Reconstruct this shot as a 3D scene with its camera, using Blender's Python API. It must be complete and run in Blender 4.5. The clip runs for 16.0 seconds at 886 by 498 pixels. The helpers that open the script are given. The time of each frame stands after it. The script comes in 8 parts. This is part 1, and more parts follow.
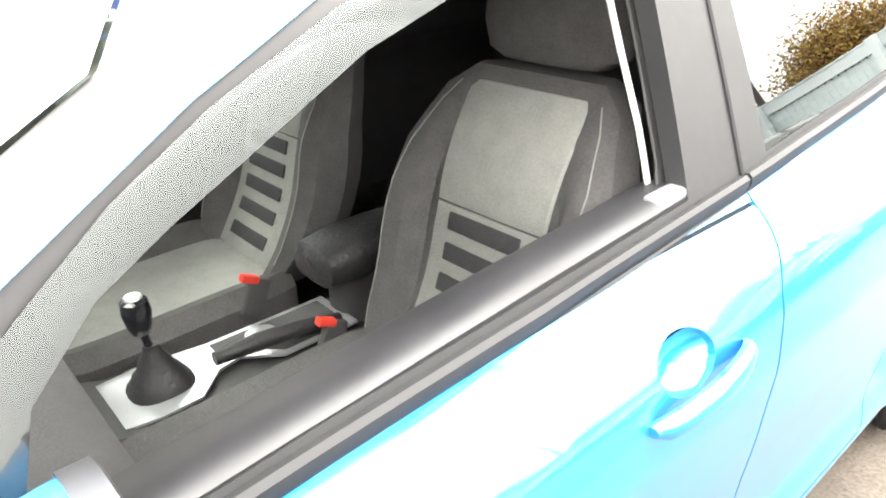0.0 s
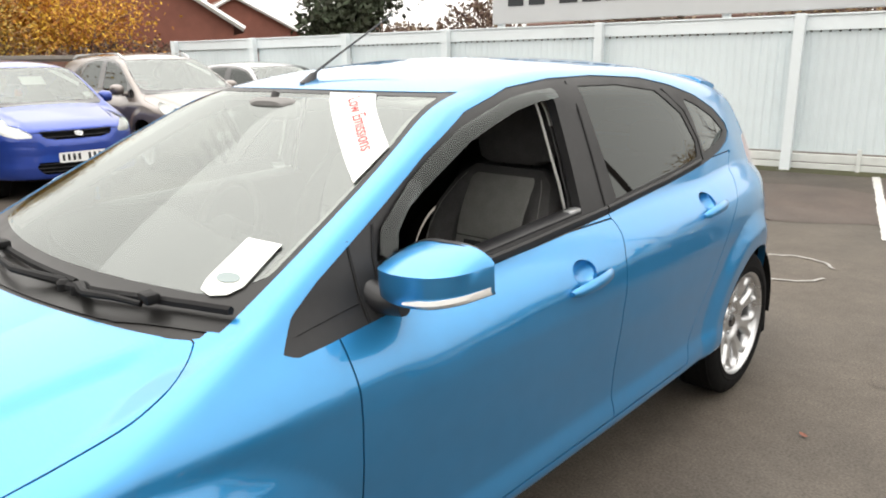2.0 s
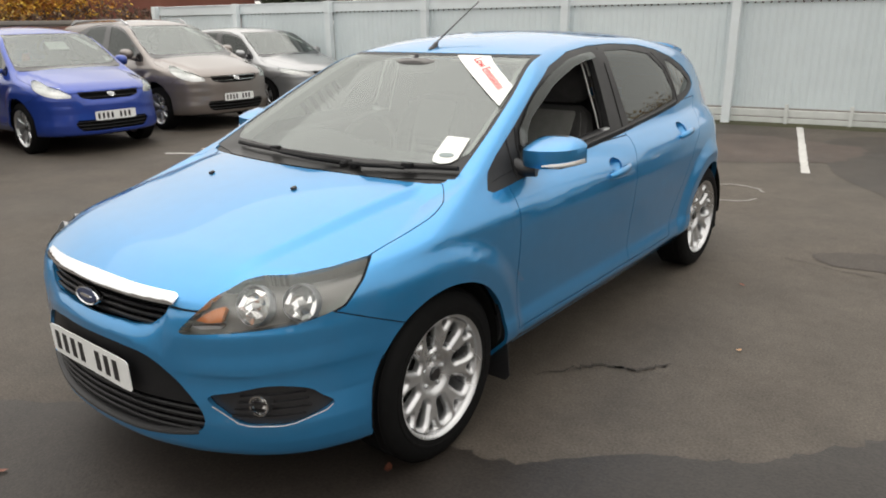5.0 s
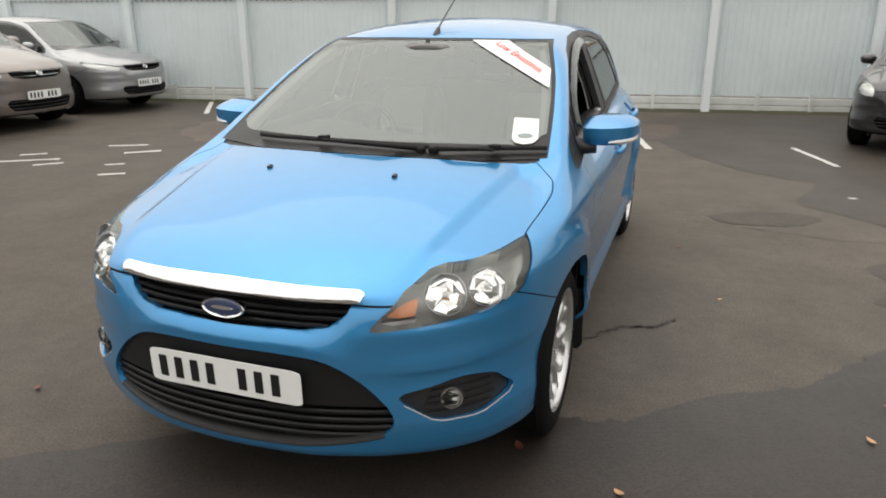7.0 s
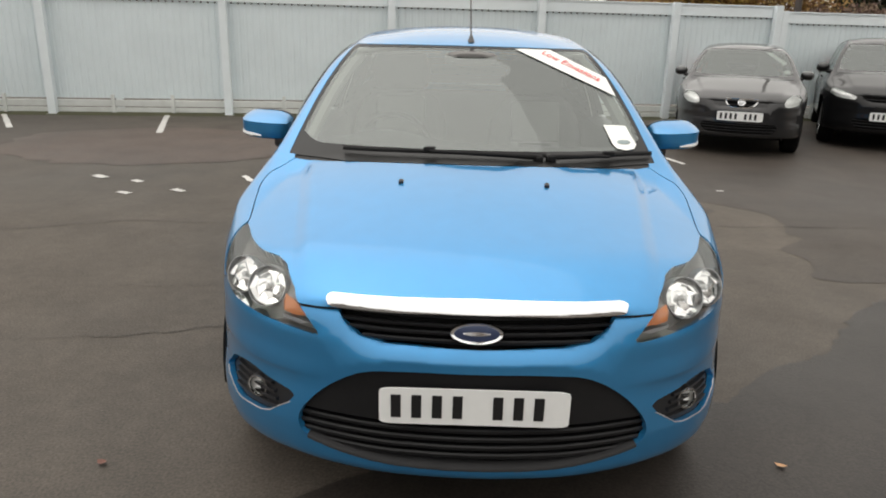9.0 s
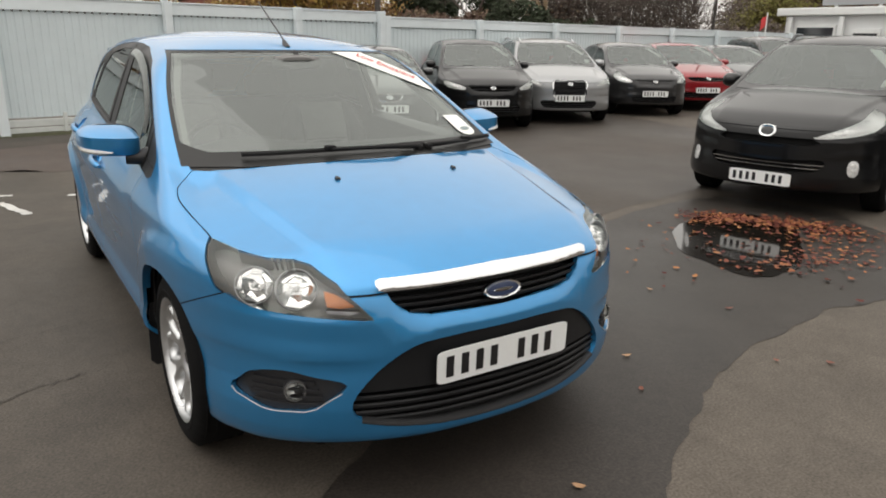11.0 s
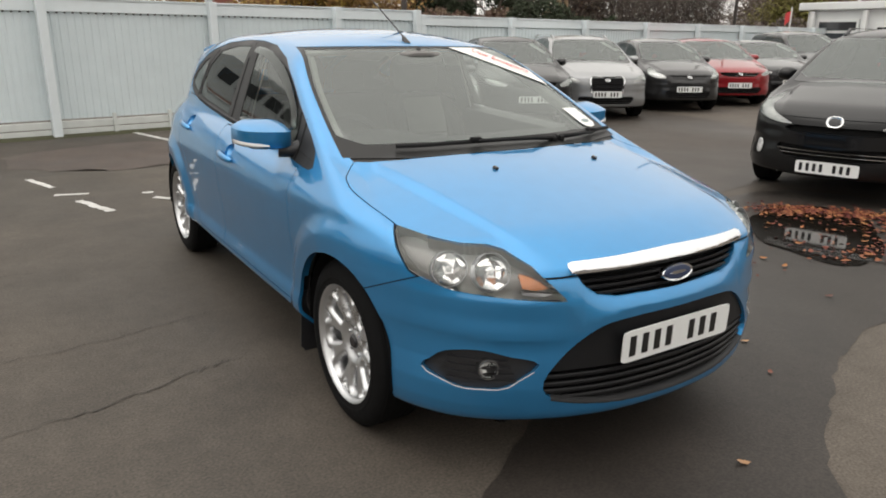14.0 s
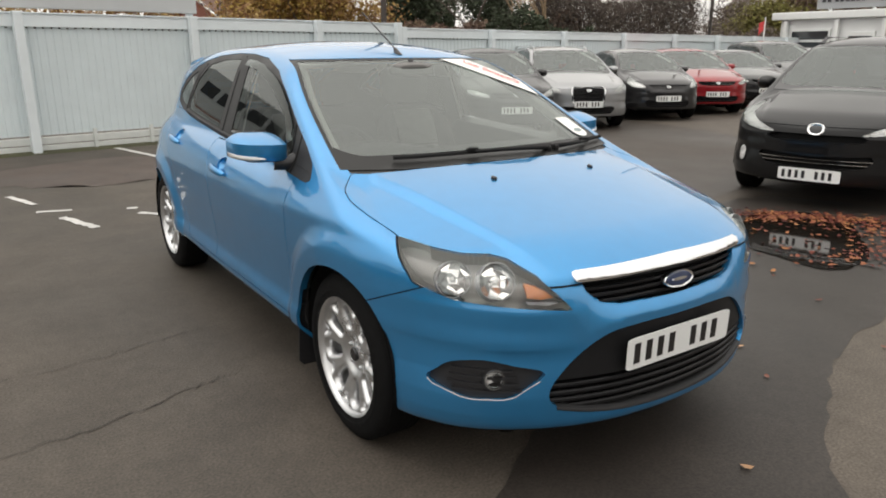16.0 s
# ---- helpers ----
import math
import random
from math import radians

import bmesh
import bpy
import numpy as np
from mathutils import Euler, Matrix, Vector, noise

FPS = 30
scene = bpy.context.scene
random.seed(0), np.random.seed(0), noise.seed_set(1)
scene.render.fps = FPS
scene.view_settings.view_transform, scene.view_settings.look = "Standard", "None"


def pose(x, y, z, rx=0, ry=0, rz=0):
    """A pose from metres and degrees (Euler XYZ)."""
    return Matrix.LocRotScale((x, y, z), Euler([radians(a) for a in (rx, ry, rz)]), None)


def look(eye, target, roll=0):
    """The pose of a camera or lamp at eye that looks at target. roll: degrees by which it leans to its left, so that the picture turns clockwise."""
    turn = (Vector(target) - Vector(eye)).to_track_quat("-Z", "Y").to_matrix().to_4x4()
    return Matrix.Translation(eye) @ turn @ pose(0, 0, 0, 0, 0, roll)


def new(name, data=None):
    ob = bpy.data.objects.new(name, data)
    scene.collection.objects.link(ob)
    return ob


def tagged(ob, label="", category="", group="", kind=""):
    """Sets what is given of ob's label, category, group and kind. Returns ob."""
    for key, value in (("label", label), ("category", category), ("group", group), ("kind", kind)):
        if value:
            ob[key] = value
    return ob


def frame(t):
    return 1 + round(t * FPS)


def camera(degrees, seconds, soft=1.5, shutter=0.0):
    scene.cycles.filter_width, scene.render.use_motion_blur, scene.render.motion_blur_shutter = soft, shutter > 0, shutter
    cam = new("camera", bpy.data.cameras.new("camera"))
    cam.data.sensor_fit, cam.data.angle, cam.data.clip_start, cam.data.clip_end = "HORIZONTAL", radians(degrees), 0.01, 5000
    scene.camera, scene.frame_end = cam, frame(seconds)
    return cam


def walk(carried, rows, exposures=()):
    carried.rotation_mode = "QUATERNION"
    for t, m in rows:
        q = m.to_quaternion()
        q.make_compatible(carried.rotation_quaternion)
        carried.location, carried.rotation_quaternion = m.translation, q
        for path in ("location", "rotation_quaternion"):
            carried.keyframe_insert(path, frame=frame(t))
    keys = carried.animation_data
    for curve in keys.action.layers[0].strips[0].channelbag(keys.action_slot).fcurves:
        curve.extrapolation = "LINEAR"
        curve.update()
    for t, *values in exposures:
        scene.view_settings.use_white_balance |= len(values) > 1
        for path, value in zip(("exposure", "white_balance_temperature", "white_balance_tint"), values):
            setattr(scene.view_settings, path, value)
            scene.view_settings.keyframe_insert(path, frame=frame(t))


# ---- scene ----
cam = camera(63.9, 16.0, soft=1.9)
PATH = [
    (0, (1.205, 0.642, 1.366), (-0.172, 1.794, 0.484), -2.5),
    (0.3, (1.327, 0.509, 1.39), (-0.021, 1.756, 0.597), -1.4),
    (0.5, (1.403, 0.421, 1.396), (0.059, 1.716, 0.678), -1.2),
    (1, (1.621, 0.185, 1.415), (0.251, 1.494, 0.776), -1.6),
    (1.5, (1.754, -0.087, 1.41), (0.448, 1.33, 0.875), -1.1),
    (2, (1.874, -0.38, 1.461), (0.558, 1.034, 0.942), -1.0),
    (2.5, (2.083, -0.659, 1.462), (0.732, 0.695, 0.878), -2.3),
    (3, (2.195, -0.933, 1.47), (0.891, 0.48, 0.917), -1.3),
    (3.5, (2.274, -1.168, 1.502), (1.015, 0.27, 0.912), -1.0),
    (4, (2.391, -1.375, 1.482), (1.12, 0.047, 0.882), -0.7),
    (4.2, (2.413, -1.454, 1.491), (1.124, -0.057, 0.868), -1.0),
    (6.3, (1.656, -2.248, 1.534), (0.85, -0.527, 0.909), -0.5),
    (6.5, (1.552, -2.31, 1.533), (0.796, -0.578, 0.879), -0.5),
    (7, (1.233, -2.366, 1.492), (0.597, -0.578, 0.86), -0.2),
    (7.5, (0.902, -2.429, 1.501), (0.432, -0.593, 0.863), 0.7),
    (8, (0.54, -2.538, 1.513), (0.347, -0.656, 0.864), 1.9),
    (8.5, (0.16, -2.544, 1.5), (0.046, -0.642, 0.894), -0.4),
    (8.7, (0.068, -2.544, 1.487), (-0.019, -0.64, 0.881), 0.4),
    (10.8, (-1.235, -2.435, 1.449), (-0.308, -0.755, 0.886), 0.2),
    (11, (-1.32, -2.48, 1.448), (-0.277, -0.871, 0.878), 1.1),
    (11.5, (-1.541, -2.527, 1.442), (-0.421, -0.943, 0.957), 0.7),
    (12, (-1.681, -2.462, 1.438), (-0.526, -0.896, 0.978), 1.6),
    (12.5, (-1.811, -2.338, 1.436), (-0.637, -0.777, 1.007), -1.1),
    (13, (-1.832, -2.301, 1.427), (-0.723, -0.729, 0.878), 1.1),
    (13.5, (-1.82, -2.303, 1.433), (-0.82, -0.675, 0.843), 1.5),
    (14, (-1.846, -2.267, 1.424), (-0.822, -0.647, 0.851), 0.5),
    (14.5, (-1.903, -2.224, 1.428), (-0.799, -0.64, 0.905), 1.3),
    (15, (-1.923, -2.223, 1.429), (-0.8, -0.642, 0.936), 1.8),
    (15.5, (-1.922, -2.23, 1.429), (-0.842, -0.623, 0.93), 0.3),
    (16, (-1.903, -2.225, 1.42), (-0.83, -0.627, 0.878), -0.0),
]
EXPOSURES = [(0, 3.4), (0.2, 2.8), (0.5, 2.1), (1, 1.40), (1.5, 0.97), (2, 0.65), (2.5, 0.4), (3, 0.17), (3.5, 0.05), (7, 0.0), (8.5, -0.08), (11, -0.13), (16, -0.08)]
walk(cam, [(t, look(eye, target, roll)) for t, eye, target, roll in PATH], EXPOSURES)
# ---- end of walk ----

# ---- world, sun ----
world = bpy.data.worlds.new("overcast")
scene.world = world
world.use_nodes = True
wn = world.node_tree.nodes
sky = wn.new("ShaderNodeTexSky")
sky.sky_type = "NISHITA"
sky.sun_disc = False
sky.sun_elevation, sky.sun_rotation = radians(69.8), radians(280)
sky.dust_density, sky.ozone_density, sky.air_density = 4.0, 1.0, 1.0
pale = wn.new("ShaderNodeHueSaturation")
pale.inputs["Saturation"].default_value = 0.10
pale.inputs["Value"].default_value = 1.0
world.node_tree.links.new(sky.outputs[0], pale.inputs["Color"])
# an even deck of cloud lies over most of the sky
cloud = wn.new("ShaderNodeMixRGB")
cloud.inputs["Fac"].default_value = 0.85
way = wn.new("ShaderNodeTexCoord")
split = wn.new("ShaderNodeSeparateXYZ")
world.node_tree.links.new(way.outputs["Generated"], split.inputs[0])
# as under any overcast sky, the zenith is more than twice as bright as the horizon
rise = wn.new("ShaderNodeMapRange")
rise.inputs["To Min"].default_value, rise.inputs["To Max"].default_value = 11.6, 19.5
world.node_tree.links.new(split.outputs["Z"], rise.inputs["Value"])
deck = wn.new("ShaderNodeVectorMath")
deck.operation = "SCALE"
deck.inputs[0].default_value = (1.0, 0.962, 0.905)
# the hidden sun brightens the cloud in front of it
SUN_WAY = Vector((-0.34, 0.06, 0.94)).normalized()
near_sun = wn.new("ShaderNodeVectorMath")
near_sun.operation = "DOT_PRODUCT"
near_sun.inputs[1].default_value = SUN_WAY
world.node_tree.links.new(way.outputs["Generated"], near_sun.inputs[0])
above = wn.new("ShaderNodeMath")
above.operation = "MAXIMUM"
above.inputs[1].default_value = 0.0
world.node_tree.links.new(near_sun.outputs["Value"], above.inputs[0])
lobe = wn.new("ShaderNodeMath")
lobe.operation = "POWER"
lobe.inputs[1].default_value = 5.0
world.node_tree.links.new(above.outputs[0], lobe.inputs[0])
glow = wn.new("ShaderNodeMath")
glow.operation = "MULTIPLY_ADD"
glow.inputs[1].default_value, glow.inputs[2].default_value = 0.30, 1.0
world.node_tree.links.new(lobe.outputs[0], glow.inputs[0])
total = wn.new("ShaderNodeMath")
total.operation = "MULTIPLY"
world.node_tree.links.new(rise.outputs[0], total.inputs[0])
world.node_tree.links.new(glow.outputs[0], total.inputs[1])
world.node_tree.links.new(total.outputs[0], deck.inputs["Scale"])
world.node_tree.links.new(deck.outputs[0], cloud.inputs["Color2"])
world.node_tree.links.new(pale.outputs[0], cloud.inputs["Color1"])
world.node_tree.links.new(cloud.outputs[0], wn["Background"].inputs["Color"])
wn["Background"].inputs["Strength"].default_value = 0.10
sun = new("sun", bpy.data.lights.new("sun", "SUN"))
sun.data.energy, sun.data.angle, sun.data.color = 0.6, radians(80), (1.0, 0.97, 0.93)
sun.matrix_world = look(SUN_WAY * 40, (0, 0, 0))

# ---- materials ----
def material(name, colour, rough=0.5, metal=0.0, coat=0.0, grain=0.0, scale=40.0, bump=0.0, spread=0.0, coat_rough=0.04, spec=0.5):
    """A surface with two scales of variation in colour and roughness and, if asked, fine relief. grain: how far the colour
    swings; scale: waves a metre; spread: how far single objects differ."""
    m = bpy.data.materials.new(name)
    m.use_nodes = True
    n, ln = m.node_tree.nodes, m.node_tree.links
    b = n["Principled BSDF"]
    b.inputs["Base Color"].default_value = (*colour, 1)
    b.inputs["Roughness"].default_value = rough
    b.inputs["Metallic"].default_value = metal
    b.inputs["Coat Weight"].default_value = coat
    b.inputs["Coat Roughness"].default_value = coat_rough
    b.inputs["Specular IOR Level"].default_value = spec
    if grain or bump or spread:
        tc = n.new("ShaderNodeTexCoord")
        fine, broad = n.new("ShaderNodeTexNoise"), n.new("ShaderNodeTexNoise")
        fine.inputs["Scale"].default_value, broad.inputs["Scale"].default_value = scale, scale / 9
        fine.inputs["Detail"].default_value, broad.inputs["Detail"].default_value = 5, 4
        for t in (fine, broad):
            ln.new(tc.outputs["Object"], t.inputs["Vector"])
        add = n.new("ShaderNodeMath")
        add.operation = "ADD"
        ln.new(fine.outputs["Fac"], add.inputs[0])
        ln.new(broad.outputs["Fac"], add.inputs[1])
        ramp = n.new("ShaderNodeMapRange")
        ramp.inputs["From Min"].default_value, ramp.inputs["From Max"].default_value = 0.6, 1.4
        ramp.inputs["To Min"].default_value, ramp.inputs["To Max"].default_value = 1 - grain, 1 + grain
        ln.new(add.outputs[0], ramp.inputs["Value"])
        last = ramp.outputs["Result"]
        if spread:
            info = n.new("ShaderNodeObjectInfo")
            r2 = n.new("ShaderNodeMapRange")
            r2.inputs["To Min"].default_value, r2.inputs["To Max"].default_value = 1 - spread, 1 + spread
            ln.new(info.outputs["Random"], r2.inputs["Value"])
            mul = n.new("ShaderNodeMath")
            mul.operation = "MULTIPLY"
            ln.new(last, mul.inputs[0])
            ln.new(r2.outputs["Result"], mul.inputs[1])
            last = mul.outputs[0]
        mix = n.new("ShaderNodeVectorMath")
        mix.operation = "SCALE"
        mix.inputs[0].default_value = colour
        ln.new(last, mix.inputs["Scale"])
        ln.new(mix.outputs[0], b.inputs["Base Color"])
        rr = n.new("ShaderNodeMapRange")
        rr.inputs["From Min"].default_value, rr.inputs["From Max"].default_value = 0.3, 0.7
        rr.inputs["To Min"].default_value, rr.inputs["To Max"].default_value = max(0.02, rough - 0.12 * min(1, grain * 4)), min(1, rough + 0.12 * min(1, grain * 4))
        ln.new(broad.outputs["Fac"], rr.inputs["Value"])
        ln.new(rr.outputs["Result"], b.inputs["Roughness"])
        if bump:
            bp = n.new("ShaderNodeBump")
            bp.inputs["Strength"].default_value, bp.inputs["Distance"].default_value = bump, 0.01
            ln.new(fine.outputs["Fac"], bp.inputs["Height"])
            ln.new(bp.outputs[0], b.inputs["Normal"])
    return m


def glass(name, tint, ior=1.5, rough=0.0, gloss=1.0):
    """A thin pane: clear by its tint, with the gloss that its angle gives."""
    m = bpy.data.materials.new(name)
    m.use_nodes = True
    n, ln = m.node_tree.nodes, m.node_tree.links
    n.remove(n["Principled BSDF"])
    clear, shine, mix, fr = n.new("ShaderNodeBsdfTransparent"), n.new("ShaderNodeBsdfGlossy"), n.new("ShaderNodeMixShader"), n.new("ShaderNodeFresnel")
    clear.inputs["Color"].default_value = (*tint, 1)
    shine.inputs["Roughness"].default_value = rough
    shine.inputs["Color"].default_value = (0.95 * gloss, gloss, 0.98 * gloss, 1)
    fr.inputs["IOR"].default_value = ior
    ln.new(fr.outputs[0], mix.inputs[0])
    ln.new(clear.outputs[0], mix.inputs[1])
    ln.new(shine.outputs[0], mix.inputs[2])
    ln.new(mix.outputs[0], n["Material Output"].inputs["Surface"])
    return m


def flake_paint(name, colour, metal=0.35, rough=0.38, coat=1.0, dirt=0.05):
    m = material(name, colour, rough, metal, coat, grain=dirt, scale=14.0, coat_rough=0.03, spec=0.15)
    return m


PAINT = flake_paint("blue_metallic_paint", (0.034, 0.250, 0.535), metal=0.66, rough=0.36)
PAINT.node_tree.nodes["Principled BSDF"].inputs["Coat IOR"].default_value = 1.62
TRIM = material("black_trim", (0.018, 0.018, 0.02), 0.42, grain=0.12, scale=60)
TRIM_SATIN = material("dark_grey_trim", (0.021, 0.021, 0.022), 0.5, grain=0.15, scale=50, spec=0.35)
GRILLE_BLACK = material("grille_black", (0.007, 0.007, 0.008), 0.5, grain=0.15, scale=60, spec=0.3)
WIPER_BLACK = material("wiper_black", (0.007, 0.007, 0.0075), 0.6, grain=0.15, scale=50, spec=0.2)
COWL_BLACK = material("cowl_black", (0.024, 0.023, 0.022), 0.55, grain=0.2, scale=60, spec=0.35)
FRIT = material("black_glass_edge", (0.010, 0.0098, 0.0095), 0.38, grain=0.1, scale=40, spec=0.3)
GLOSS_BLACK = material("gloss_black", (0.012, 0.012, 0.014), 0.12, coat=0.5)
GAP = material("shut_gap", (0.006, 0.006, 0.007), 0.9)
TYRE = material("tyre_rubber", (0.0055, 0.0055, 0.0057), 0.8, grain=0.25, scale=30, bump=0.25, spec=0.12)
LINER = material("arch_liner", (0.007, 0.007, 0.007), 0.9, grain=0.2, scale=20, spec=0.15)
ALLOY = material("alloy", (0.60, 0.605, 0.61), 0.28, 0.85, grain=0.08, scale=25)
CHROME = material("chrome", (0.85, 0.86, 0.87), 0.07, 1.0)
BRIGHT = material("bright_reflector", (0.94, 0.94, 0.93), 0.22, 0.25, coat=0.6)
MIRRORED = material("mirrored_reflector", (0.95, 0.95, 0.94), 0.14, 0.85)
LAMP_DARK = material("lamp_bezel", (0.23, 0.225, 0.215), 0.35, 0.3, grain=0.08, scale=30)
AMBER = material("amber_lens", (0.66, 0.25, 0.10), 0.25, coat=0.6, grain=0.1, scale=80)
RED_LENS = material("red_lens", (0.45, 0.01, 0.015), 0.15, coat=1.0)
WHITE_LENS = material("white_lens", (0.75, 0.75, 0.73), 0.2, coat=0.8, grain=0.08, scale=70)
LENS = glass("lamp_lens", (0.97, 0.97, 0.97), 1.45)
SCREEN_GLASS = glass("windscreen_glass", (0.60, 0.66, 0.62), 2.1)
CLEAR_GLASS = glass("side_glass", (0.62, 0.66, 0.65), 1.55)
DARK_GLASS = glass("privacy_glass", (0.06, 0.064, 0.068), 1.55)
SMOKE = glass("smoked_deflector", (0.30, 0.30, 0.31), 1.5, rough=0.03)
PLATE_WHITE = material("plate_white", (0.80, 0.81, 0.80), 0.3, coat=0.5, grain=0.03, scale=30)
PLATE_BLACK = material("plate_black", (0.012, 0.012, 0.013), 0.35)
PAPER = material("paper", (0.82, 0.83, 0.80), 0.7, grain=0.03, scale=40)
STICKER_RED = material("red_print", (0.62, 0.06, 0.06), 0.6)
PRINT_GREY = material("grey_print", (0.25, 0.30, 0.30), 0.6)
BADGE_BLUE = material("badge_blue", (0.022, 0.035, 0.085), 0.4, 0.2, coat=0.3)
CLOTH_LIGHT = material("light_seat_cloth", (0.25, 0.25, 0.238), 0.95, grain=0.14, scale=220, bump=0.35, spec=0.2)
CLOTH_DARK = material("dark_seat_cloth", (0.085, 0.083, 0.083), 0.95, grain=0.22, scale=220, bump=0.35, spec=0.2)
CLOTH_SLOT = material("seat_slot_cloth", (0.05, 0.05, 0.052), 0.8, grain=0.2, scale=200, spec=0.2)
MIRROR_SHELL = material("mirror_shell", (0.16, 0.155, 0.15), 0.6, grain=0.1, scale=60)
DASH = material("dashboard_plastic", (0.05, 0.049, 0.05), 0.65, grain=0.12, scale=300, bump=0.2)
HEADLINER = material("headliner", (0.46, 0.46, 0.44), 0.95, grain=0.06, scale=90)
LEATHER = material("black_leather", (0.02, 0.02, 0.021), 0.45, grain=0.2, scale=90, bump=0.3)
SILVER_PLASTIC = material("silver_plastic", (0.5, 0.51, 0.52), 0.3, 0.7, grain=0.06, scale=40)
BUCKLE_RED = material("buckle_red", (0.65, 0.05, 0.035), 0.4)
BELT_CLOTH = material("seat_belt_webbing", (0.03, 0.03, 0.03), 0.8, grain=0.2, scale=300)
STITCH = material("pale_stitching", (0.22, 0.22, 0.21), 0.9)

# ---- mesh tools ----
def curve(*pairs):
    """A smooth curve without overshoot through (place, value) pairs, straight beyond its ends."""
    p = np.array(pairs, float)
    xs, ys = p[:, 0], p[:, 1]
    h = np.diff(xs)
    d = np.diff(ys) / h
    m = np.zeros(len(xs))
    m[0], m[-1] = d[0], d[-1]
    for i in range(1, len(xs) - 1):
        if d[i - 1] * d[i] > 0:
            w1, w2 = 2 * h[i] + h[i - 1], h[i] + 2 * h[i - 1]
            m[i] = (w1 + w2) / (w1 / d[i - 1] + w2 / d[i])

    def f(q):
        q = np.clip(q, xs[0] - 0.5, xs[-1] + 0.5)
        k = np.clip(np.searchsorted(xs, q) - 1, 0, len(h) - 1)
        t = (q - xs[k]) / h[k]
        c = np.clip(t, 0, 1)
        a = ys[k] * (1 + 2 * c) * (1 - c) ** 2 + ys[k + 1] * c * c * (3 - 2 * c)
        a = a + h[k] * (m[k] * c * (1 - c) ** 2 + m[k + 1] * c * c * (c - 1))
        return a + np.where(t < 0, t * h[k] * m[k], 0) + np.where(t > 1, (t - 1) * h[k] * m[k + 1], 0)

    return f


def smax(a, b, k):
    h = np.clip(0.5 + 0.5 * (a - b) / k, 0, 1)
    return b + (a - b) * h + k * h * (1 - h)


def smin(a, b, k):
    return -smax(-a, -b, k)


def rounded(points, steps=4):
    """A closed outline through the points, gently curved between them."""
    p = np.array(points, float)
    n, out = len(p), []
    for i in range(n):
        a, b, c, d = p[i - 1], p[i], p[(i + 1) % n], p[(i + 2) % n]
        for s in range(steps):
            t = s / steps
            out.append(0.5 * (2 * b + (c - a) * t + (2 * a - 5 * b + 4 * c - d) * t * t + (3 * b - a - 3 * c + d) * t**3))
    return np.array(out)


def outline(points, steps=1):
    """The signed distance to a closed outline, minus inside."""
    p = np.array(points, float) if steps == 1 else rounded(points, steps)

    def f(u, v):
        best, inside = np.full(np.shape(u), 9.0), np.zeros(np.shape(u), bool)
        for (ax, ay), (bx, by) in zip(p, np.roll(p, -1, 0)):
            ex, ey = bx - ax, by - ay
            t = np.clip(((u - ax) * ex + (v - ay) * ey) / (ex * ex + ey * ey + 1e-12), 0, 1)
            best = np.minimum(best, np.hypot(u - ax - t * ex, v - ay - t * ey))
            cross = (ay > v) != (by > v)
            inside ^= cross & (u < ex * (v - ay) / (ey if abs(ey) > 1e-12 else 1e-12) + ax)
        return np.where(inside, -best, best)

    return f


def gradient(f, p, e=0.002):
    g = np.empty_like(p)
    for k in range(3):
        a, b = p.copy(), p.copy()
        a[:, k] += e
        b[:, k] -= e
        g[:, k] = (f(*a.T) - f(*b.T)) / (2 * e)
    return g


def skin(f, lo, hi, step):
    """The surface f = 0 in a box, as vertices that lie on it and quads split into triangles."""
    axes = [np.arange(a, b + step, step) for a, b in zip(lo, hi)]
    v = np.empty([len(a) for a in axes], np.float32)
    Y, Z = np.meshgrid(axes[1], axes[2], indexing="ij")
    for i, x in enumerate(axes[0]):
        v[i] = f(np.full_like(Y, x), Y, Z)
    s = v < 0
    c = sum(s[i : len(axes[0]) - 1 + i, j : len(axes[1]) - 1 + j, k : len(axes[2]) - 1 + k].astype(np.int8) for i in (0, 1) for j in (0, 1) for k in (0, 1))
    mixed = (c > 0) & (c < 8)
    ids = np.full(mixed.shape, -1)
    ids[mixed] = np.arange(mixed.sum())
    cell = np.argwhere(mixed)
    P = np.stack([axes[k][cell[:, k]] + step / 2 for k in range(3)], 1)
    for _ in range(5):
        g = gradient(f, P)
        move = -f(*P.T)[:, None] * g / (np.sum(g * g, 1)[:, None] + 1e-6)
        P += np.clip(move, -step * 0.8, step * 0.8)
    quads = []
    for k in range(3):
        a, b = [(1, 2), (2, 0), (0, 1)][k]
        lo_s, hi_s = [slice(None)] * 3, [slice(None)] * 3
        lo_s[k], hi_s[k] = slice(None, -1), slice(1, None)
        change = s[tuple(lo_s)] != s[tuple(hi_s)]
        e = np.argwhere(change)
        e = e[(e[:, a] > 0) & (e[:, b] > 0) & (e[:, a] < mixed.shape[a]) & (e[:, b] < mixed.shape[b]) & (e[:, k] < mixed.shape[k])]
        q = []
        for da, db in ((1, 1), (0, 1), (0, 0), (1, 0)):
            w = e.copy()
            w[:, a] -= da
            w[:, b] -= db
            q.append(ids[tuple(w.T)])
        q = np.stack(q, 1)
        flip = ~s[tuple(e.T)]
        q[flip] = q[flip][:, ::-1]
        quads.append(q)
    q = np.concatenate(quads)
    q = q[(q >= 0).all(1)]
    return P, np.concatenate([q[:, [0, 1, 2]], q[:, [0, 2, 3]]])


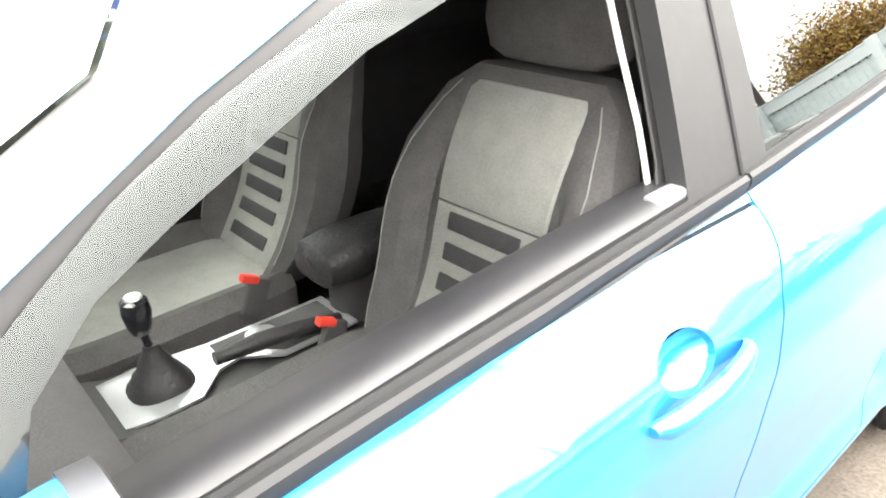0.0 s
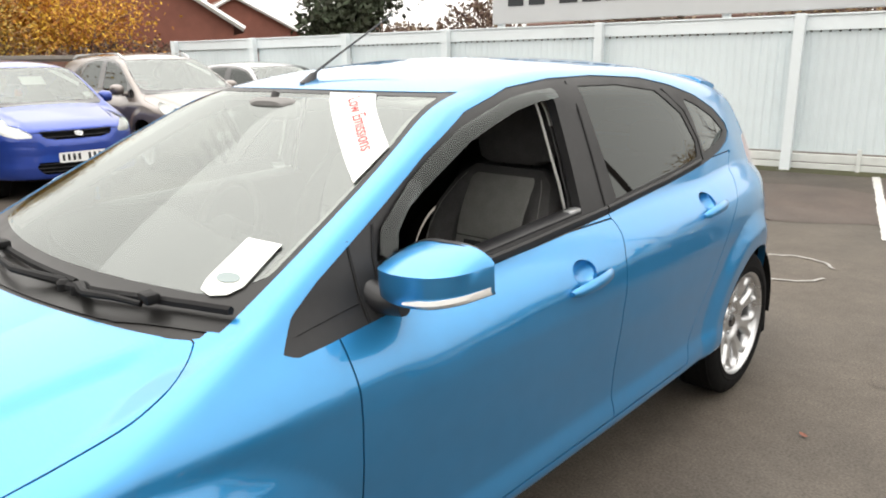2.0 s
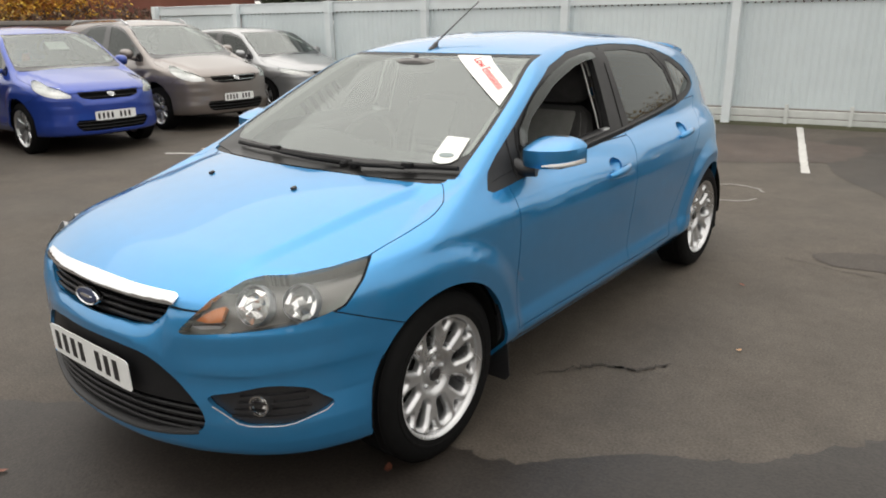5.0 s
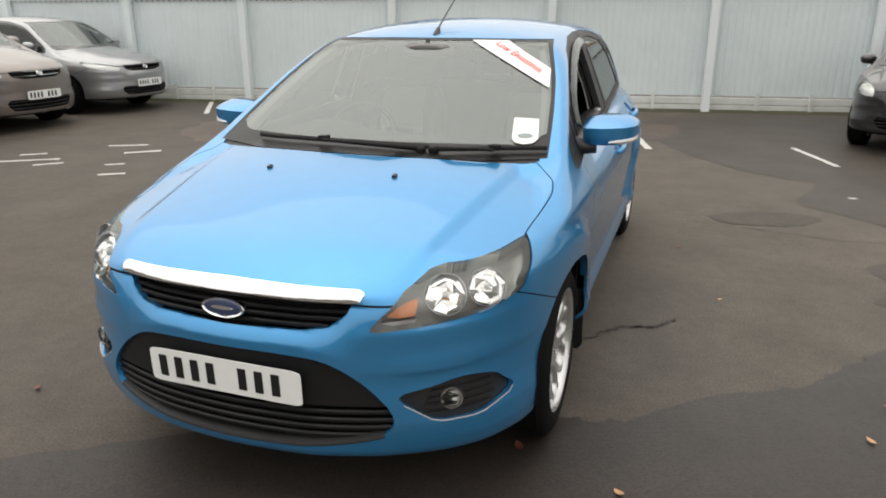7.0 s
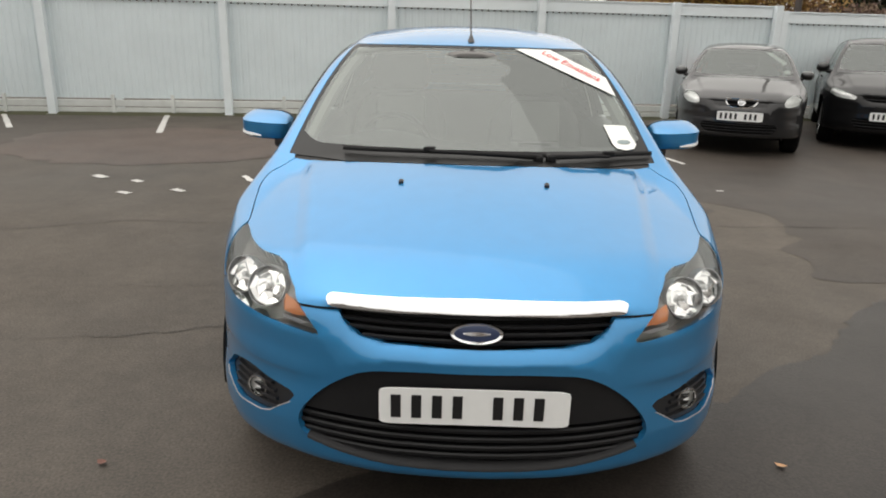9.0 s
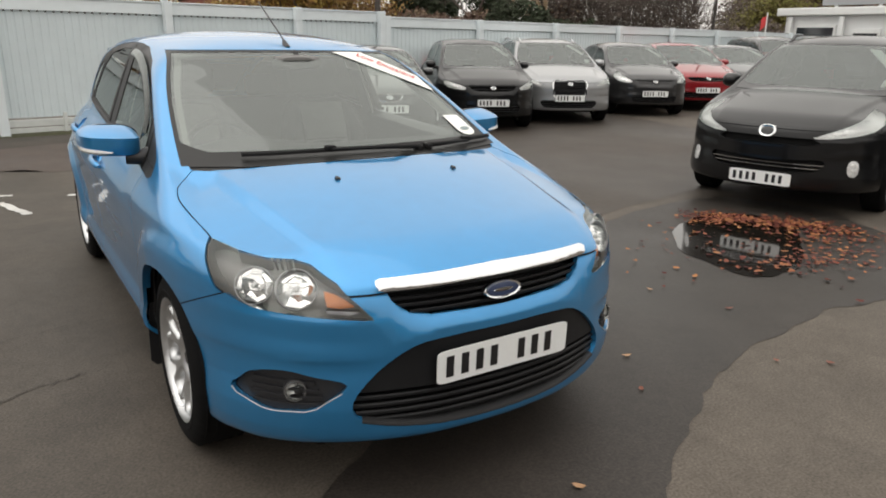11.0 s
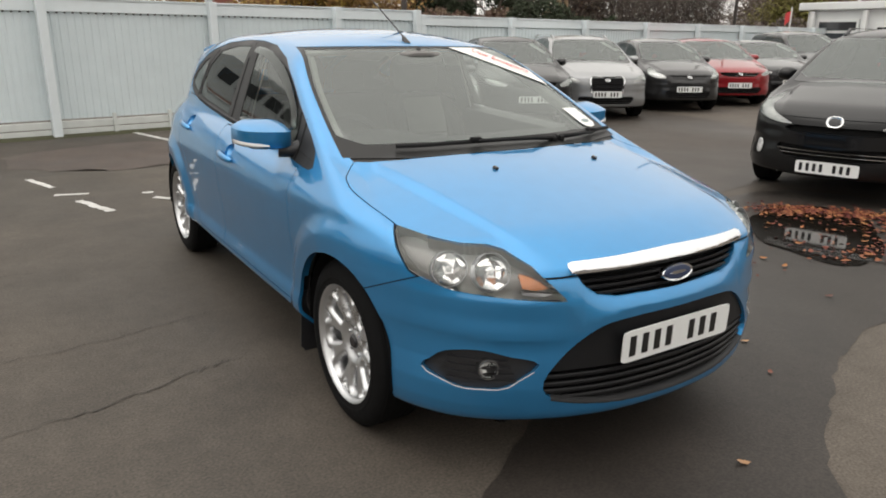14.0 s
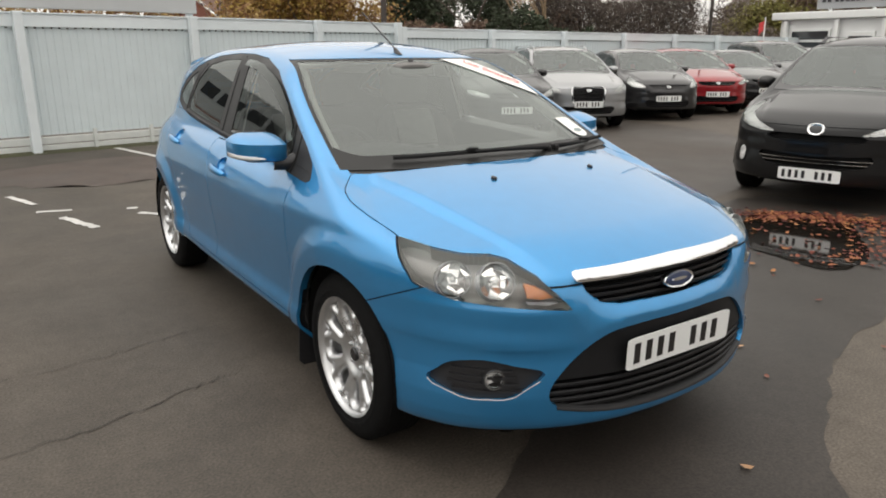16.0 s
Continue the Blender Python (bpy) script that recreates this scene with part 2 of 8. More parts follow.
class Shell:
    """A skin whose triangles carry names of panels, cut along fields."""

    def __init__(self, f, lo=None, hi=None, step=None, given=None):
        self.f = f
        self.P, self.T = given or skin(f, lo, hi, step)
        self.names, self.tag = ["body"], np.zeros(len(self.T), int)

    def number(self, name):
        if name not in self.names:
            self.names.append(name)
        return self.names.index(name)

    def cut(self, field, name, among=("body",)):
        """Gives the name to what lies where the field is below 0, of the panels named in among."""
        v = field(*self.P.T)
        v = np.where(np.abs(v) < 1e-7, 1e-7, v)
        pick = np.isin(self.tag, [self.number(n) for n in among])
        to = self.number(name)
        neg = v[self.T] < 0
        count = neg.sum(1)
        self.tag[pick & (count == 3)] = to
        sel = np.flatnonzero(pick & (count > 0) & (count < 3))
        if not len(sel):
            return self
        T, tg, ng = self.T[sel], self.tag[sel], neg[sel]
        lone = np.where(ng.sum(1) == 1, np.argmax(ng, 1), np.argmin(ng, 1))
        r = np.arange(len(sel))
        a, b, c = T[r, lone], T[r, (lone + 1) % 3], T[r, (lone + 2) % 3]
        lone_in = ng[r, lone]
        edges = np.sort(np.concatenate([np.stack([a, b], 1), np.stack([a, c], 1)]), 1)
        uniq, inv = np.unique(edges, axis=0, return_inverse=True)
        inv = inv.ravel()
        t = v[uniq[:, 0]] / (v[uniq[:, 0]] - v[uniq[:, 1]])
        fresh = self.P[uniq[:, 0]] * (1 - t[:, None]) + self.P[uniq[:, 1]] * t[:, None]
        base = len(self.P)
        self.P = np.concatenate([self.P, fresh])
        ab, ac = base + inv[: len(sel)], base + inv[len(sel) :]
        inn, out = np.full(len(sel), to), tg
        t1, t2, t3 = np.stack([a, ab, ac], 1), np.stack([ab, b, c], 1), np.stack([ab, c, ac], 1)
        keep = np.ones(len(self.T), bool)
        keep[sel] = False
        self.T = np.concatenate([self.T[keep], t1, t2, t3])
        self.tag = np.concatenate([self.tag[keep], np.where(lone_in, inn, out), np.where(lone_in, out, inn), np.where(lone_in, out, inn)])
        return self

    def seam(self, field, name, among=("body",), gap=0.0022):
        """As cut(), with a shut gap between the two."""
        self.cut(lambda x, y, z: field(x, y, z) - gap, "gap", among)
        return self.cut(lambda x, y, z: field(x, y, z) + gap, name, ("gap",))

    def piece(self, name, where=None):
        """The vertices, triangles and outward directions of a panel."""
        T = self.T[self.tag == self.number(name)]
        if where is not None and len(T):
            T = T[where(*self.P[T].mean(1).T)]
        ids, inv = np.unique(T, return_inverse=True)
        P = self.P[ids]
        g = gradient(self.f, P) if len(P) else P
        return P, inv.reshape(-1, 3), g / (np.linalg.norm(g, axis=1)[:, None] + 1e-9)


def rim_edges(T):
    e = np.concatenate([T[:, [0, 1]], T[:, [1, 2]], T[:, [2, 0]]])
    key = np.sort(e, 1)
    _, first, count = np.unique(key, axis=0, return_index=True, return_counts=True)
    return e[first[count == 1]]


def mesh_of(name, P, T, mats, N=None, tags=None):
    me = bpy.data.meshes.new(name)
    me.from_pydata(np.asarray(P).tolist(), [], [list(map(int, t)) for t in T])
    for m in mats if isinstance(mats, (list, tuple)) else [mats]:
        me.materials.append(m)
    me.shade_smooth()
    if tags is not None:
        me.polygons.foreach_set("material_index", np.asarray(tags, np.int32))
    if N is not None and len(N):
        me.normals_split_custom_set_from_vertices(np.asarray(N, float).tolist())
    me.update()
    return me


def panel(name, piece, mat, parent, label="", push=0.0, depth=0.014, shift=None):
    """A panel of a shell as an object with turned-in edges."""
    P, T, N = piece
    if not len(T):
        return None
    P = P + N * push
    e = rim_edges(T)
    ids, inv = np.unique(e, return_inverse=True)
    inv = inv.reshape(-1, 2)
    n = len(P)
    lip, low = P[ids], P[ids] - N[ids] * depth
    k = len(ids)
    quads = [(n + b, n + a, n + k + a, n + k + b) for a, b in inv]
    across = np.zeros((k, 3))
    for (a, b), (p, q) in zip(inv, e):
        d = np.cross(P[q] - P[p], N[p])
        across[a] += d
        across[b] += d
    across /= np.linalg.norm(across, axis=1)[:, None] + 1e-9
    me = bpy.data.meshes.new(name)
    me.from_pydata(np.concatenate([P, lip, low]).tolist(), [], T.tolist() + [list(map(int, q)) for q in quads])
    me.materials.append(mat)
    me.shade_smooth()
    me.normals_split_custom_set_from_vertices(np.concatenate([N, across, across]).tolist())
    ob = new(name, me)
    ob.parent = parent
    if label:
        ob["label"] = label
    return ob


def islands(piece):
    """The separate patches of a piece."""
    P, T, N = piece
    mark = np.arange(len(P))
    while True:
        low = mark[T].min(1)
        fresh = mark.copy()
        for k in range(3):
            np.minimum.at(fresh, T[:, k], low)
        if (fresh == mark).all():
            break
        mark = fresh
    out = []
    for q in np.unique(mark[T[:, 0]]):
        ids, inv = np.unique(T[mark[T[:, 0]] == q], return_inverse=True)
        out.append((P[ids], inv.reshape(-1, 3), N[ids]))
    return out


def part(name, bm, mat, parent=None, label="", smooth=False):
    """Links a bmesh as one mesh object under a thing or a part."""
    me = bpy.data.meshes.new(name)
    bmesh.ops.recalc_face_normals(bm, faces=bm.faces)
    bm.to_mesh(me)
    bm.free()
    for m in mat if isinstance(mat, (list, tuple)) else [mat]:
        me.materials.append(m)
    if smooth:
        me.shade_smooth()
        me.set_sharp_from_angle(angle=radians(38))
    ob = new(name, me)
    ob.parent = parent
    if label:
        ob["label"] = label
    return ob


def box(bm, size, at=(0, 0, 0), turn=None, bevel=0.0, segments=2):
    """Adds a box, its edges rounded, to bm. Returns its vertices."""
    tmp = bmesh.new()
    bmesh.ops.create_cube(tmp, size=1)
    bmesh.ops.scale(tmp, vec=size, verts=tmp.verts)
    if bevel:
        bmesh.ops.bevel(tmp, geom=tmp.edges[:], offset=bevel, segments=segments, affect="EDGES", profile=0.5)
    m = Matrix.Translation(at) @ (turn or Matrix())
    bmesh.ops.transform(tmp, matrix=m, verts=tmp.verts)
    return join(bm, tmp)


def join(bm, tmp):
    table = {v: bm.verts.new(v.co) for v in tmp.verts}
    for f in tmp.faces:
        try:
            g = bm.faces.new([table[v] for v in f.verts])
            g.material_index = f.material_index
        except ValueError:
            pass
    tmp.free()
    return list(table.values())


def tube(bm, points, radius, sides=8, caps=True):
    """A round bar along points; radius may be a list."""
    pts = [Vector(p) for p in points]
    radii = radius if isinstance(radius, (list, tuple)) else [radius] * len(pts)
    rings, up = [], Vector((0.031, 0.017, 1))
    for i, (p, r) in enumerate(zip(pts, radii)):
        d = (pts[min(i + 1, len(pts) - 1)] - pts[max(i - 1, 0)]).normalized()
        ref = up if abs(d.dot(up.normalized())) < 0.95 else Vector((1, 0, 0))
        a = d.cross(ref).normalized()
        b = d.cross(a)
        rings.append([bm.verts.new(p + (a * math.cos(k * math.tau / sides) + b * math.sin(k * math.tau / sides)) * r) for k in range(sides)])
    for r1, r2 in zip(rings, rings[1:]):
        for k in range(sides):
            bm.faces.new((r1[k], r1[(k + 1) % sides], r2[(k + 1) % sides], r2[k]))
    if caps:
        bm.faces.new(rings[0][::-1])
        bm.faces.new(rings[-1])
    return bm


def spin(bm, profile, sides=48, axis="X", closed=False):
    """Turns a profile of (along, radius) pairs round an axis."""
    rings = []
    for a, r in profile:
        ring = []
        for k in range(sides):
            c, s = math.cos(k * math.tau / sides) * r, math.sin(k * math.tau / sides) * r
            ring.append(bm.verts.new({"X": (a, c, s), "Y": (c, a, s), "Z": (c, s, a)}[axis]))
        rings.append(ring)
    pairs = list(zip(rings, rings[1:])) + ([(rings[-1], rings[0])] if closed else [])
    for r1, r2 in pairs:
        for k in range(sides):
            bm.faces.new((r1[k], r1[(k + 1) % sides], r2[(k + 1) % sides], r2[k]))
    return rings


def slab(bm, points, thick, normal=(0, 0, 1)):
    """A flat plate of any outline with a thickness."""
    n = Vector(normal) * thick
    low = [bm.verts.new(p) for p in points]
    high = [bm.verts.new(Vector(p) + n) for p in points]
    bm.faces.new(low[::-1])
    bm.faces.new(high)
    for i in range(len(low)):
        j = (i + 1) % len(low)
        bm.faces.new((low[i], low[j], high[j], high[i]))
    return bm


def loft(bm, rings, caps=True, wrap=True):
    """Skins rings of points of equal number."""
    vs = [[bm.verts.new(p) for p in r] for r in rings]
    n = len(vs[0])
    for r1, r2 in zip(vs, vs[1:]):
        for k in range(n if wrap else n - 1):
            bm.faces.new((r1[k], r1[(k + 1) % n], r2[(k + 1) % n], r2[k]))
    if caps:
        bm.faces.new(vs[0][::-1])
        bm.faces.new(vs[-1])
    return bm


def oval(cx, cy, rx, ry, n=24, power=2.0):
    """Points of a rounded rectangle or ellipse in a plane."""
    out = []
    for k in range(n):
        a = k * math.tau / n
        c, s = math.cos(a), math.sin(a)
        out.append((cx + rx * math.copysign(abs(c) ** (2 / power), c), cy + ry * math.copysign(abs(s) ** (2 / power), s)))
    return out


def thing(name, label, category, group="", at=None, kind=""):
    ob = new(name)
    ob.empty_display_size = 0.1
    if at is not None:
        ob.matrix_world = at
    return tagged(ob, label, category, group, kind)

# ---- car bodies: front to -y, the ground under the front axle is the origin ----
class Shape:
    """The form of a hatchback as curves; other cars change some of them."""

    def __init__(self, **other):
        self.hood = curve((-0.9, 0.705), (-0.78, 0.768), (-0.62, 0.828), (-0.4, 0.886), (-0.1, 0.953), (0.12, 0.99), (0.35, 1.02), (1.2, 1.06), (2.6, 1.09), (3.3, 1.0), (3.5, 0.9))
        self.drop = curve((-0.9, 0.06), (-0.6, 0.085), (-0.25, 0.105), (0.1, 0.10), (3.5, 0.10))
        self.plan = curve((-0.85, 0.80), (-0.5, 0.845), (-0.2, 0.868), (0.2, 0.876), (0.8, 0.880), (1.6, 0.882), (2.3, 0.874), (2.6, 0.858), (2.8, 0.832), (3.0, 0.775), (3.2, 0.70), (3.5, 0.58))
        self.vert = curve((0.1, -0.16), (0.2, -0.10), (0.28, -0.040), (0.338, -0.003), (0.362, -0.004), (0.43, -0.017), (0.55, -0.010), (0.68, 0.001), (0.76, 0.002), (0.82, -0.007), (0.89, -0.026), (0.95, -0.061), (1.02, -0.115), (1.1, -0.18))
        self.nose = curve((-0.2, -0.818), (0, -0.830), (0.2, -0.818), (0.42, -0.768), (0.58, -0.692), (0.7, -0.588), (0.79, -0.44), (0.85, -0.26), (0.9, 0), (0.95, 0.4))
        self.nosev = curve((0.1, 0.14), (0.19, 0.04), (0.25, 0.007), (0.34, 0.0), (0.42, 0.002), (0.5, 0.008), (0.57, 0.009), (0.62, 0.011), (0.68, 0.019), (0.73, 0.036), (0.8, 0.12), (0.9, 0.3))
        self.tail = curve((-0.4, 3.38), (0, 3.41), (0.4, 3.38), (0.65, 3.28), (0.78, 3.12), (0.86, 2.9), (0.92, 2.5))
        self.tailv = curve((0.2, -0.12), (0.35, -0.02), (0.5, 0), (0.7, -0.02), (0.9, -0.06), (1.0, -0.10), (1.1, -0.2))
        self.screen = curve((0.85, -0.15), (0.98, 0.13), (1.1, 0.375), (1.25, 0.685), (1.39, 0.985), (1.46, 1.2))
        self.roof = curve((0.6, 1.33), (1.0, 1.403), (1.3, 1.444), (1.65, 1.464), (2.1, 1.456), (2.6, 1.408), (2.95, 1.352), (3.2, 1.30))
        self.gwide = curve((0, 0.785), (0.6, 0.783), (1.5, 0.774), (2.2, 0.772), (2.7, 0.733), (3.0, 0.67), (3.4, 0.55))
        self.hatch = curve((0.8, 3.45), (1.0, 3.38), (1.2, 3.2), (1.34, 3.03), (1.45, 2.85))
        self.ridge = curve((0.30, 0), (0.44, 0.0), (0.485, 0.001), (0.510, -0.001), (0.526, -0.006), (0.538, -0.006), (0.590, -0.001), (0.625, -0.003), (0.640, -0.004), (0.665, 0.0), (0.8, 0.0))
        self.flare = 0.027
        # under and beside the grille the bumper leans back to it, like the edge of a dish
        self.dish = other.get("dish", 0.0)
        self.dish_edge = curve((0, 0.638), (0.25, 0.643), (0.32, 0.655), (0.366, 0.690), (0.39, 0.735), (0.41, 0.775))
        self.dish_slant = curve((0, 1.0), (0.25, 0.97), (0.32, 0.82), (0.35, 0.65), (0.38, 0.48), (0.45, 0.45))
        self.dish_wide = curve((0, 0.040), (0.22, 0.042), (0.34, 0.062), (0.45, 0.085))
        self.hood, self.roof = other.get("hood", self.hood), other.get("roof", self.roof)
        self.hatch, self.gwide = other.get("hatch", self.hatch), other.get("gwide", self.gwide)
        self.tail, self.screen = other.get("tail", self.tail), other.get("screen", self.screen)
        self.nose, self.nosev = other.get("nose", self.nose), other.get("nosev", self.nosev)

    def lower(self, x, y, z):
        r1, r2 = np.hypot(y, z - 0.33), np.hypot(y - 2.64, z - 0.33)
        ring = [np.clip((0.495 - r) / 0.09, 0, 1) for r in (r1, r2)]
        flare = self.flare * sum(0.35 * q + 0.65 * q * q * (3 - 2 * q) for q in ring)
        # the crease that runs through the handles
        line = 0.795 + 0.052 * np.clip(y - 0.5, 0, 2.2)
        crease = 0.006 * np.clip(1 - np.abs(z - line) / np.where(z > line, 0.09, 0.16), 0, 1) * np.clip((y - 0.25) / 0.45, 0, 1) * np.clip((2.75 - y) / 0.4, 0, 1)
        full = 0.026 * np.clip((0.60 - z) / 0.16, 0, 1) * np.clip((0.0 - y) / 0.3, 0, 1)
        side = x - self.plan(y) - self.vert(z) - full - np.maximum(flare * np.clip((0.86 - z) / 0.13, 0, 1) * np.where(y < 0, 1.0, np.clip((z - 0.27) / 0.13, 0, 1)), crease)
        fold = np.clip((x - 0.50 - 0.16 * (y + 0.5)) / 0.055, 0, 1)
        top = z - self.hood(y) + self.drop(y) * (x / 0.78) ** 2.2 * (0.70 + 0.30 * fold * fold * (3 - 2 * fold))
        # a shelf under the lamp, a hollow and a ridge over the fog lamp run round the bumper's corner
        front = self.nose(x) + self.nosev(z) + self.ridge(z + 0.05 * np.clip(x - 0.5, 0, 0.3) * -1.0) * np.clip((x - 0.38) * 5, 0, 1) + 0.45 * np.clip(0.36 - z, 0, 0.3) * (x / 0.8) ** 3 - 0.055 * np.clip((0.44 - z) / 0.14, 0, 1) * np.clip((x - 0.45) / 0.35, 0, 1) ** 2 - y
        if self.dish:
            q = np.clip(1 - (self.dish_edge(x) - z) * self.dish_slant(x) / self.dish_wide(x), 0, 1)
            front = front + self.dish * q * (0.5 + 0.5 * q) * np.clip((0.742 - z) / 0.03, 0, 1) * np.clip((0.52 - x) / 0.06, 0, 1)
        f = smax(side, top, 0.10)
        f = smax(f, front * 0.9, 0.06)
        f = smax(f, y - self.tail(x) - self.tailv(z), 0.12)
        return smax(f, 0.229 - z, 0.05)

    def cabin(self, x, y, z):
        side = (x - self.gwide(y) + 0.36 * (z - 0.98) + 0.10 * np.clip(z - 0.98, 0, 1) ** 2) * 0.93
        top = z - self.roof(y) + 0.055 * (x / 0.6) ** 2.3
        front = (self.screen(z) + 0.25 * x * x - y) * 0.43
        f = smax(side, top, 0.08)
        f = smax(f, front, 0.03)
        f = smax(f, (y - self.hatch(z) + 0.2 * x * x) * 0.6, 0.08)
        return smax(f, 0.85 - z, 0.03)

    def body(self, x, y, z):
        x = np.abs(x)
        # the pillar runs out softly into the wing
        blend = 0.012 + 0.075 * np.clip((x - 0.70) / 0.07, 0, 1) * np.clip((0.75 - y) / 0.35, 0, 1)
        return smin(self.lower(x, y, z), self.cabin(x, y, z), blend)


def turned(x, y):
    """Across a front corner, seen from 40 degrees to the side."""
    return 0.766 * np.abs(x) + 0.643 * y


HEADLAMP = outline(((-0.166, 0.643), (-0.108, 0.700), (-0.04, 0.757), (0.055, 0.797), (0.11, 0.806), (0.195, 0.806), (0.313, 0.815), (0.425, 0.828), (0.402, 0.775), (0.352, 0.712), (0.30, 0.693), (0.216, 0.674), (0.035, 0.660), (-0.08, 0.650)))
FOG_EDGE = ((-0.075, 0.447), (0.02, 0.474), (0.121, 0.491), (0.225, 0.474), (0.272, 0.440), (0.305, 0.405), (0.191, 0.366), (0.10, 0.364), (0.022, 0.373))
FOG = outline(FOG_EDGE, 3)
GRILLE = outline(((-0.39, 0.735), (0.39, 0.735), (0.366, 0.690), (0.32, 0.656), (0.25, 0.644), (0, 0.638), (-0.25, 0.644), (-0.32, 0.656), (-0.366, 0.690)))
STRIP = outline(((-0.40, 0.757), (0, 0.764), (0.40, 0.757), (0.417, 0.748), (0.405, 0.728), (0, 0.734), (-0.405, 0.728), (-0.417, 0.750)))
INTAKE = outline(((0, 0.577), (0.2, 0.574), (0.32, 0.556), (0.43, 0.484), (0.50, 0.392), (0.475, 0.330), (0.34, 0.294), (0.15, 0.281), (0, 0.279), (-0.15, 0.281), (-0.34, 0.294), (-0.475, 0.330), (-0.50, 0.392), (-0.43, 0.484), (-0.32, 0.556), (-0.2, 0.574)), 3)
SIDE_OPENING = outline(
    ((0.315, 0.930), (0.34, 0.918), (0.5, 0.927), (0.86, 0.948), (1.15, 0.959), (1.56, 0.981), (2.0, 1.014), (2.34, 1.046), (2.56, 1.074), (2.68, 1.100), (2.745, 1.132), (2.735, 1.170), (2.63, 1.238), (2.45, 1.302), (2.25, 1.350), (2.05, 1.383), (1.75, 1.399), (1.5, 1.396), (1.28, 1.377), (1.05, 1.324), (0.84, 1.237), (0.66, 1.143), (0.54, 1.083), (0.44, 1.033), (0.36, 0.985)))
FRONT_PANE = outline(((0.605, 0.963), (0.86, 0.980), (1.15, 0.992), (1.43, 1.006), (1.445, 1.15), (1.465, 1.362), (1.3, 1.350), (1.06, 1.298), (0.85, 1.212), (0.645, 1.105), (0.61, 1.05)))
REAR_PANE = outline(((1.64, 1.018), (2.0, 1.046), (2.30, 1.074), (2.325, 1.13), (2.27, 1.243), (2.12, 1.335), (1.87, 1.366), (1.62, 1.370)))
QUARTER_PANE = outline(((2.375, 1.088), (2.5, 1.098), (2.62, 1.118), (2.685, 1.145), (2.6, 1.205), (2.45, 1.264), (2.33, 1.296), (2.368, 1.20)))
SCREEN_EDGE = curve((0.9, 0.735), (1.0, 0.715), (1.2, 0.655), (1.37, 0.562), (1.45, 0.5))
HOOD_EDGE = curve((-0.85, 0.9), (-0.25, 0.757), (-0.07, 0.775), (0.03, 0.783), (0.10, 0.772), (0.16, 0.735), (0.215, 0.68), (0.3, 0.5))
MID_SEAM = curve((0.3, 1.472), (0.45, 1.472), (0.7, 1.488), (0.86, 1.515), (0.96, 1.56), (1.1, 1.565), (1.4, 1.575))
REAR_SEAM = curve((0.3, 2.0), (0.435, 2.04), (0.593, 2.15), (0.784, 2.30), (0.889, 2.44), (1.0, 2.6))


def rear_y(x):
    return 0.052 + 0.33 * x * x


def screen_field(x, y, z):
    a = np.abs(x)
    return np.maximum.reduce([a - SCREEN_EDGE(z), z - 1.378 + 0.02 * x * x, 0.966 + 0.012 * x * x - z, y - 1.2, rear_y(x) + 0.012 - y])


def wheel_wells(x, y, z):
    r = np.minimum(np.hypot(y, z - 0.325), np.hypot(y - 2.64, z - 0.325)) - 0.348
    return np.maximum(r, 0.55 - np.abs(x))


def lamp_field(x, y, z):
    return np.maximum(HEADLAMP(turned(x, y), z), y + 0.05)


def fog_field(x, y, z):
    return np.maximum(FOG(turned(x, y), z), y + 0.2)


def front_only(f):
    return lambda x, y, z: np.maximum(f(x, z), y + 0.45)


def side_only(f):
    return lambda x, y, z: np.maximum(f(y, z), 0.4 - np.abs(x))


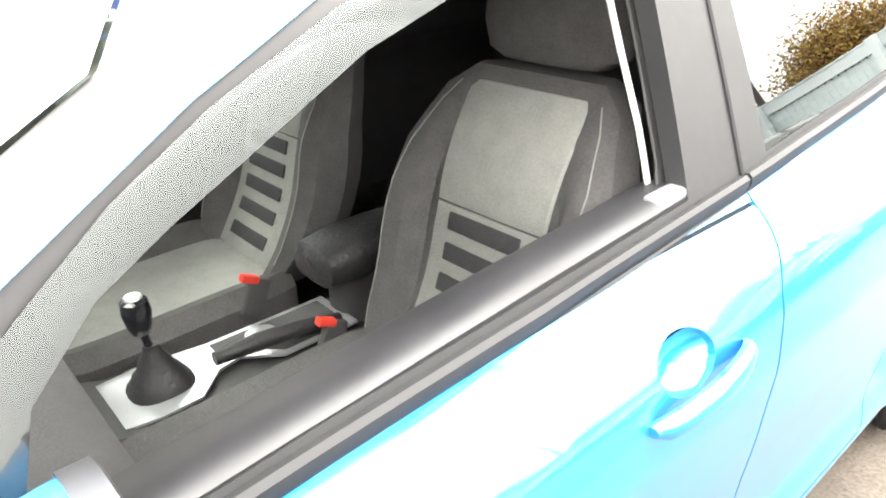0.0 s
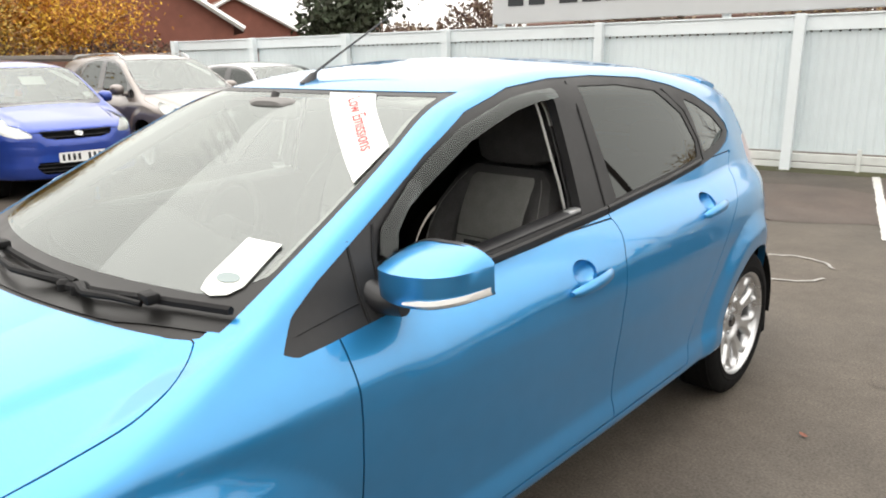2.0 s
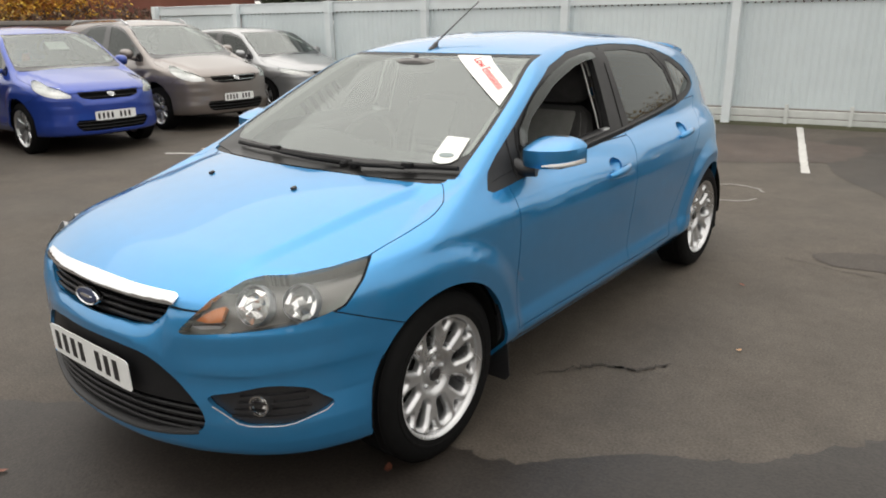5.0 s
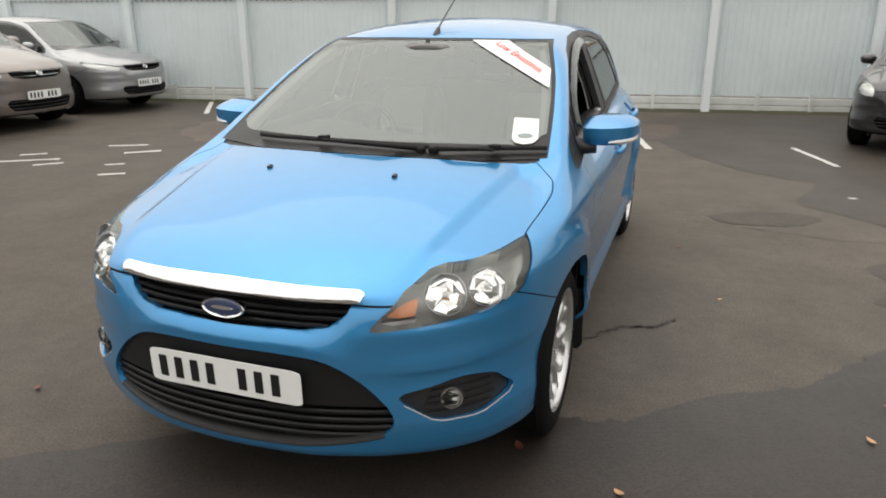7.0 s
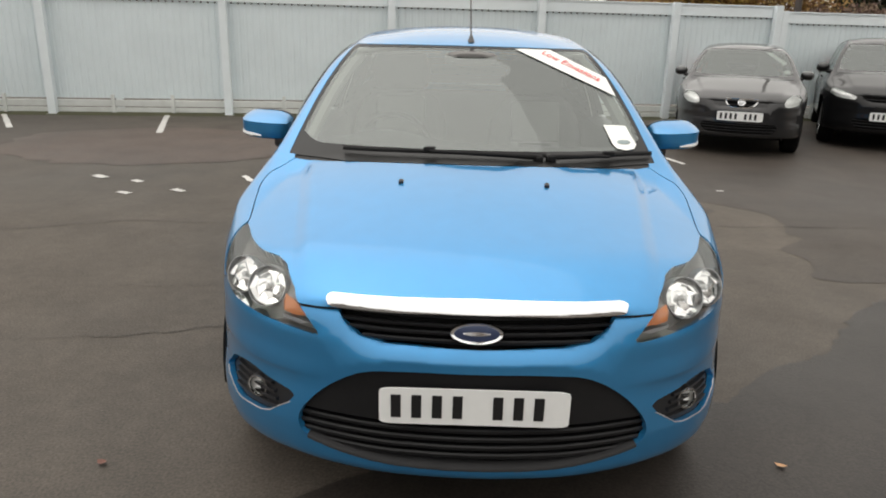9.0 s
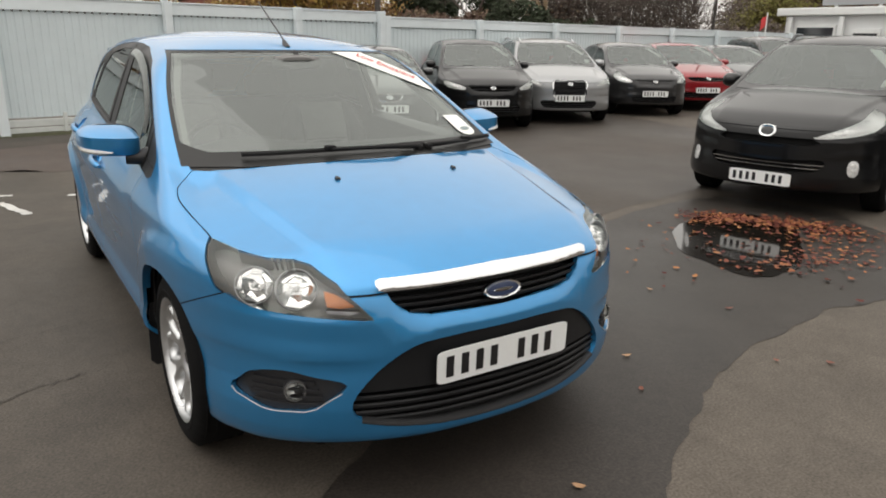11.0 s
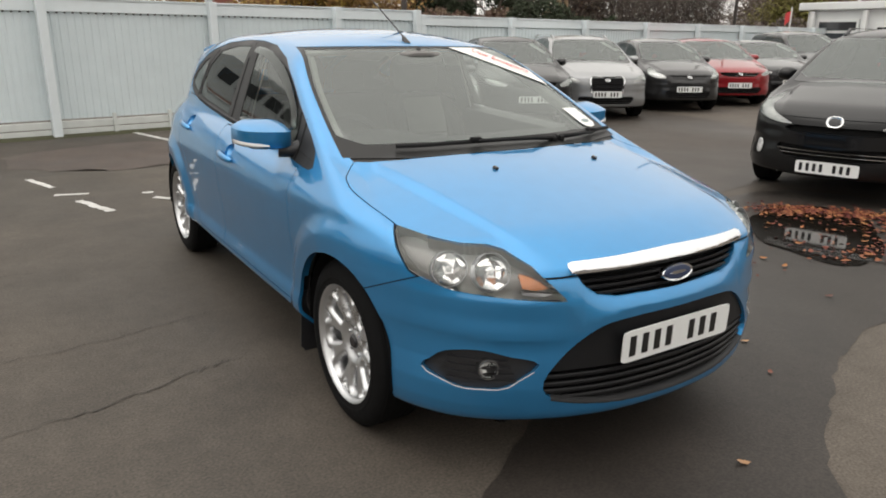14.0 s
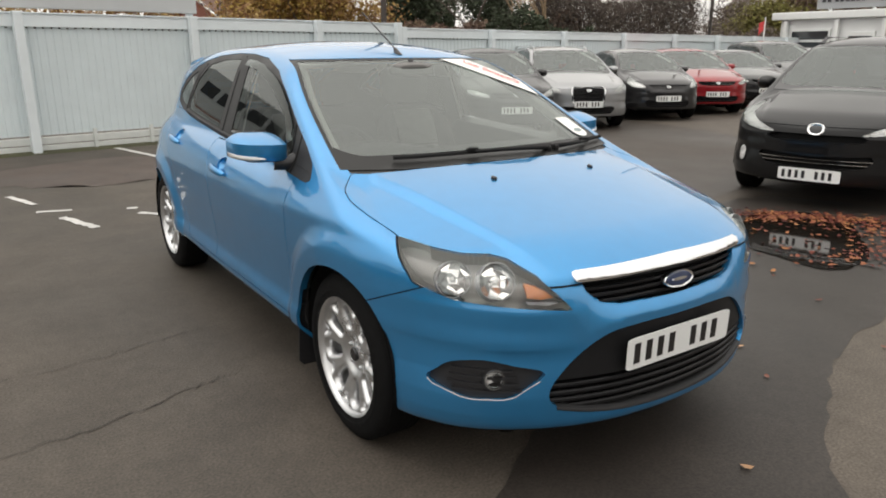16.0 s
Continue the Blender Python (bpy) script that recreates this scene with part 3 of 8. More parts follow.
def cut_body(sh, lamp=lamp_field, fog=fog_field, grille=GRILLE, strip=STRIP, intake=INTAKE, seams=True):
    """Names the panels of a body."""
    cut = sh.seam if seams else sh.cut
    sh.cut(wheel_wells, "well")
    sh.cut(lambda x, y, z: z - 0.246, "underside")
    sh.seam(lamp, "lamp", gap=0.004 if seams else 0.0)
    if fog:
        sh.cut(fog, "fog")
    if strip:
        sh.cut(front_only(strip), "strip")
    if grille:
        sh.cut(front_only(grille), "grille")
    if intake:
        sh.cut(front_only(intake), "intake")
    sh.cut(side_only(SIDE_OPENING), "opening")
    sh.cut(screen_field, "screen")
    sh.cut(lambda x, y, z: np.maximum.reduce([np.abs(x) - 0.695, rear_y(x) - y, z - 1.01, y - 0.42]), "cowl")
    sh.cut(lambda x, y, z: np.maximum.reduce([np.abs(x) - 0.50 + 0.25 * (1.3 - z), 1.02 - z, z - 1.285, 2.8 - y]), "backlight")
    sh.cut(lambda x, y, z: np.maximum.reduce([0.58 - np.abs(x), 0.80 - z, z - 1.09, 3.02 - y]), "tail_lamp")
    cut(lambda x, y, z: np.maximum.reduce([0.722 - z, np.abs(x) - HOOD_EDGE(y), y - rear_y(x)]), "hood")
    cut(lambda x, y, z: np.maximum(z - np.minimum(0.72, 0.69 - 0.42 * (y + 0.41)), y + 0.12), "bumper")
    cut(lambda x, y, z: np.maximum.reduce([z - 0.97, 0.352 - z, 0.442 - y + 0.012 * (z - 0.6), y - MID_SEAM(z)]), "front_door")
    cut(lambda x, y, z: np.maximum.reduce([z - 1.06, 0.352 - z, MID_SEAM(z) - y, y - REAR_SEAM(z)]), "rear_door")
    sh.cut(lambda x, y, z: np.maximum(0.30 - y, 1.03 + 0.06 * np.clip(y - 1.0, 0, 2) - z), "roof")
    sh.cut(lambda x, y, z: np.maximum(y - 0.5, 0.5 - z), "fender")
    sh.cut(lambda x, y, z: np.maximum(z - 0.352, y - 2.2), "sill")
    cut(lambda x, y, z: np.maximum(z - 0.74, 2.95 - y), "rear_bumper")
    cut(lambda x, y, z: np.maximum(2.86 - y + 0.25 * np.clip(1.0 - z, 0, 1), np.abs(x) - 0.60), "tailgate")
    # the frames of the side windows
    sh.cut(side_only(FRONT_PANE), "front_pane", ("opening",))
    sh.cut(side_only(REAR_PANE), "rear_pane", ("opening",))
    sh.cut(side_only(QUARTER_PANE), "quarter_pane", ("opening",))
    sh.cut(lambda x, y, z: np.maximum.reduce([screen_field(x, y, z) + 0.009, np.abs(x) - SCREEN_EDGE(z) + 0.017, 1.012 + 0.03 * np.clip((np.abs(x) - 0.58) / 0.1, 0, 1) ** 2 - z]), "screen_glass", ("screen",))
    return sh


LEFT, RIGHT = (lambda x, y, z: x > 0), (lambda x, y, z: x < 0)


# ---- wheels, spun round x, the outer face to +x ----
def wheel_mesh(spokes, hole, gap_hole, radius=0.318, rim=0.222, width=0.205, lip=0.009):
    """The alloy face as a dished disc with holes cut by fields of (radius, angle)."""
    nr, na = 34, 30 * spokes
    rs = np.linspace(0.028, rim - 0.012, nr)
    th = np.linspace(0, math.tau, na, endpoint=False)
    R, A = np.meshgrid(rs, th, indexing="ij")
    dish = 0.012 + 0.028 * np.clip((R - 0.05) / 0.16, 0, 1) ** 0.8 - 0.012 * np.exp(-(((R - 0.055) / 0.02) ** 2))
    P = np.stack([dish, R * np.cos(A), R * np.sin(A)], -1).reshape(-1, 3)
    i, j = np.meshgrid(np.arange(nr - 1), np.arange(na), indexing="ij")
    a, b = i * na + j, i * na + (j + 1) % na
    c, d = (i + 1) * na + (j + 1) % na, (i + 1) * na + j
    T = np.concatenate([np.stack([a, d, c], -1).reshape(-1, 3), np.stack([a, c, b], -1).reshape(-1, 3)])
    sh = Shell(None, given=(P, T))
    step = math.tau / spokes

    def holes(x, y, z):
        r = np.hypot(y, z)
        q = np.mod(np.arctan2(z, y) + step / 2, step) - step / 2
        h = np.mod(np.arctan2(z, y), step) - step / 2
        return np.minimum(hole(r * np.cos(q), r * np.abs(np.sin(q))), gap_hole(r * np.cos(h), r * np.abs(np.sin(h))))

    sh.cut(lambda x, y, z: holes(x, y, z), "hole")
    # the face rolls off towards the holes
    v = holes(*sh.P.T)
    sh.P[:, 0] -= (0.004 + 0.7 * lip) * np.clip(1 - v / lip, 0, 1) ** 1.6
    T = sh.T[sh.tag == 0]
    ids, inv = np.unique(T, return_inverse=True)
    T, P = inv.reshape(-1, 3), sh.P[ids]
    e = rim_edges(T)
    n = len(P)
    low = P.copy()
    low[:, 0] -= 0.022
    F = [list(map(int, t)) for t in T] + [[int(q), int(p), int(p) + n, int(q) + n] for p, q in e]
    me = bpy.data.meshes.new("rim_face")
    me.from_pydata(np.concatenate([P, low]).tolist(), [], F)
    me.materials.append(ALLOY)
    me.shade_smooth()
    me.set_sharp_from_angle(angle=radians(50))
    return me


def link(name, me, parent, label="", at=None):
    ob = new(name, me)
    ob.parent = parent
    if at is not None:
        ob.matrix_basis = at
    if label:
        ob["label"] = label
    return ob


def as_mesh(name, bm, mat, angle=38):
    me = bpy.data.meshes.new(name)
    bmesh.ops.recalc_face_normals(bm, faces=bm.faces)
    bm.to_mesh(me)
    bm.free()
    me.materials.append(mat)
    me.shade_smooth()
    me.set_sharp_from_angle(angle=radians(angle))
    return me


class Wheel:
    """The meshes of one kind of wheel, shared by its copies."""

    def __init__(self, spokes, hole, gap_hole, fine=True, radius=0.318, rim=0.222, width=0.205, lip=0.009):
        self.face = wheel_mesh(spokes, hole, gap_hole, radius, rim, width, lip)
        bm = bmesh.new()
        w = width / 2
        n = 72 if fine else 40
        spin(bm, [(w - 0.02, rim - 0.004), (w - 0.004, rim + 0.006), (w, rim + 0.03), (w - 0.003, radius - 0.035), (w - 0.016, radius - 0.012), (w - 0.034, radius - 0.002), (0, radius), (-w + 0.03, radius - 0.002), (-w + 0.01, radius - 0.02), (-w, rim + 0.03), (-w + 0.01, rim)], n, closed=False)
        self.tyre = as_mesh("tyre", bm, TYRE)
        bm = bmesh.new()
        for k in range(5):
            x = -0.07 + 0.035 * k
            spin(bm, [(x - 0.004, radius - 0.002), (x - 0.003, radius + 0.0012), (x + 0.003, radius + 0.0012), (x + 0.004, radius - 0.002)], n)
        spin(bm, [(w - 0.0005, radius - 0.06), (w + 0.0012, radius - 0.062), (w + 0.0012, radius - 0.07), (w - 0.0005, radius - 0.072)], n)
        self.tread = as_mesh("tread_ribs", bm, TYRE)
        bm = bmesh.new()
        spin(bm, [(w - 0.075, rim - 0.014), (w - 0.045, rim - 0.013), (w - 0.02, rim - 0.008), (w - 0.008, rim - 0.002), (w - 0.004, rim + 0.006), (w - 0.012, rim + 0.009)], n)
        spin(bm, [(w - 0.075, rim - 0.014), (-w + 0.03, rim - 0.03), (-w + 0.02, rim)], n)
        self.barrel = as_mesh("rim_barrel", bm, ALLOY)
        bm = bmesh.new()
        spin(bm, [(0.0, 0.0005), (0.0, 0.125), (-0.02, 0.125), (-0.02, 0.0005)], 40)
        self.disc = as_mesh("brake_disc", bm, TRIM_SATIN)
        bm = bmesh.new()
        spin(bm, [(0.006, 0.0005), (0.006, 0.022), (0.002, 0.027), (-0.01, 0.029)], 28)
        self.cap = as_mesh("centre_cap", bm, GLOSS_BLACK)
        bm = bmesh.new()
        spin(bm, [(0.004, 0.0005), (0.004, 0.006), (0.001, 0.0085), (-0.014, 0.0085)], 12)
        self.bolt = as_mesh("wheel_bolt", bm, SILVER_PLASTIC)
        bm = bmesh.new()
        spin(bm, [(-0.05, 0.0005), (-0.05, rim - 0.02), (-0.052, rim - 0.02)], 32)
        self.back = as_mesh("inner_backing", bm, LINER)
        self.w = width / 2

    def put(self, parent, x, y, z=0.318, turn=0.0, steer=0.0):
        hub = new("wheel")
        hub.parent = parent
        hub.matrix_basis = Matrix.Translation((x, y, z)) @ pose(0, 0, 0, 0, 0, (180 if x < 0 else 0) + steer) @ pose(0, 0, 0, turn)
        link("tyre", self.tyre, hub)
        link("tread_ribs", self.tread, hub)
        d = self.w - 0.072
        link("rim", self.face, hub, "silver alloy rim", at=Matrix.Translation((d + 0.01, 0, 0)))
        link("rim_barrel", self.barrel, hub)
        link("brake_disc", self.disc, hub, at=Matrix.Translation((d - 0.03, 0, 0)))
        link("inner_backing", self.back, hub, at=Matrix.Translation((d - 0.02, 0, 0)))
        link("centre_cap", self.cap, hub, "black centre cap", at=Matrix.Translation((d + 0.024, 0, 0)))
        for k in range(5):
            a = k * math.tau / 5
            link("wheel_bolt", self.bolt, hub, at=Matrix.Translation((d + 0.016, 0.054 * math.cos(a), 0.054 * math.sin(a))))
        return hub


def drop_hole(r0, r1, w0, w1, round_=0.006):
    """A hole of a wheel: from radius r0, w0 wide, to r1, w1 wide, rounded."""
    return outline([(r0, -w0), (r0 + (r1 - r0) * 0.25, -(w0 + (w1 - w0) * 0.45)), (r0 + (r1 - r0) * 0.7, -w1), (r1 - (r1 - r0) * 0.08, -w1 * 0.8), (r1, 0), (r1 - (r1 - r0) * 0.08, w1 * 0.8), (r0 + (r1 - r0) * 0.7, w1), (r0 + (r1 - r0) * 0.25, w0 + (w1 - w0) * 0.45), (r0, w0)], 3)


# ---- the blue hatchback ----
car = thing("hatchback_car", "bright metallic blue five-door hatchback with one front window down", "car")
hero = Shape(dish=0.022)
sh = cut_body(Shell(hero.body, (-0.95, -0.9, 0.14), (0.95, 3.52, 1.5), 0.0125))

# the hollows behind the door handles
for cup_y, cup_z in ((1.293, 0.870), (2.193, 0.928)):
    sh.cut(side_only(lambda y, z: (np.hypot((y - cup_y) / 0.056, (z - cup_z) / 0.033) - 1) * 0.04), "cup", ("front_door", "rear_door"))


def on_body(x, z=None, y=None, shape=hero):
    """The place on the body's front, side or top, and the direction outwards there."""
    if y is None:
        line = np.arange(-1.0, 1.5, 0.001)
        v = shape.body(np.full_like(line, x), line, np.full_like(line, z))
        p = np.array([[x, line[np.argmax(v < 0)], z]])
    elif z is None:
        line = np.arange(1.6, 0.2, -0.001)
        v = shape.body(np.full_like(line, x), np.full_like(line, y), line)
        p = np.array([[x, y, line[np.argmax(v < 0)]]])
    else:
        line = np.arange(1.1, 0.2, -0.001)
        v = shape.body(line, np.full_like(line, y), np.full_like(line, z))
        s = 1 if x >= 0 else -1
        p = np.array([[s * line[np.argmax(v < 0)], y, z]])
    g = gradient(shape.body, p)[0]
    return Vector(p[0]), Vector(g / np.linalg.norm(g))


def frame_at(p, n, up=(0, 0, 1)):
    """A pose at p with z along n and y as near to up as can be."""
    n = Vector(n).normalized()
    x = Vector(up).cross(n).normalized()
    y = n.cross(x)
    m = Matrix((x, y, n)).transposed().to_4x4()
    return Matrix.Translation(p) @ m


panel("bonnet", sh.piece("hood"), PAINT, car)
bumper = panel("front_bumper", sh.piece("bumper"), PAINT, car, depth=0.02)
panel("roof", sh.piece("roof"), PAINT, car, depth=0.03)
panel("cowl", sh.piece("cowl"), COWL_BLACK, car, "black plastic cowl", push=-0.006)
panel("windscreen_frame", sh.piece("screen"), FRIT, car, "black edge of the windscreen", push=-0.002)
windscreen = panel("windscreen", sh.piece("screen_glass"), SCREEN_GLASS, car, "tinted windscreen", push=-0.003, depth=0.004)
windscreen.visible_shadow = False
panel("rear_window", sh.piece("backlight"), DARK_GLASS, car, push=-0.002)
panel("underside", sh.piece("underside"), LINER, car)
panel("rear_bumper", sh.piece("rear_bumper"), PAINT, car)
panel("tailgate", sh.piece("tailgate"), PAINT, car)
panel("shut_gap", sh.piece("gap"), GAP, car, "dark shut lines", push=-0.006, depth=0.004)
for half in (LEFT, RIGHT):
    panel("front_wing", sh.piece("fender", half), PAINT, car, depth=0.03)
    panel("sill", sh.piece("sill", half), PAINT, car)
    near = 1 if half is LEFT else -1
    panel("rear_wing", sh.piece("body", lambda x, y, z: (x * near > 0) & (y > 1.9)), PAINT, car, depth=0.03)
    for bit in islands(sh.piece("body", lambda x, y, z: (x * near > 0) & (y <= 1.9))):
        panel("cowl_corner", bit, PAINT, car)
    fd = panel("front_door", sh.piece("front_door", half), PAINT, car)
    rd = panel("rear_door", sh.piece("rear_door", half), PAINT, car)
    panel("window_frame", sh.piece("opening", half), TRIM_SATIN, car, "black window surround", push=-0.003, depth=0.03)
    g = panel("rear_door_glass", sh.piece("rear_pane", half), DARK_GLASS, rd, "dark privacy glass", push=-0.006, depth=0.004)
    q = panel("quarter_glass", sh.piece("quarter_pane", half), DARK_GLASS, car, "dark quarter glass", push=-0.006, depth=0.004)
    panel("tail_lamp", sh.piece("tail_lamp", half), RED_LENS, car)
    if half is RIGHT:
        g = panel("front_door_glass", sh.piece("front_pane", half), CLEAR_GLASS, fd, "raised side window", push=-0.006, depth=0.004)
        g.visible_shadow = False
    side = 1 if half is LEFT else -1

    # belt moulding and the seams between the window surrounds
    bm = bmesh.new()
    for y0, y1 in ((0.62, MID_SEAM(0.98) - 0.004), (MID_SEAM(0.98) + 0.004, 2.30)):
        rows = []
        for y in np.linspace(y0, y1, 14):
            z = float(np.interp(y, (0.5, 0.86, 1.15, 1.56, 2.0, 2.34), (0.927, 0.948, 0.959, 0.981, 1.014, 1.048)))
            p, n = on_body(side, z + 0.012, y)
            rows.append([p + n * a + Vector((0, 0, b)) for a, b in ((-0.01, -0.015), (0.005, -0.014), (0.010, -0.004), (0.010, 0.006), (0.004, 0.014), (-0.01, 0.014))])
        loft(bm, rows)
    part("belt_moulding", bm, TRIM_SATIN, car, "dark belt moulding", smooth=True)
    for name, line in (("pillar_seam", [(MID_SEAM(z), z) for z in (0.99, 1.1, 1.2, 1.3, 1.385)]), ("quarter_light_seam", ((0.535, 0.93), (0.535, 1.0), (0.54, 1.092))), ("quarter_light_bar", ((0.36, 0.952), (0.5, 0.967), (0.61, 0.972))), ("sail_edge", ((0.592, 0.96), (0.598, 1.05), (0.622, 1.115))), ("divider_seam", ((2.345, 1.06), (2.348, 1.14), (2.30, 1.25), (2.17, 1.338)))):
        bm = bmesh.new()
        rows = []
        for y, z in line:
            p, n = on_body(side, z, y)
            rows.append([p + n * a + Vector((0, b, b * 0.3)) for a, b in ((-0.012, -0.003), (0.0005, -0.003), (0.0005, 0.003), (-0.012, 0.003))])
        loft(bm, rows)
        part(name, bm, GAP, car)
    # mud flaps, arch liners
    for yw in (0, 2.64):
        bm = bmesh.new()
        rows = []
        for a in np.linspace(-8, 188, 26):
            c, s = math.cos(radians(a)), math.sin(radians(a))
            rows.append([(side * x, yw + c * 0.352, 0.325 + s * 0.352) for x in (0.84, 0.56)])
        loft(bm, rows, caps=False, wrap=False)
        part("arch_liner", bm, LINER, car, "black wheel arch liner")
        bm = bmesh.new()
        w = 0.872 if yw == 0 else 0.815
        slab(bm, [(side * 0.72, yw + 0.36, 0.42), (side * (w - 0.01), yw + 0.36, 0.42), (side * w, yw + 0.375, 0.30), (side * w, yw + 0.39, 0.16), (side * (w - 0.02), yw + 0.395, 0.135), (side * 0.73, yw + 0.395, 0.135)], 0.007, (0, 1, 0))
        part("mud_flap", bm, TRIM, car, "black rubber mud flap")

# the arches' dark inside
bm = bmesh.new()
box(bm, (1.14, 3.9, 0.30), (0, 1.35, 0.33), bevel=0.03)
box(bm, (1.0, 0.9, 0.35), (0, -0.05, 0.55), bevel=0.05)
part("chassis", bm, LINER, car)

# wheels
hero_wheel = Wheel(8, drop_hole(0.104, 0.199, 0.015, 0.0300), drop_hole(0.176, 0.2085, 0.003, 0.019), lip=0.014)
for x, y, s in ((0.755, 0, 0), (-0.755, 0, 0), (0.745, 2.64, 0), (-0.745, 2.64, 0)):
    hero_wheel.put(car, x, y, turn=10 + 37 * (y > 0), steer=s)


# lamps
def lamp_unit(half, side):
    P, T, N = sh.piece("lamp", half)
    unit = panel("headlamp", (P, T, N), LAMP_DARK, car, "dark-bezelled headlamp", push=-0.05, depth=0.02)
    bm = bmesh.new()
    vs = {}
    for a, b in rim_edges(T):
        q = []
        for i, d in ((a, 0.004), (b, 0.004), (b, 0.056), (a, 0.056)):
            if (i, d) not in vs:
                vs[i, d] = bm.verts.new(P[i] - N[i] * d)
            q.append(vs[i, d])
        bm.faces.new(q)
    part("lamp_wall", bm, LAMP_DARK, unit, smooth=True)
    panel("lens", (P, T, N), LENS, unit, "clear lens", push=0.0, depth=0.05).visible_shadow = False
    for x, z, r, mat in ((0.616, 0.741, 0.058, BRIGHT), (0.716, 0.739, 0.054, BRIGHT)):
        p, n = on_body(side * x, z)
        n = (n + Vector((0, -1.2, 0.1))).normalized()
        m = frame_at(p - n * 0.035, n)
        bm = bmesh.new()
        shake = random.Random(int(r * 1000) + 5)
        rings = []
        for f, n in ((0.0, 1), (0.36, 5), (0.70, 8), (1.0, 8)):
            rings.append([(r * f * math.cos((k + 0.35 * shake.random()) * math.tau / n), r * f * math.sin((k + 0.35 * shake.random()) * math.tau / n)) for k in range(n)])

        def facet(corners):
            cx, cy = sum(c[0] for c in corners) / len(corners), sum(c[1] for c in corners) / len(corners)
            tx, ty = shake.uniform(-0.32, 0.32), shake.uniform(-0.55, 0.25)
            bm.faces.new([bm.verts.new((x, y, -0.010 + 0.014 * (cx * cx + cy * cy) / (r * r) + tx * (x - cx) + ty * (y - cy))) for x, y in corners])

        for k in range(5):
            facet([rings[0][0], rings[1][k], rings[1][(k + 1) % 5]])
        for k in range(8):
            facet([rings[1][k * 5 // 8], rings[2][k], rings[2][(k + 1) % 8], rings[1][((k + 1) * 5 // 8) % 5]] if k * 5 // 8 != (k + 1) * 5 // 8 else [rings[1][k * 5 // 8], rings[2][k], rings[2][(k + 1) % 8]])
            facet([rings[2][k], rings[3][k], rings[3][(k + 1) % 8], rings[2][(k + 1) % 8]])
        bmesh.ops.transform(bm, matrix=m, verts=bm.verts)
        refl = part("reflector", bm, MIRRORED, unit, "bright round faceted reflector")
        bm = bmesh.new()
        spin(bm, [(-0.012, 0.009), (0.004, 0.009), (0.008, 0.006), (0.009, 0.0005)], 20, "Z")
        bmesh.ops.transform(bm, matrix=m, verts=bm.verts)
        part("bulb_shield", bm, WHITE_LENS, refl, smooth=True)
        bm = bmesh.new()
        spin(bm, [(-0.012, r + 0.001), (0.011, r + 0.001), (0.011, r + 0.0025), (-0.02, r + 0.004)], 32, "Z")
        bmesh.ops.transform(bm, matrix=m, verts=bm.verts)
        part("trim_ring", bm, SILVER_PLASTIC, refl, "thin bright ring", smooth=True)
    # amber turn lamp towards the nose
    bm = bmesh.new()
    pts = [(0.482, 0.690), (0.504, 0.712), (0.528, 0.734), (0.552, 0.744), (0.558, 0.715), (0.556, 0.690), (0.52, 0.684)]
    ring1, ring2 = [], []
    for x, z in pts:
        p, n = on_body(side * x, z)
        ring1.append(p - n * 0.045)
        ring2.append(p - n * 0.022)
    loft(bm, [ring1, ring2])
    part("turn_lamp", bm, AMBER, unit, "amber turn lamp")
    bm = bmesh.new()
    ring1, ring2 = [], []
    for x, z in ((0.470, 0.672), (0.52, 0.677), (0.560, 0.679), (0.556, 0.670), (0.50, 0.664)):
        p, n = on_body(side * x, z)
        ring1.append(p - n * 0.045)
        ring2.append(p - n * 0.02)
    loft(bm, [ring1, ring2])
    part("lamp_flute", bm, SILVER_PLASTIC, unit)

    # fog lamp pocket
    pocket = panel("fog_pocket", sh.piece("fog", half), TRIM, bumper, "black fog lamp pocket", push=-0.022, depth=0.008)
    for k in range(4):
        bm = bmesh.new()
        z = 0.385 + 0.022 * k
        rows = []
        for x in np.linspace(0.575 + 0.008 * k, 0.752 - 0.006 * abs(k - 1), 10):
            p, n = on_body(side * x, z)
            rows.append([p + n * a + Vector((0, 0, b)) for a, b in ((-0.022, -0.006), (-0.010, -0.004), (-0.010, 0.004), (-0.022, 0.006))])
        loft(bm, rows)
        part("pocket_slat", bm, TRIM, pocket, smooth=True)
    bm = bmesh.new()
    rim = []
    for u, z in rounded(FOG_EDGE, 3)[15:]:
        xs = np.linspace(0.42, 0.84, 60)
        place = [on_body(side * x, float(z))[0] for x in xs]
        rim.append(min(place, key=lambda q: abs(0.766 * abs(q.x) + 0.643 * q.y - u)))
    tube(bm, rim, 0.0020, 6)
    part("pocket_rim", bm, SILVER_PLASTIC, pocket, "thin bright lower edge", smooth=True)
    p, n = on_body(side * 0.648, 0.427)
    m = frame_at(p - n * 0.01, (n + Vector((0, -1.0, 0))).normalized())
    bm = bmesh.new()
    spin(bm, [(-0.03, 0.036), (0.004, 0.035), (0.006, 0.033), (0.004, 0.030), (-0.004, 0.028), (-0.014, 0.020)], 32, "Z")
    bmesh.ops.transform(bm, matrix=m, verts=bm.verts)
    fog = part("fog_lamp", bm, TRIM_SATIN, pocket, "round fog lamp in a dark ring", smooth=True)
    bm = bmesh.new()
    spin(bm, [(-0.002, 0.028), (-0.008, 0.022), (-0.013, 0.012), (-0.015, 0.0005)], 15, "Z")
    bmesh.ops.transform(bm, matrix=m, verts=bm.verts)
    part("fog_reflector", bm, BRIGHT, fog)
    bm = bmesh.new()
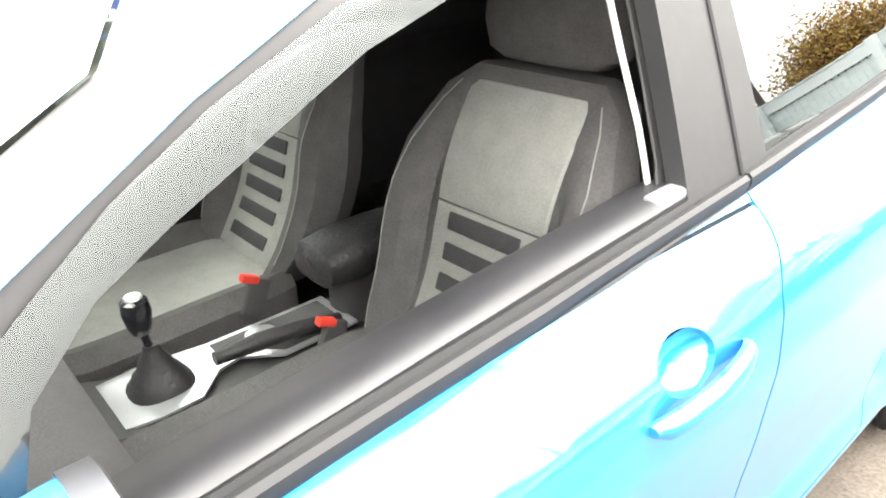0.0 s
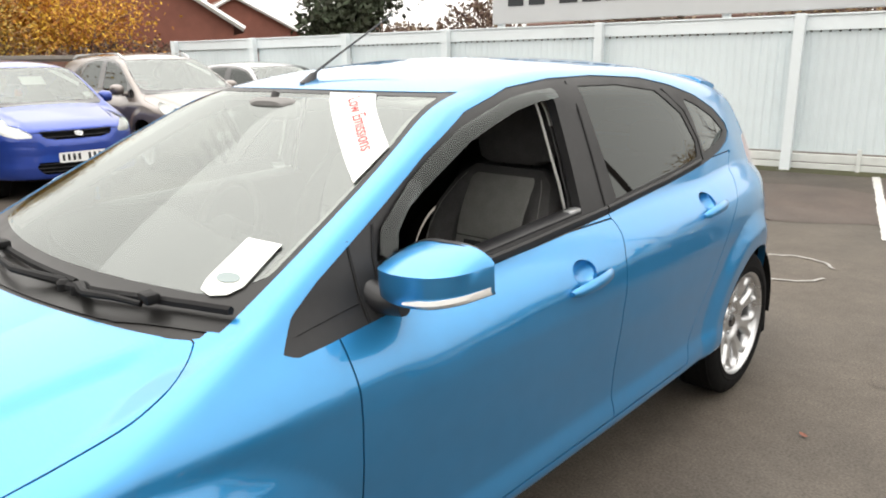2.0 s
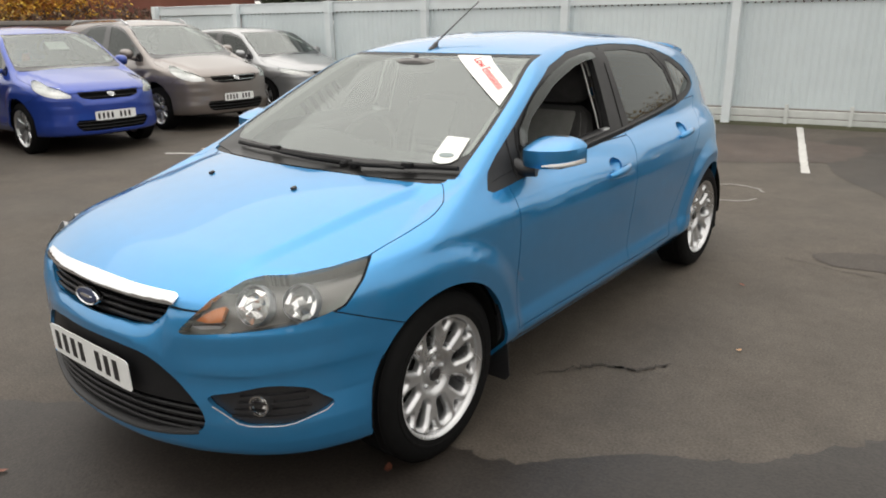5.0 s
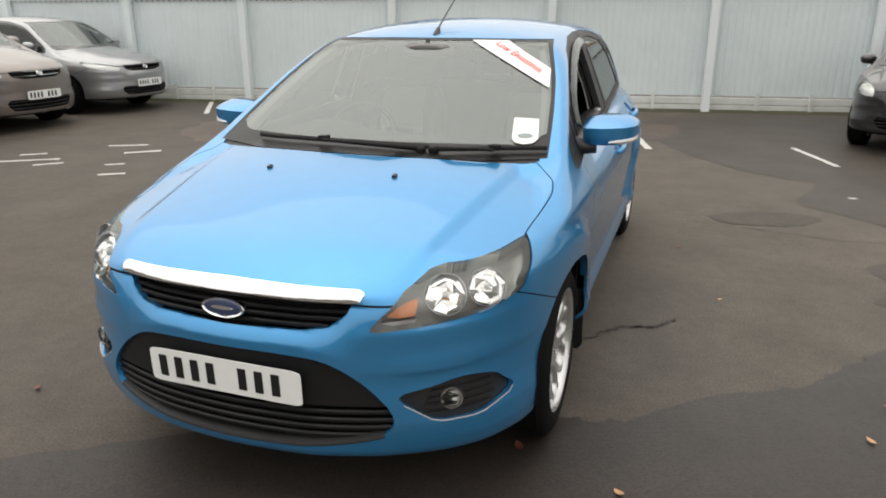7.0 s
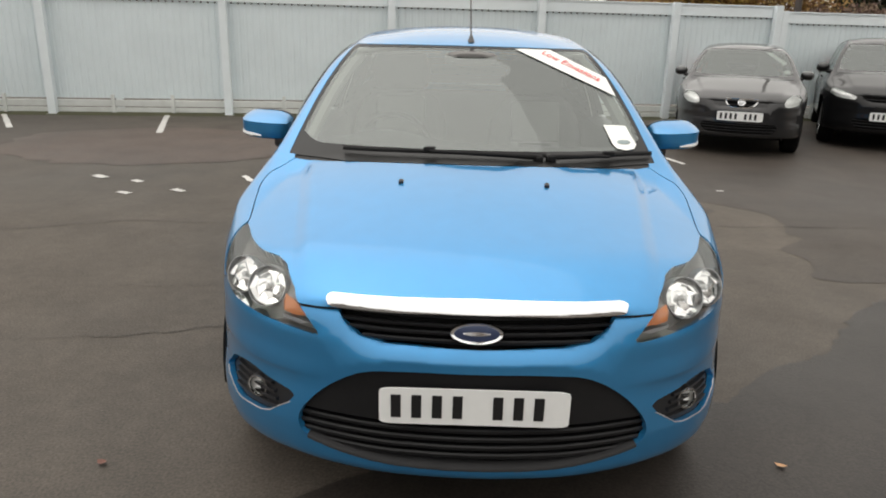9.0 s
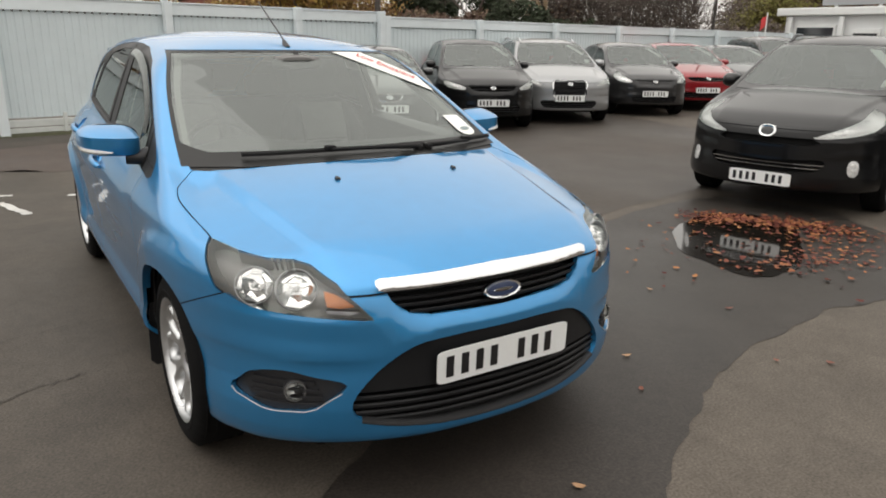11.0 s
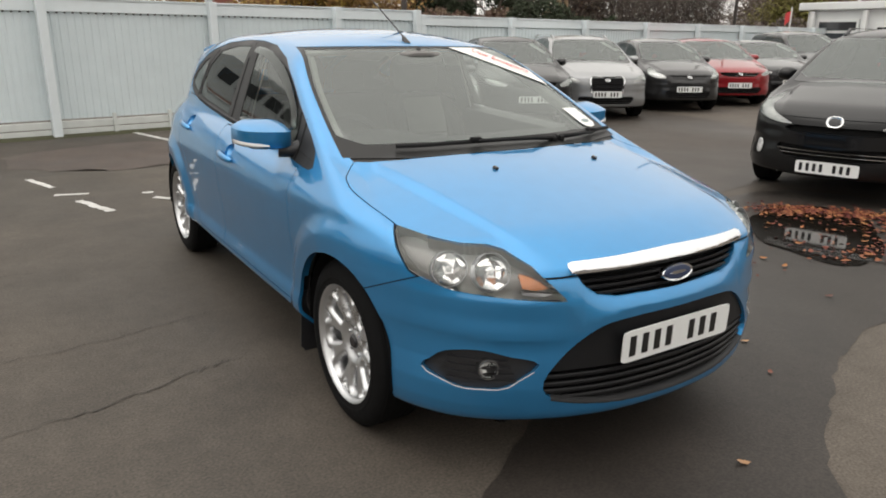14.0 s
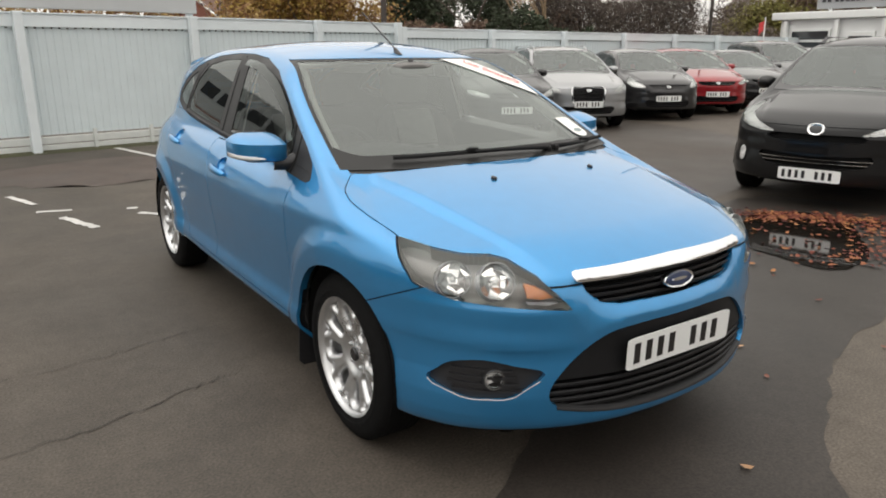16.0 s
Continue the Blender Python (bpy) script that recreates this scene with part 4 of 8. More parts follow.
    spin(bm, [(0.004, 0.033), (0.007, 0.032), (0.007, 0.0295), (0.002, 0.029)], 32, "Z")
    bmesh.ops.transform(bm, matrix=m, verts=bm.verts)
    part("fog_ring", bm, CHROME, fog, "thin chrome ring", smooth=True)
    bm = bmesh.new()
    spin(bm, [(0.002, 0.029), (0.008, 0.018), (0.010, 0.0005)], 28, "Z")
    bmesh.ops.transform(bm, matrix=m, verts=bm.verts)
    return fog, part("fog_lens", bm, LENS, fog, smooth=True)


for half, side in ((LEFT, 1), (RIGHT, -1)):
    lamp_unit(half, side)

# seal line round the lamps and the pocket's grey rim
panel("chrome_strip", sh.piece("strip"), CHROME, car, "chrome strip over the grille", push=0.006, depth=0.02)


def bars_across(name, edge, zs, push, depth, height, mat, parent, sink=0.0):
    """Slats across an opening of the nose, each as long as the opening is there."""
    for z in zs:
        xs = np.arange(0, 0.6, 0.004)
        wide = xs[edge(xs, np.full_like(xs, z)) < 0]
        if not len(wide):
            continue
        w = wide[-1] + 0.004
        rows = []
        for x in np.linspace(-w, w, 25):
            p, n = on_body(x, z)
            rows.append([p + n * (push - a) + Vector((0, 0, b)) for a, b in ((depth, -height), (0.004, -height), (0, -height * 0.5), (0, height * 0.5), (0.004, height), (depth, height * 0.8))])
        bm = bmesh.new()
        loft(bm, rows)
        part(name, bm, mat, parent, smooth=True)


grille = panel("upper_grille", sh.piece("grille"), LINER, car, "black upper grille", push=-0.045, depth=0.004)
bars_across("grille_slat", GRILLE, (0.655, 0.677, 0.699, 0.721), -0.008, 0.03, 0.0065, GRILLE_BLACK, grille)
intake = panel("lower_intake", sh.piece("intake"), LINER, car, "black lower air intake", push=-0.05, depth=0.004)
bars_across("intake_slat", INTAKE, (0.318, 0.344, 0.370, 0.396), -0.014, 0.034, 0.0075, GRILLE_BLACK, intake)
# the plain upper part of the intake carries the plate; a grey splitter closes it below
bm = bmesh.new()
rows = []
for z in np.linspace(0.418, 0.570, 12):
    xs = np.arange(0, 0.6, 0.002)
    w = xs[INTAKE(xs, np.full_like(xs, z)) < 0][-1] - 0.004
    rows.append([on_body(x, float(z))[0] + Vector((0, 0.012, 0)) for x in np.linspace(-w, w, 30)])
loft(bm, rows, caps=False, wrap=False)
part("plate_panel", bm, GRILLE_BLACK, intake, smooth=True)
rows = []
for x in np.linspace(-0.475, 0.475, 41):
    z = 0.283 + 0.042 * (abs(x) / 0.475) ** 3.0
    p, n = on_body(x, z)
    rows.append([p + n * a + Vector((0, 0, b)) for a, b in ((-0.04, -0.004), (0.000, -0.005), (0.003, 0.0), (0.001, 0.006), (-0.012, 0.010), (-0.04, 0.010))])
bm = bmesh.new()
loft(bm, rows)
part("splitter", bm, TRIM_SATIN, bumper, "grey lower lip", smooth=True)

# badge: a plain oval
p, n = on_body(0, 0.685)
m = frame_at(p + n * 0.006, n)
bm = bmesh.new()
loft(bm, [[(x, y, z) for x, y in oval(0, 0, 0.073 * s, 0.029 * s, 40)] for z, s in ((-0.012, 0.98), (0.004, 1.0), (0.008, 0.96), (0.006, 0.88))], caps=True)
bmesh.ops.transform(bm, matrix=m, verts=bm.verts)
badge = part("badge", bm, CHROME, car, "chrome oval badge", smooth=True)
bm = bmesh.new()
loft(bm, [[(x, y, z) for x, y in oval(0, 0, 0.062 * s, 0.022 * s, 40)] for z, s in ((0.002, 1.0), (0.0085, 0.98), (0.0095, 0.7))])
bmesh.ops.transform(bm, matrix=m, verts=bm.verts)
part("badge_field", bm, BADGE_BLUE, badge, "dark blue field", smooth=True)
bm = bmesh.new()
loft(bm, [[(x, y, z) for x, y in oval(0, 0, 0.040 * s, 0.006 * s, 24)] for z, s in ((0.008, 1.0), (0.0108, 0.9))])
bmesh.ops.transform(bm, matrix=m, verts=bm.verts)
part("badge_bar", bm, CHROME, badge)


def number_plate(parent, m, groups=((-0.13, 4), (0.12, 3)), wide=0.52, high=0.111, back=PLATE_WHITE):
    """A plate with a plain bar for each character."""
    bm = bmesh.new()
    loft(bm, [[(x, y, z) for x, y in oval(0, 0, wide / 2, high / 2, 48, 14)] for z in (0, 0.003)])
    bmesh.ops.transform(bm, matrix=m, verts=bm.verts)
    plate = part("number_plate", bm, back, parent, "white number plate")
    for middle, count in groups:
        for k in range(count):
            bm = bmesh.new()
            s = wide / 0.52
            box(bm, (0.027 * s, 0.070 * s, 0.002), ((middle + (k - (count - 1) / 2) * 0.056) * s, 0, 0.004))
            bmesh.ops.transform(bm, matrix=m, verts=bm.verts)
            part("plate_bar", bm, PLATE_BLACK, plate)
    return plate


pt, _ = on_body(0.0, 0.483)
number_plate(car, frame_at((0, pt.y - 0.002, 0.481), (0, -1, -0.03)))


# mirrors
def door_mirror(side):
    c = Vector((side * 0.882, 0.61, 1.022))
    bm = bmesh.new()
    tube(bm, [(side * 0.745, 0.575, 0.975), (side * 0.80, 0.585, 0.962), (side * 0.85, 0.60, 0.965)], [0.040, 0.030, 0.03], 12)
    foot = part("mirror", bm, TRIM, car, "door mirror on a black foot", smooth=True)
    bm = bmesh.new()
    # a flat band in front, a sharp edge over it, and a crowned top that runs back to the rim
    front_line = curve((0, 0.035), (0.10, -0.030), (0.24, -0.060), (0.45, -0.072), (0.66, -0.062), (0.84, -0.020), (0.94, 0.030), (1, 0.084))
    across_line = curve((0, -0.100), (0.10, -0.094), (0.24, -0.062), (0.45, 0.000), (0.66, 0.062), (0.84, 0.106), (0.94, 0.119), (1, 0.123))
    rows = []
    for k in range(33):
        q = k / 32
        fx, fy = float(across_line(q)), float(front_line(q))
        rx = -0.100 + 0.222 * q
        rz = 0.068 * max(0.0, 1 - abs((rx - 0.005) / (0.118 if rx < 0.005 else 0.131)) ** 3.2) ** 0.55
        edge = min(0.026 + 0.03 * fx, rz)
        low = -0.034 + 0.008 * max(0.0, fx / 0.12) ** 2
        back = 0.066 + 0.16 * max(0.0, rx)
        col = [(fx * 0.97, fy + 0.010, low - 0.008), (fx * 0.995, fy + 0.003, low), (fx, fy + 0.001, low + 0.45 * (edge - low)), (fx, fy, edge)]
        for h in (0.12, 0.28, 0.46, 0.64, 0.82, 1.0):
            rise = h * (1.5 - 0.5 * h)
            col.append((fx + (rx - fx) * h, fy + (back - fy) * h, edge + (rz - edge) * rise))
        rows.append([c + Vector((side * (px + 0.010), py, pz + 0.03 * px)) for px, py, pz in col])
    loft(bm, rows, caps=False, wrap=False)
    cap = part("mirror_cap", bm, PAINT, foot, "blue mirror cap", smooth=True)
    bm = bmesh.new()
    loft(bm, [[c + Vector((side * (x + 0.012), 0.066 + 0.16 * max(0, x) + d, z + 0.03 * x)) for x, z in oval(0, 0.008, 0.107 * s, 0.061 * s, 32, 2.8)] for d, s in ((-0.008, 1.0), (0.012, 1.0), (0.014, 0.94), (0.004, 0.90))], caps=True)
    part("mirror_rim", bm, TRIM, foot, "black rim of the mirror", smooth=True)
    bm = bmesh.new()
    loft(bm, [[c + Vector((side * (x + 0.012), 0.071 + 0.16 * max(0, x) + d, z + 0.03 * x)) for x, z in oval(0, 0.008, 0.096 * s, 0.051 * s, 32, 2.8)] for d, s in ((0, 1.0), (0.003, 1.0))])
    part("mirror_glass", bm, CHROME, foot, "mirror glass")
    # a black underside and the turn repeater, which wraps round the lower edge
    bm = bmesh.new()
    rows = []
    for k in range(17):
        q = 0.50 + 0.49 * k / 16
        fx, fy = float(across_line(q)), float(front_line(q))
        h = 0.0095 * min(1.0, 0.35 + k / 6)
        mid = -0.031 + 0.008 * max(0.0, fx / 0.12) ** 2
        rows.append([c + Vector((side * (fx * w + 0.010), fy + d, mid + b + 0.03 * fx)) for w, d, b in ((0.86, 0.03, -h), (0.985, 0.006, -h * 0.9), (1.015, -0.004, 0), (1.005, -0.002, h), (0.86, 0.03, h))])
    loft(bm, rows)
    rep = part("repeater", bm, WHITE_LENS, foot, "clear turn repeater", smooth=True)
    bm = bmesh.new()
    loft(bm, [[c + Vector((side * (x + 0.004), y + 0.16 * max(0, x), -0.036 - 0.014 * k + 0.03 * x)) for x, y in oval(-0.010, 0.012, 0.100 - 0.022 * k, 0.055 - 0.02 * k, 28, 2.6)] for k in (0, 0.5, 1)])
    part("mirror_underside", bm, TRIM, foot, smooth=True)


door_mirror(1)
door_mirror(-1)


# door handles in their cups
def door_handle(side, y, z):
    p, n = on_body(side, z, y)
    m = frame_at(p, n)
    up = 1 if side > 0 else -1
    bm = bmesh.new()
    rows = []
    for s, d in ((1.04, -0.004), (0.97, -0.008), (0.84, -0.016), (0.50, -0.025), (0.22, -0.027), (0.01, -0.028)):
        rows.append([(u * 1.0, v, d) for u, v in oval(0, 0, 0.060 * s, 0.036 * s, 28, 2.2)])
    loft(bm, rows, caps=False)
    pc, nc = on_body(side, z + 0.030, y - 0.012)
    bmesh.ops.transform(bm, matrix=frame_at(pc, nc), verts=bm.verts)
    cup = part("handle_cup", bm, PAINT, car, "recess behind the handle", smooth=True)
    bm = bmesh.new()
    rows = []
    for k in range(17):
        t = k / 16
        u = -0.105 + 0.21 * t
        lift = 0.010 + 0.022 * math.sin(math.pi * min(1, max(0, (t - 0.03) / 0.94))) ** 0.6
        h = 0.013 + 0.004 * math.sin(math.pi * t)
        if t in (0, 1):
            h, lift = 0.007, 0.004
        rows.append([(u, 0.085 * u * up + b * h, lift + a * 0.009) for a, b in ((-1, -0.8), (0.1, -1), (0.8, -0.6), (1, 0), (0.8, 0.6), (0.1, 1), (-1, 0.8))])
    loft(bm, rows)
    bmesh.ops.transform(bm, matrix=m, verts=bm.verts)
    part("door_handle", bm, PAINT, car, "blue pull handle", smooth=True)


for side in (1, -1):
    door_handle(side, 1.305, 0.840)
    door_handle(side, 2.205, 0.898)

# smoked wind deflectors over the front windows
for side in (1, -1):
    bm = bmesh.new()
    edge = ((0.612, 1.050, 0.645, 1.020), (0.632, 1.100, 0.672, 1.084), (0.69, 1.140, 0.728, 1.130), (0.76, 1.185, 0.79, 1.160), (0.85, 1.230, 0.862, 1.190), (0.99, 1.283, 0.995, 1.246), (1.12, 1.315, 1.12, 1.280), (1.234, 1.342, 1.234, 1.308), (1.35, 1.356, 1.35, 1.324), (1.46, 1.362, 1.46, 1.332))
    rows = []
    for y, z, y2, z2 in edge:
        a, n = on_body(side, z, y)
        b, n2 = on_body(side, z2, y2)
        rows.append([a + n * 0.004, a + n * 0.010, (a + b) / 2 + n * 0.020, b + n2 * 0.019, b + n2 * 0.016, (a + b) / 2 + n * 0.015])
    loft(bm, rows)
    part("wind_deflector", bm, SMOKE, car, "smoked wind deflector", smooth=True)

# the spoiler over the tailgate
bm = bmesh.new()
rows = []
for x in np.linspace(-0.56, 0.56, 23):
    q, nn = on_body(float(x), y=2.80 - 0.12 * (x / 0.56) ** 2)
    out = 0.24 - 0.10 * abs(x / 0.56) ** 3
    rows.append([q + Vector((0, a * out, b)) for a, b in ((-0.05, -0.012), (0.0, 0.010), (0.5, 0.006), (1.0, -0.010), (1.02, -0.024), (0.5, -0.045), (0.0, -0.05))])
loft(bm, rows)
part("spoiler", bm, PAINT, car, "blue roof spoiler", smooth=True)

# washer jets, aerial, wipers
for side in (1, -1):
    p, n = on_body(side * 0.253, y=-0.115)
    bm = bmesh.new()
    box(bm, (0.017, 0.020, 0.011), (0, 0, 0.004), bevel=0.003)
    box(bm, (0.010, 0.005, 0.005), (0, 0.008, 0.008), bevel=0.0015)
    bmesh.ops.transform(bm, matrix=frame_at(p, n, (0, 1, 0)), verts=bm.verts)
    part("washer_jet", bm, TRIM, car, "black washer jet", smooth=True)
p, n = on_body(0, y=1.02)
bm = bmesh.new()
rows = []
for k in range(8):
    t = k / 7
    rows.append([(p.x + x, p.y + y + 0.03 * t, p.z - 0.004 + 0.032 * t) for x, y in oval(0, 0, 0.018 * (1 - 0.62 * t), 0.032 * (1 - 0.66 * t), 16)])
loft(bm, rows)
aerial = part("aerial", bm, TRIM, car, "roof aerial", smooth=True)
bm = bmesh.new()
tube(bm, [p + Vector((0, 0.02, 0.02)), p + Vector((0, 0.11, 0.070)), p + Vector((0, 0.38, 0.215))], [0.0045, 0.0038, 0.0028], 8)
part("aerial_rod", bm, TRIM, aerial, smooth=True)


def wiper(pivot, reach, up):
    px, ex = pivot, reach
    base, _ = on_body(px, y=rear_y(px) + 0.075)
    bm = bmesh.new()
    spin(bm, [(-0.02, 0.02), (0.012, 0.02), (0.02, 0.013), (0.022, 0.0005)], 16, "Z")
    bmesh.ops.transform(bm, matrix=Matrix.Translation(base), verts=bm.verts)
    arm = part("wiper", bm, WIPER_BLACK, car, "black windscreen wiper", smooth=True)

    def over(x, up, lift):
        q, nn = on_body(x, y=rear_y(x) + up)
        return q + nn * lift

    mx = px + (ex - px) * 0.55
    bm = bmesh.new()
    tube(bm, [base + Vector((0, 0, 0.012)), over(px + (ex - px) * 0.2, 0.040, 0.03), over(px + (ex - px) * 0.4, 0.050, 0.03), over(mx, up - 0.012, 0.026)], [0.012, 0.009, 0.007, 0.006], 8)
    part("wiper_arm", bm, WIPER_BLACK, arm, smooth=True)
    a, b = px + (ex - px) * -0.04, ex
    rows, low = [], []
    for k in range(15):
        x = a + (b - a) * k / 14
        q = over(x, up + 0.014 * math.sin(k / 14 * math.pi), 0.014)
        rows.append([q + Vector((0, dy, dz)) for dy, dz in ((-0.008, -0.006), (-0.007, 0.004), (0.0, 0.010), (0.006, 0.004), (0.003, -0.008))])
    bm = bmesh.new()
    loft(bm, rows)
    part("wiper_blade", bm, WIPER_BLACK, arm, smooth=True)
    bm = bmesh.new()
    box(bm, (0.045, 0.030, 0.022), over(mx, up + 0.008, 0.026), bevel=0.005)
    part("blade_clip", bm, WIPER_BLACK, arm, smooth=True)


wiper(0.25, -0.50, 0.084)
wiper(0.30, 0.71, 0.064)

# papers in the windscreen: a tax disc holder and a slanting banner with two printed words
def in_screen(x, z, back=-0.001):
    p, n = on_body(x, z)
    return p - n * back


bm = bmesh.new()
pts = [in_screen(x, z) for x, z in ((0.615, 1.010), (0.650, 1.014), (0.664, 1.026), (0.640, 1.086), (0.545, 1.090), (0.564, 1.030), (0.580, 1.016))]
_, nn = on_body(0.6, 1.08)
slab(bm, pts, 0.002, nn)
disc = part("permit_paper", bm, PAPER, car, "white paper in the windscreen")
bm = bmesh.new()
mid = in_screen(0.612, 1.034, -0.004)
m = frame_at(mid, nn)
loft(bm, [[(x, y, z) for x, y in oval(0, 0, 0.030, 0.014, 20)] for z in (0.0, 0.0015)])
bmesh.ops.transform(bm, matrix=m, verts=bm.verts)
part("permit_print", bm, PRINT_GREY, disc)
a0, a1 = in_screen(0.375, 1.366), in_screen(0.612, 1.256)
b0, b1 = in_screen(0.208, 1.368), in_screen(0.634, 1.188)
_, nn = on_body(0.38, 1.30)
bm = bmesh.new()
low_edge, high_edge = [], []
for k in range(9):
    q = k / 8
    low_edge.append(in_screen(0.208 + 0.426 * q, 1.368 - 0.180 * q, -0.003))
    high_edge.append(in_screen(0.375 + 0.237 * q, 1.366 - 0.110 * q, -0.003))
loft(bm, [[b, a, a - nn * 0.002, b - nn * 0.002] for a, b in zip(high_edge, low_edge)])
banner = part("banner", bm, PAPER, car, "white slanting banner in the windscreen")
text = bpy.data.curves.new("banner_lettering", "FONT")
text.body, text.size, text.align_x, text.align_y, text.extrude = "Low Emissions", 0.054, "CENTER", "CENTER", 0.0006
tob = new("banner_lettering", text)
along = ((a1 - a0) + (b1 - b0)).normalized()
upw = nn.cross(along)
tob.matrix_world = Matrix.Translation((a0 + a1 + b0 + b1) / 4 + nn * 0.012) @ Matrix((along, upw, nn)).transposed().to_4x4()
bpy.context.view_layer.update()
wm = bpy.data.meshes.new_from_object(tob.evaluated_get(bpy.context.evaluated_depsgraph_get()))
wmat = tob.matrix_world.copy()
bpy.data.objects.remove(tob)
wm.transform(wmat)
wm.materials.clear()
wm.materials.append(STICKER_RED)
link("banner_lettering", wm, banner, "red printed words")


# ---- the blue car's cabin ----
def inside(x, y, z):
    return hero.body(x, y, z) + 0.045


lining = Shell(inside, (-0.9, 0.2, 0.3), (0.9, 3.1, 1.5), 0.03)
for field in (lambda x, y, z: wheel_wells(x, y, z) - 0.01, side_only(FRONT_PANE), side_only(REAR_PANE), side_only(QUARTER_PANE), screen_field):
    lining.cut(lambda x, y, z, f=field: f(x, y, z) - 0.006, "hole")
lining.cut(lambda x, y, z: np.maximum.reduce([np.abs(x) - 0.52 + 0.25 * (1.3 - z), 1.0 - z, z - 1.29, 2.6 - y]), "hole")
lining.cut(lambda x, y, z: np.maximum(1.255 - z, 0.6 - y), "headliner")
lining.cut(lambda x, y, z: z - 0.36, "carpet")
panel("headliner", lining.piece("headliner"), HEADLINER, car, "pale grey headliner", depth=0.004)
panel("cabin_trim", lining.piece("body"), DASH, car, "dark cabin trim", depth=0.004)
for bit in islands(lining.piece("carpet")):
    panel("carpet", bit, CLOTH_DARK, car, "dark carpet", depth=0.004)


def along_back(t):
    """The front of a seat's backrest at the height t (0 to 1): place behind the hinge and height over it."""
    return 0.05 + 0.26 * t + 0.02 * math.sin(t * math.pi * 2), 0.535 * t


def seat(at, slots=True):
    root = new("front_seat")
    root.parent = car
    root.matrix_basis = Matrix.Translation(at)
    # backrest with bolsters
    def back_ring(t, grow=0.0, only=None):
        dy, dz = along_back(t)
        half = float(np.interp(t, (0, 0.15, 0.45, 0.75, 0.93, 1.0), (0.215, 0.25, 0.268, 0.25, 0.205, 0.15)))
        bol = 0.055 * float(np.interp(t, (0, 0.2, 0.6, 0.85, 1), (0.7, 1, 1, 0.35, 0)))
        thick = float(np.interp(t, (0, 0.5, 0.95, 1), (0.13, 0.12, 0.085, 0.05)))
        out = []
        for u in (-1.0, -0.96, -0.84, -0.7, -0.58, -0.3, 0, 0.3, 0.58, 0.7, 0.84, 0.96, 1.0):
            a = abs(u)
            f = -bol * max(0, 1 - ((a - 0.8) / 0.22) ** 2) if a > 0.58 else 0.0
            if a == 1:
                f = thick * 0.4
            out.append(Vector((u * half, dy + f - grow, dz)))
        back = [Vector((u * half * 0.93, dy + thick, dz)) for u in (0.9, 0.5, 0, -0.5, -0.9)]
        return out + back, half, dy, dz

    bm = bmesh.new()
    loft(bm, [back_ring(t)[0] for t in (0, 0.06, 0.15, 0.27, 0.39, 0.51, 0.63, 0.75, 0.85, 0.93, 0.98, 1.0)])
    back = part("backrest", bm, CLOTH_DARK, root, "dark cloth backrest", smooth=True)

    def insert(t0, t1, name, mat, wide=lambda t: 1.0, lift=0.006, bow=0.004):
        bm = bmesh.new()
        rows = []
        for k in range(9):
            t = t0 + (t1 - t0) * k / 8
            dy, dz = along_back(t)
            w = 0.132 * wide(t)
            edge = 0.5 if k in (0, 8) else 1.0
            ring = [Vector((u * w, dy - lift * (edge if abs(u) < 1 else 0.1) - bow * (1 - u * u) * edge, dz)) for u in (-1, -0.97, -0.5, 0, 0.5, 0.97, 1)]
            ring += [Vector((u * w, dy + 0.01, dz)) for u in (0.9, -0.9)]
            rows.append(ring)
        loft(bm, rows)
        return part(name, bm, mat, back, smooth=True)

    insert(0.02, 0.565, "lower_panel", CLOTH_LIGHT)
    insert(0.575, 0.955, "upper_panel", CLOTH_LIGHT, lambda t: 1.0 + 0.12 * (t - 0.575))
    for k in range(5):
        t = 0.075 + 0.105 * k
        dy, dz = along_back(t)
        dy1, dz1 = along_back(t + 0.05)
        bm = bmesh.new()
        tilt = math.degrees(math.atan2(dz1 - dz, dy1 - dy))
        box(bm, (0.175, 0.034, 0.008), (0, (dy + dy1) / 2 - 0.0085, (dz + dz1) / 2), pose(0, 0, 0, tilt), bevel=0.003)
        part("slot_pad", bm, CLOTH_SLOT, back, "dark recessed slot", smooth=True)
    for s in (-1, 1):
        bm = bmesh.new()
        tube(bm, [back_ring(t)[0][10 if s > 0 else 2] + Vector((0, -0.002, 0)) for t in np.linspace(0.1, 0.95, 14)], 0.0013, 6)
        part("piping", bm, STITCH, back, "pale seam")
    # head restraint
    dy, dz = along_back(1.0)
    bm = bmesh.new()
    rows = []
    for t, w, d in ((0, 0.10, 0.03), (0.08, 0.128, 0.045), (0.3, 0.14, 0.055), (0.65, 0.14, 0.056), (0.9, 0.122, 0.046), (1, 0.09, 0.026)):
        rows.append([(x, dy + 0.045 + y + 0.03 * t, dz + 0.012 + 0.21 * t) for x, y in oval(0, 0, w * 1.15, d, 24, 3)])
    loft(bm, rows)
    head = part("head_restraint", bm, CLOTH_DARK, root, "dark cloth head restraint", smooth=True)
    bm = bmesh.new()
    for s in (-1, 1):
        tube(bm, [(s * 0.06, dy + 0.05, dz - 0.03), (s * 0.06, dy + 0.05, dz + 0.06)], 0.006, 8)
    part("restraint_posts", bm, CHROME, head, smooth=True)
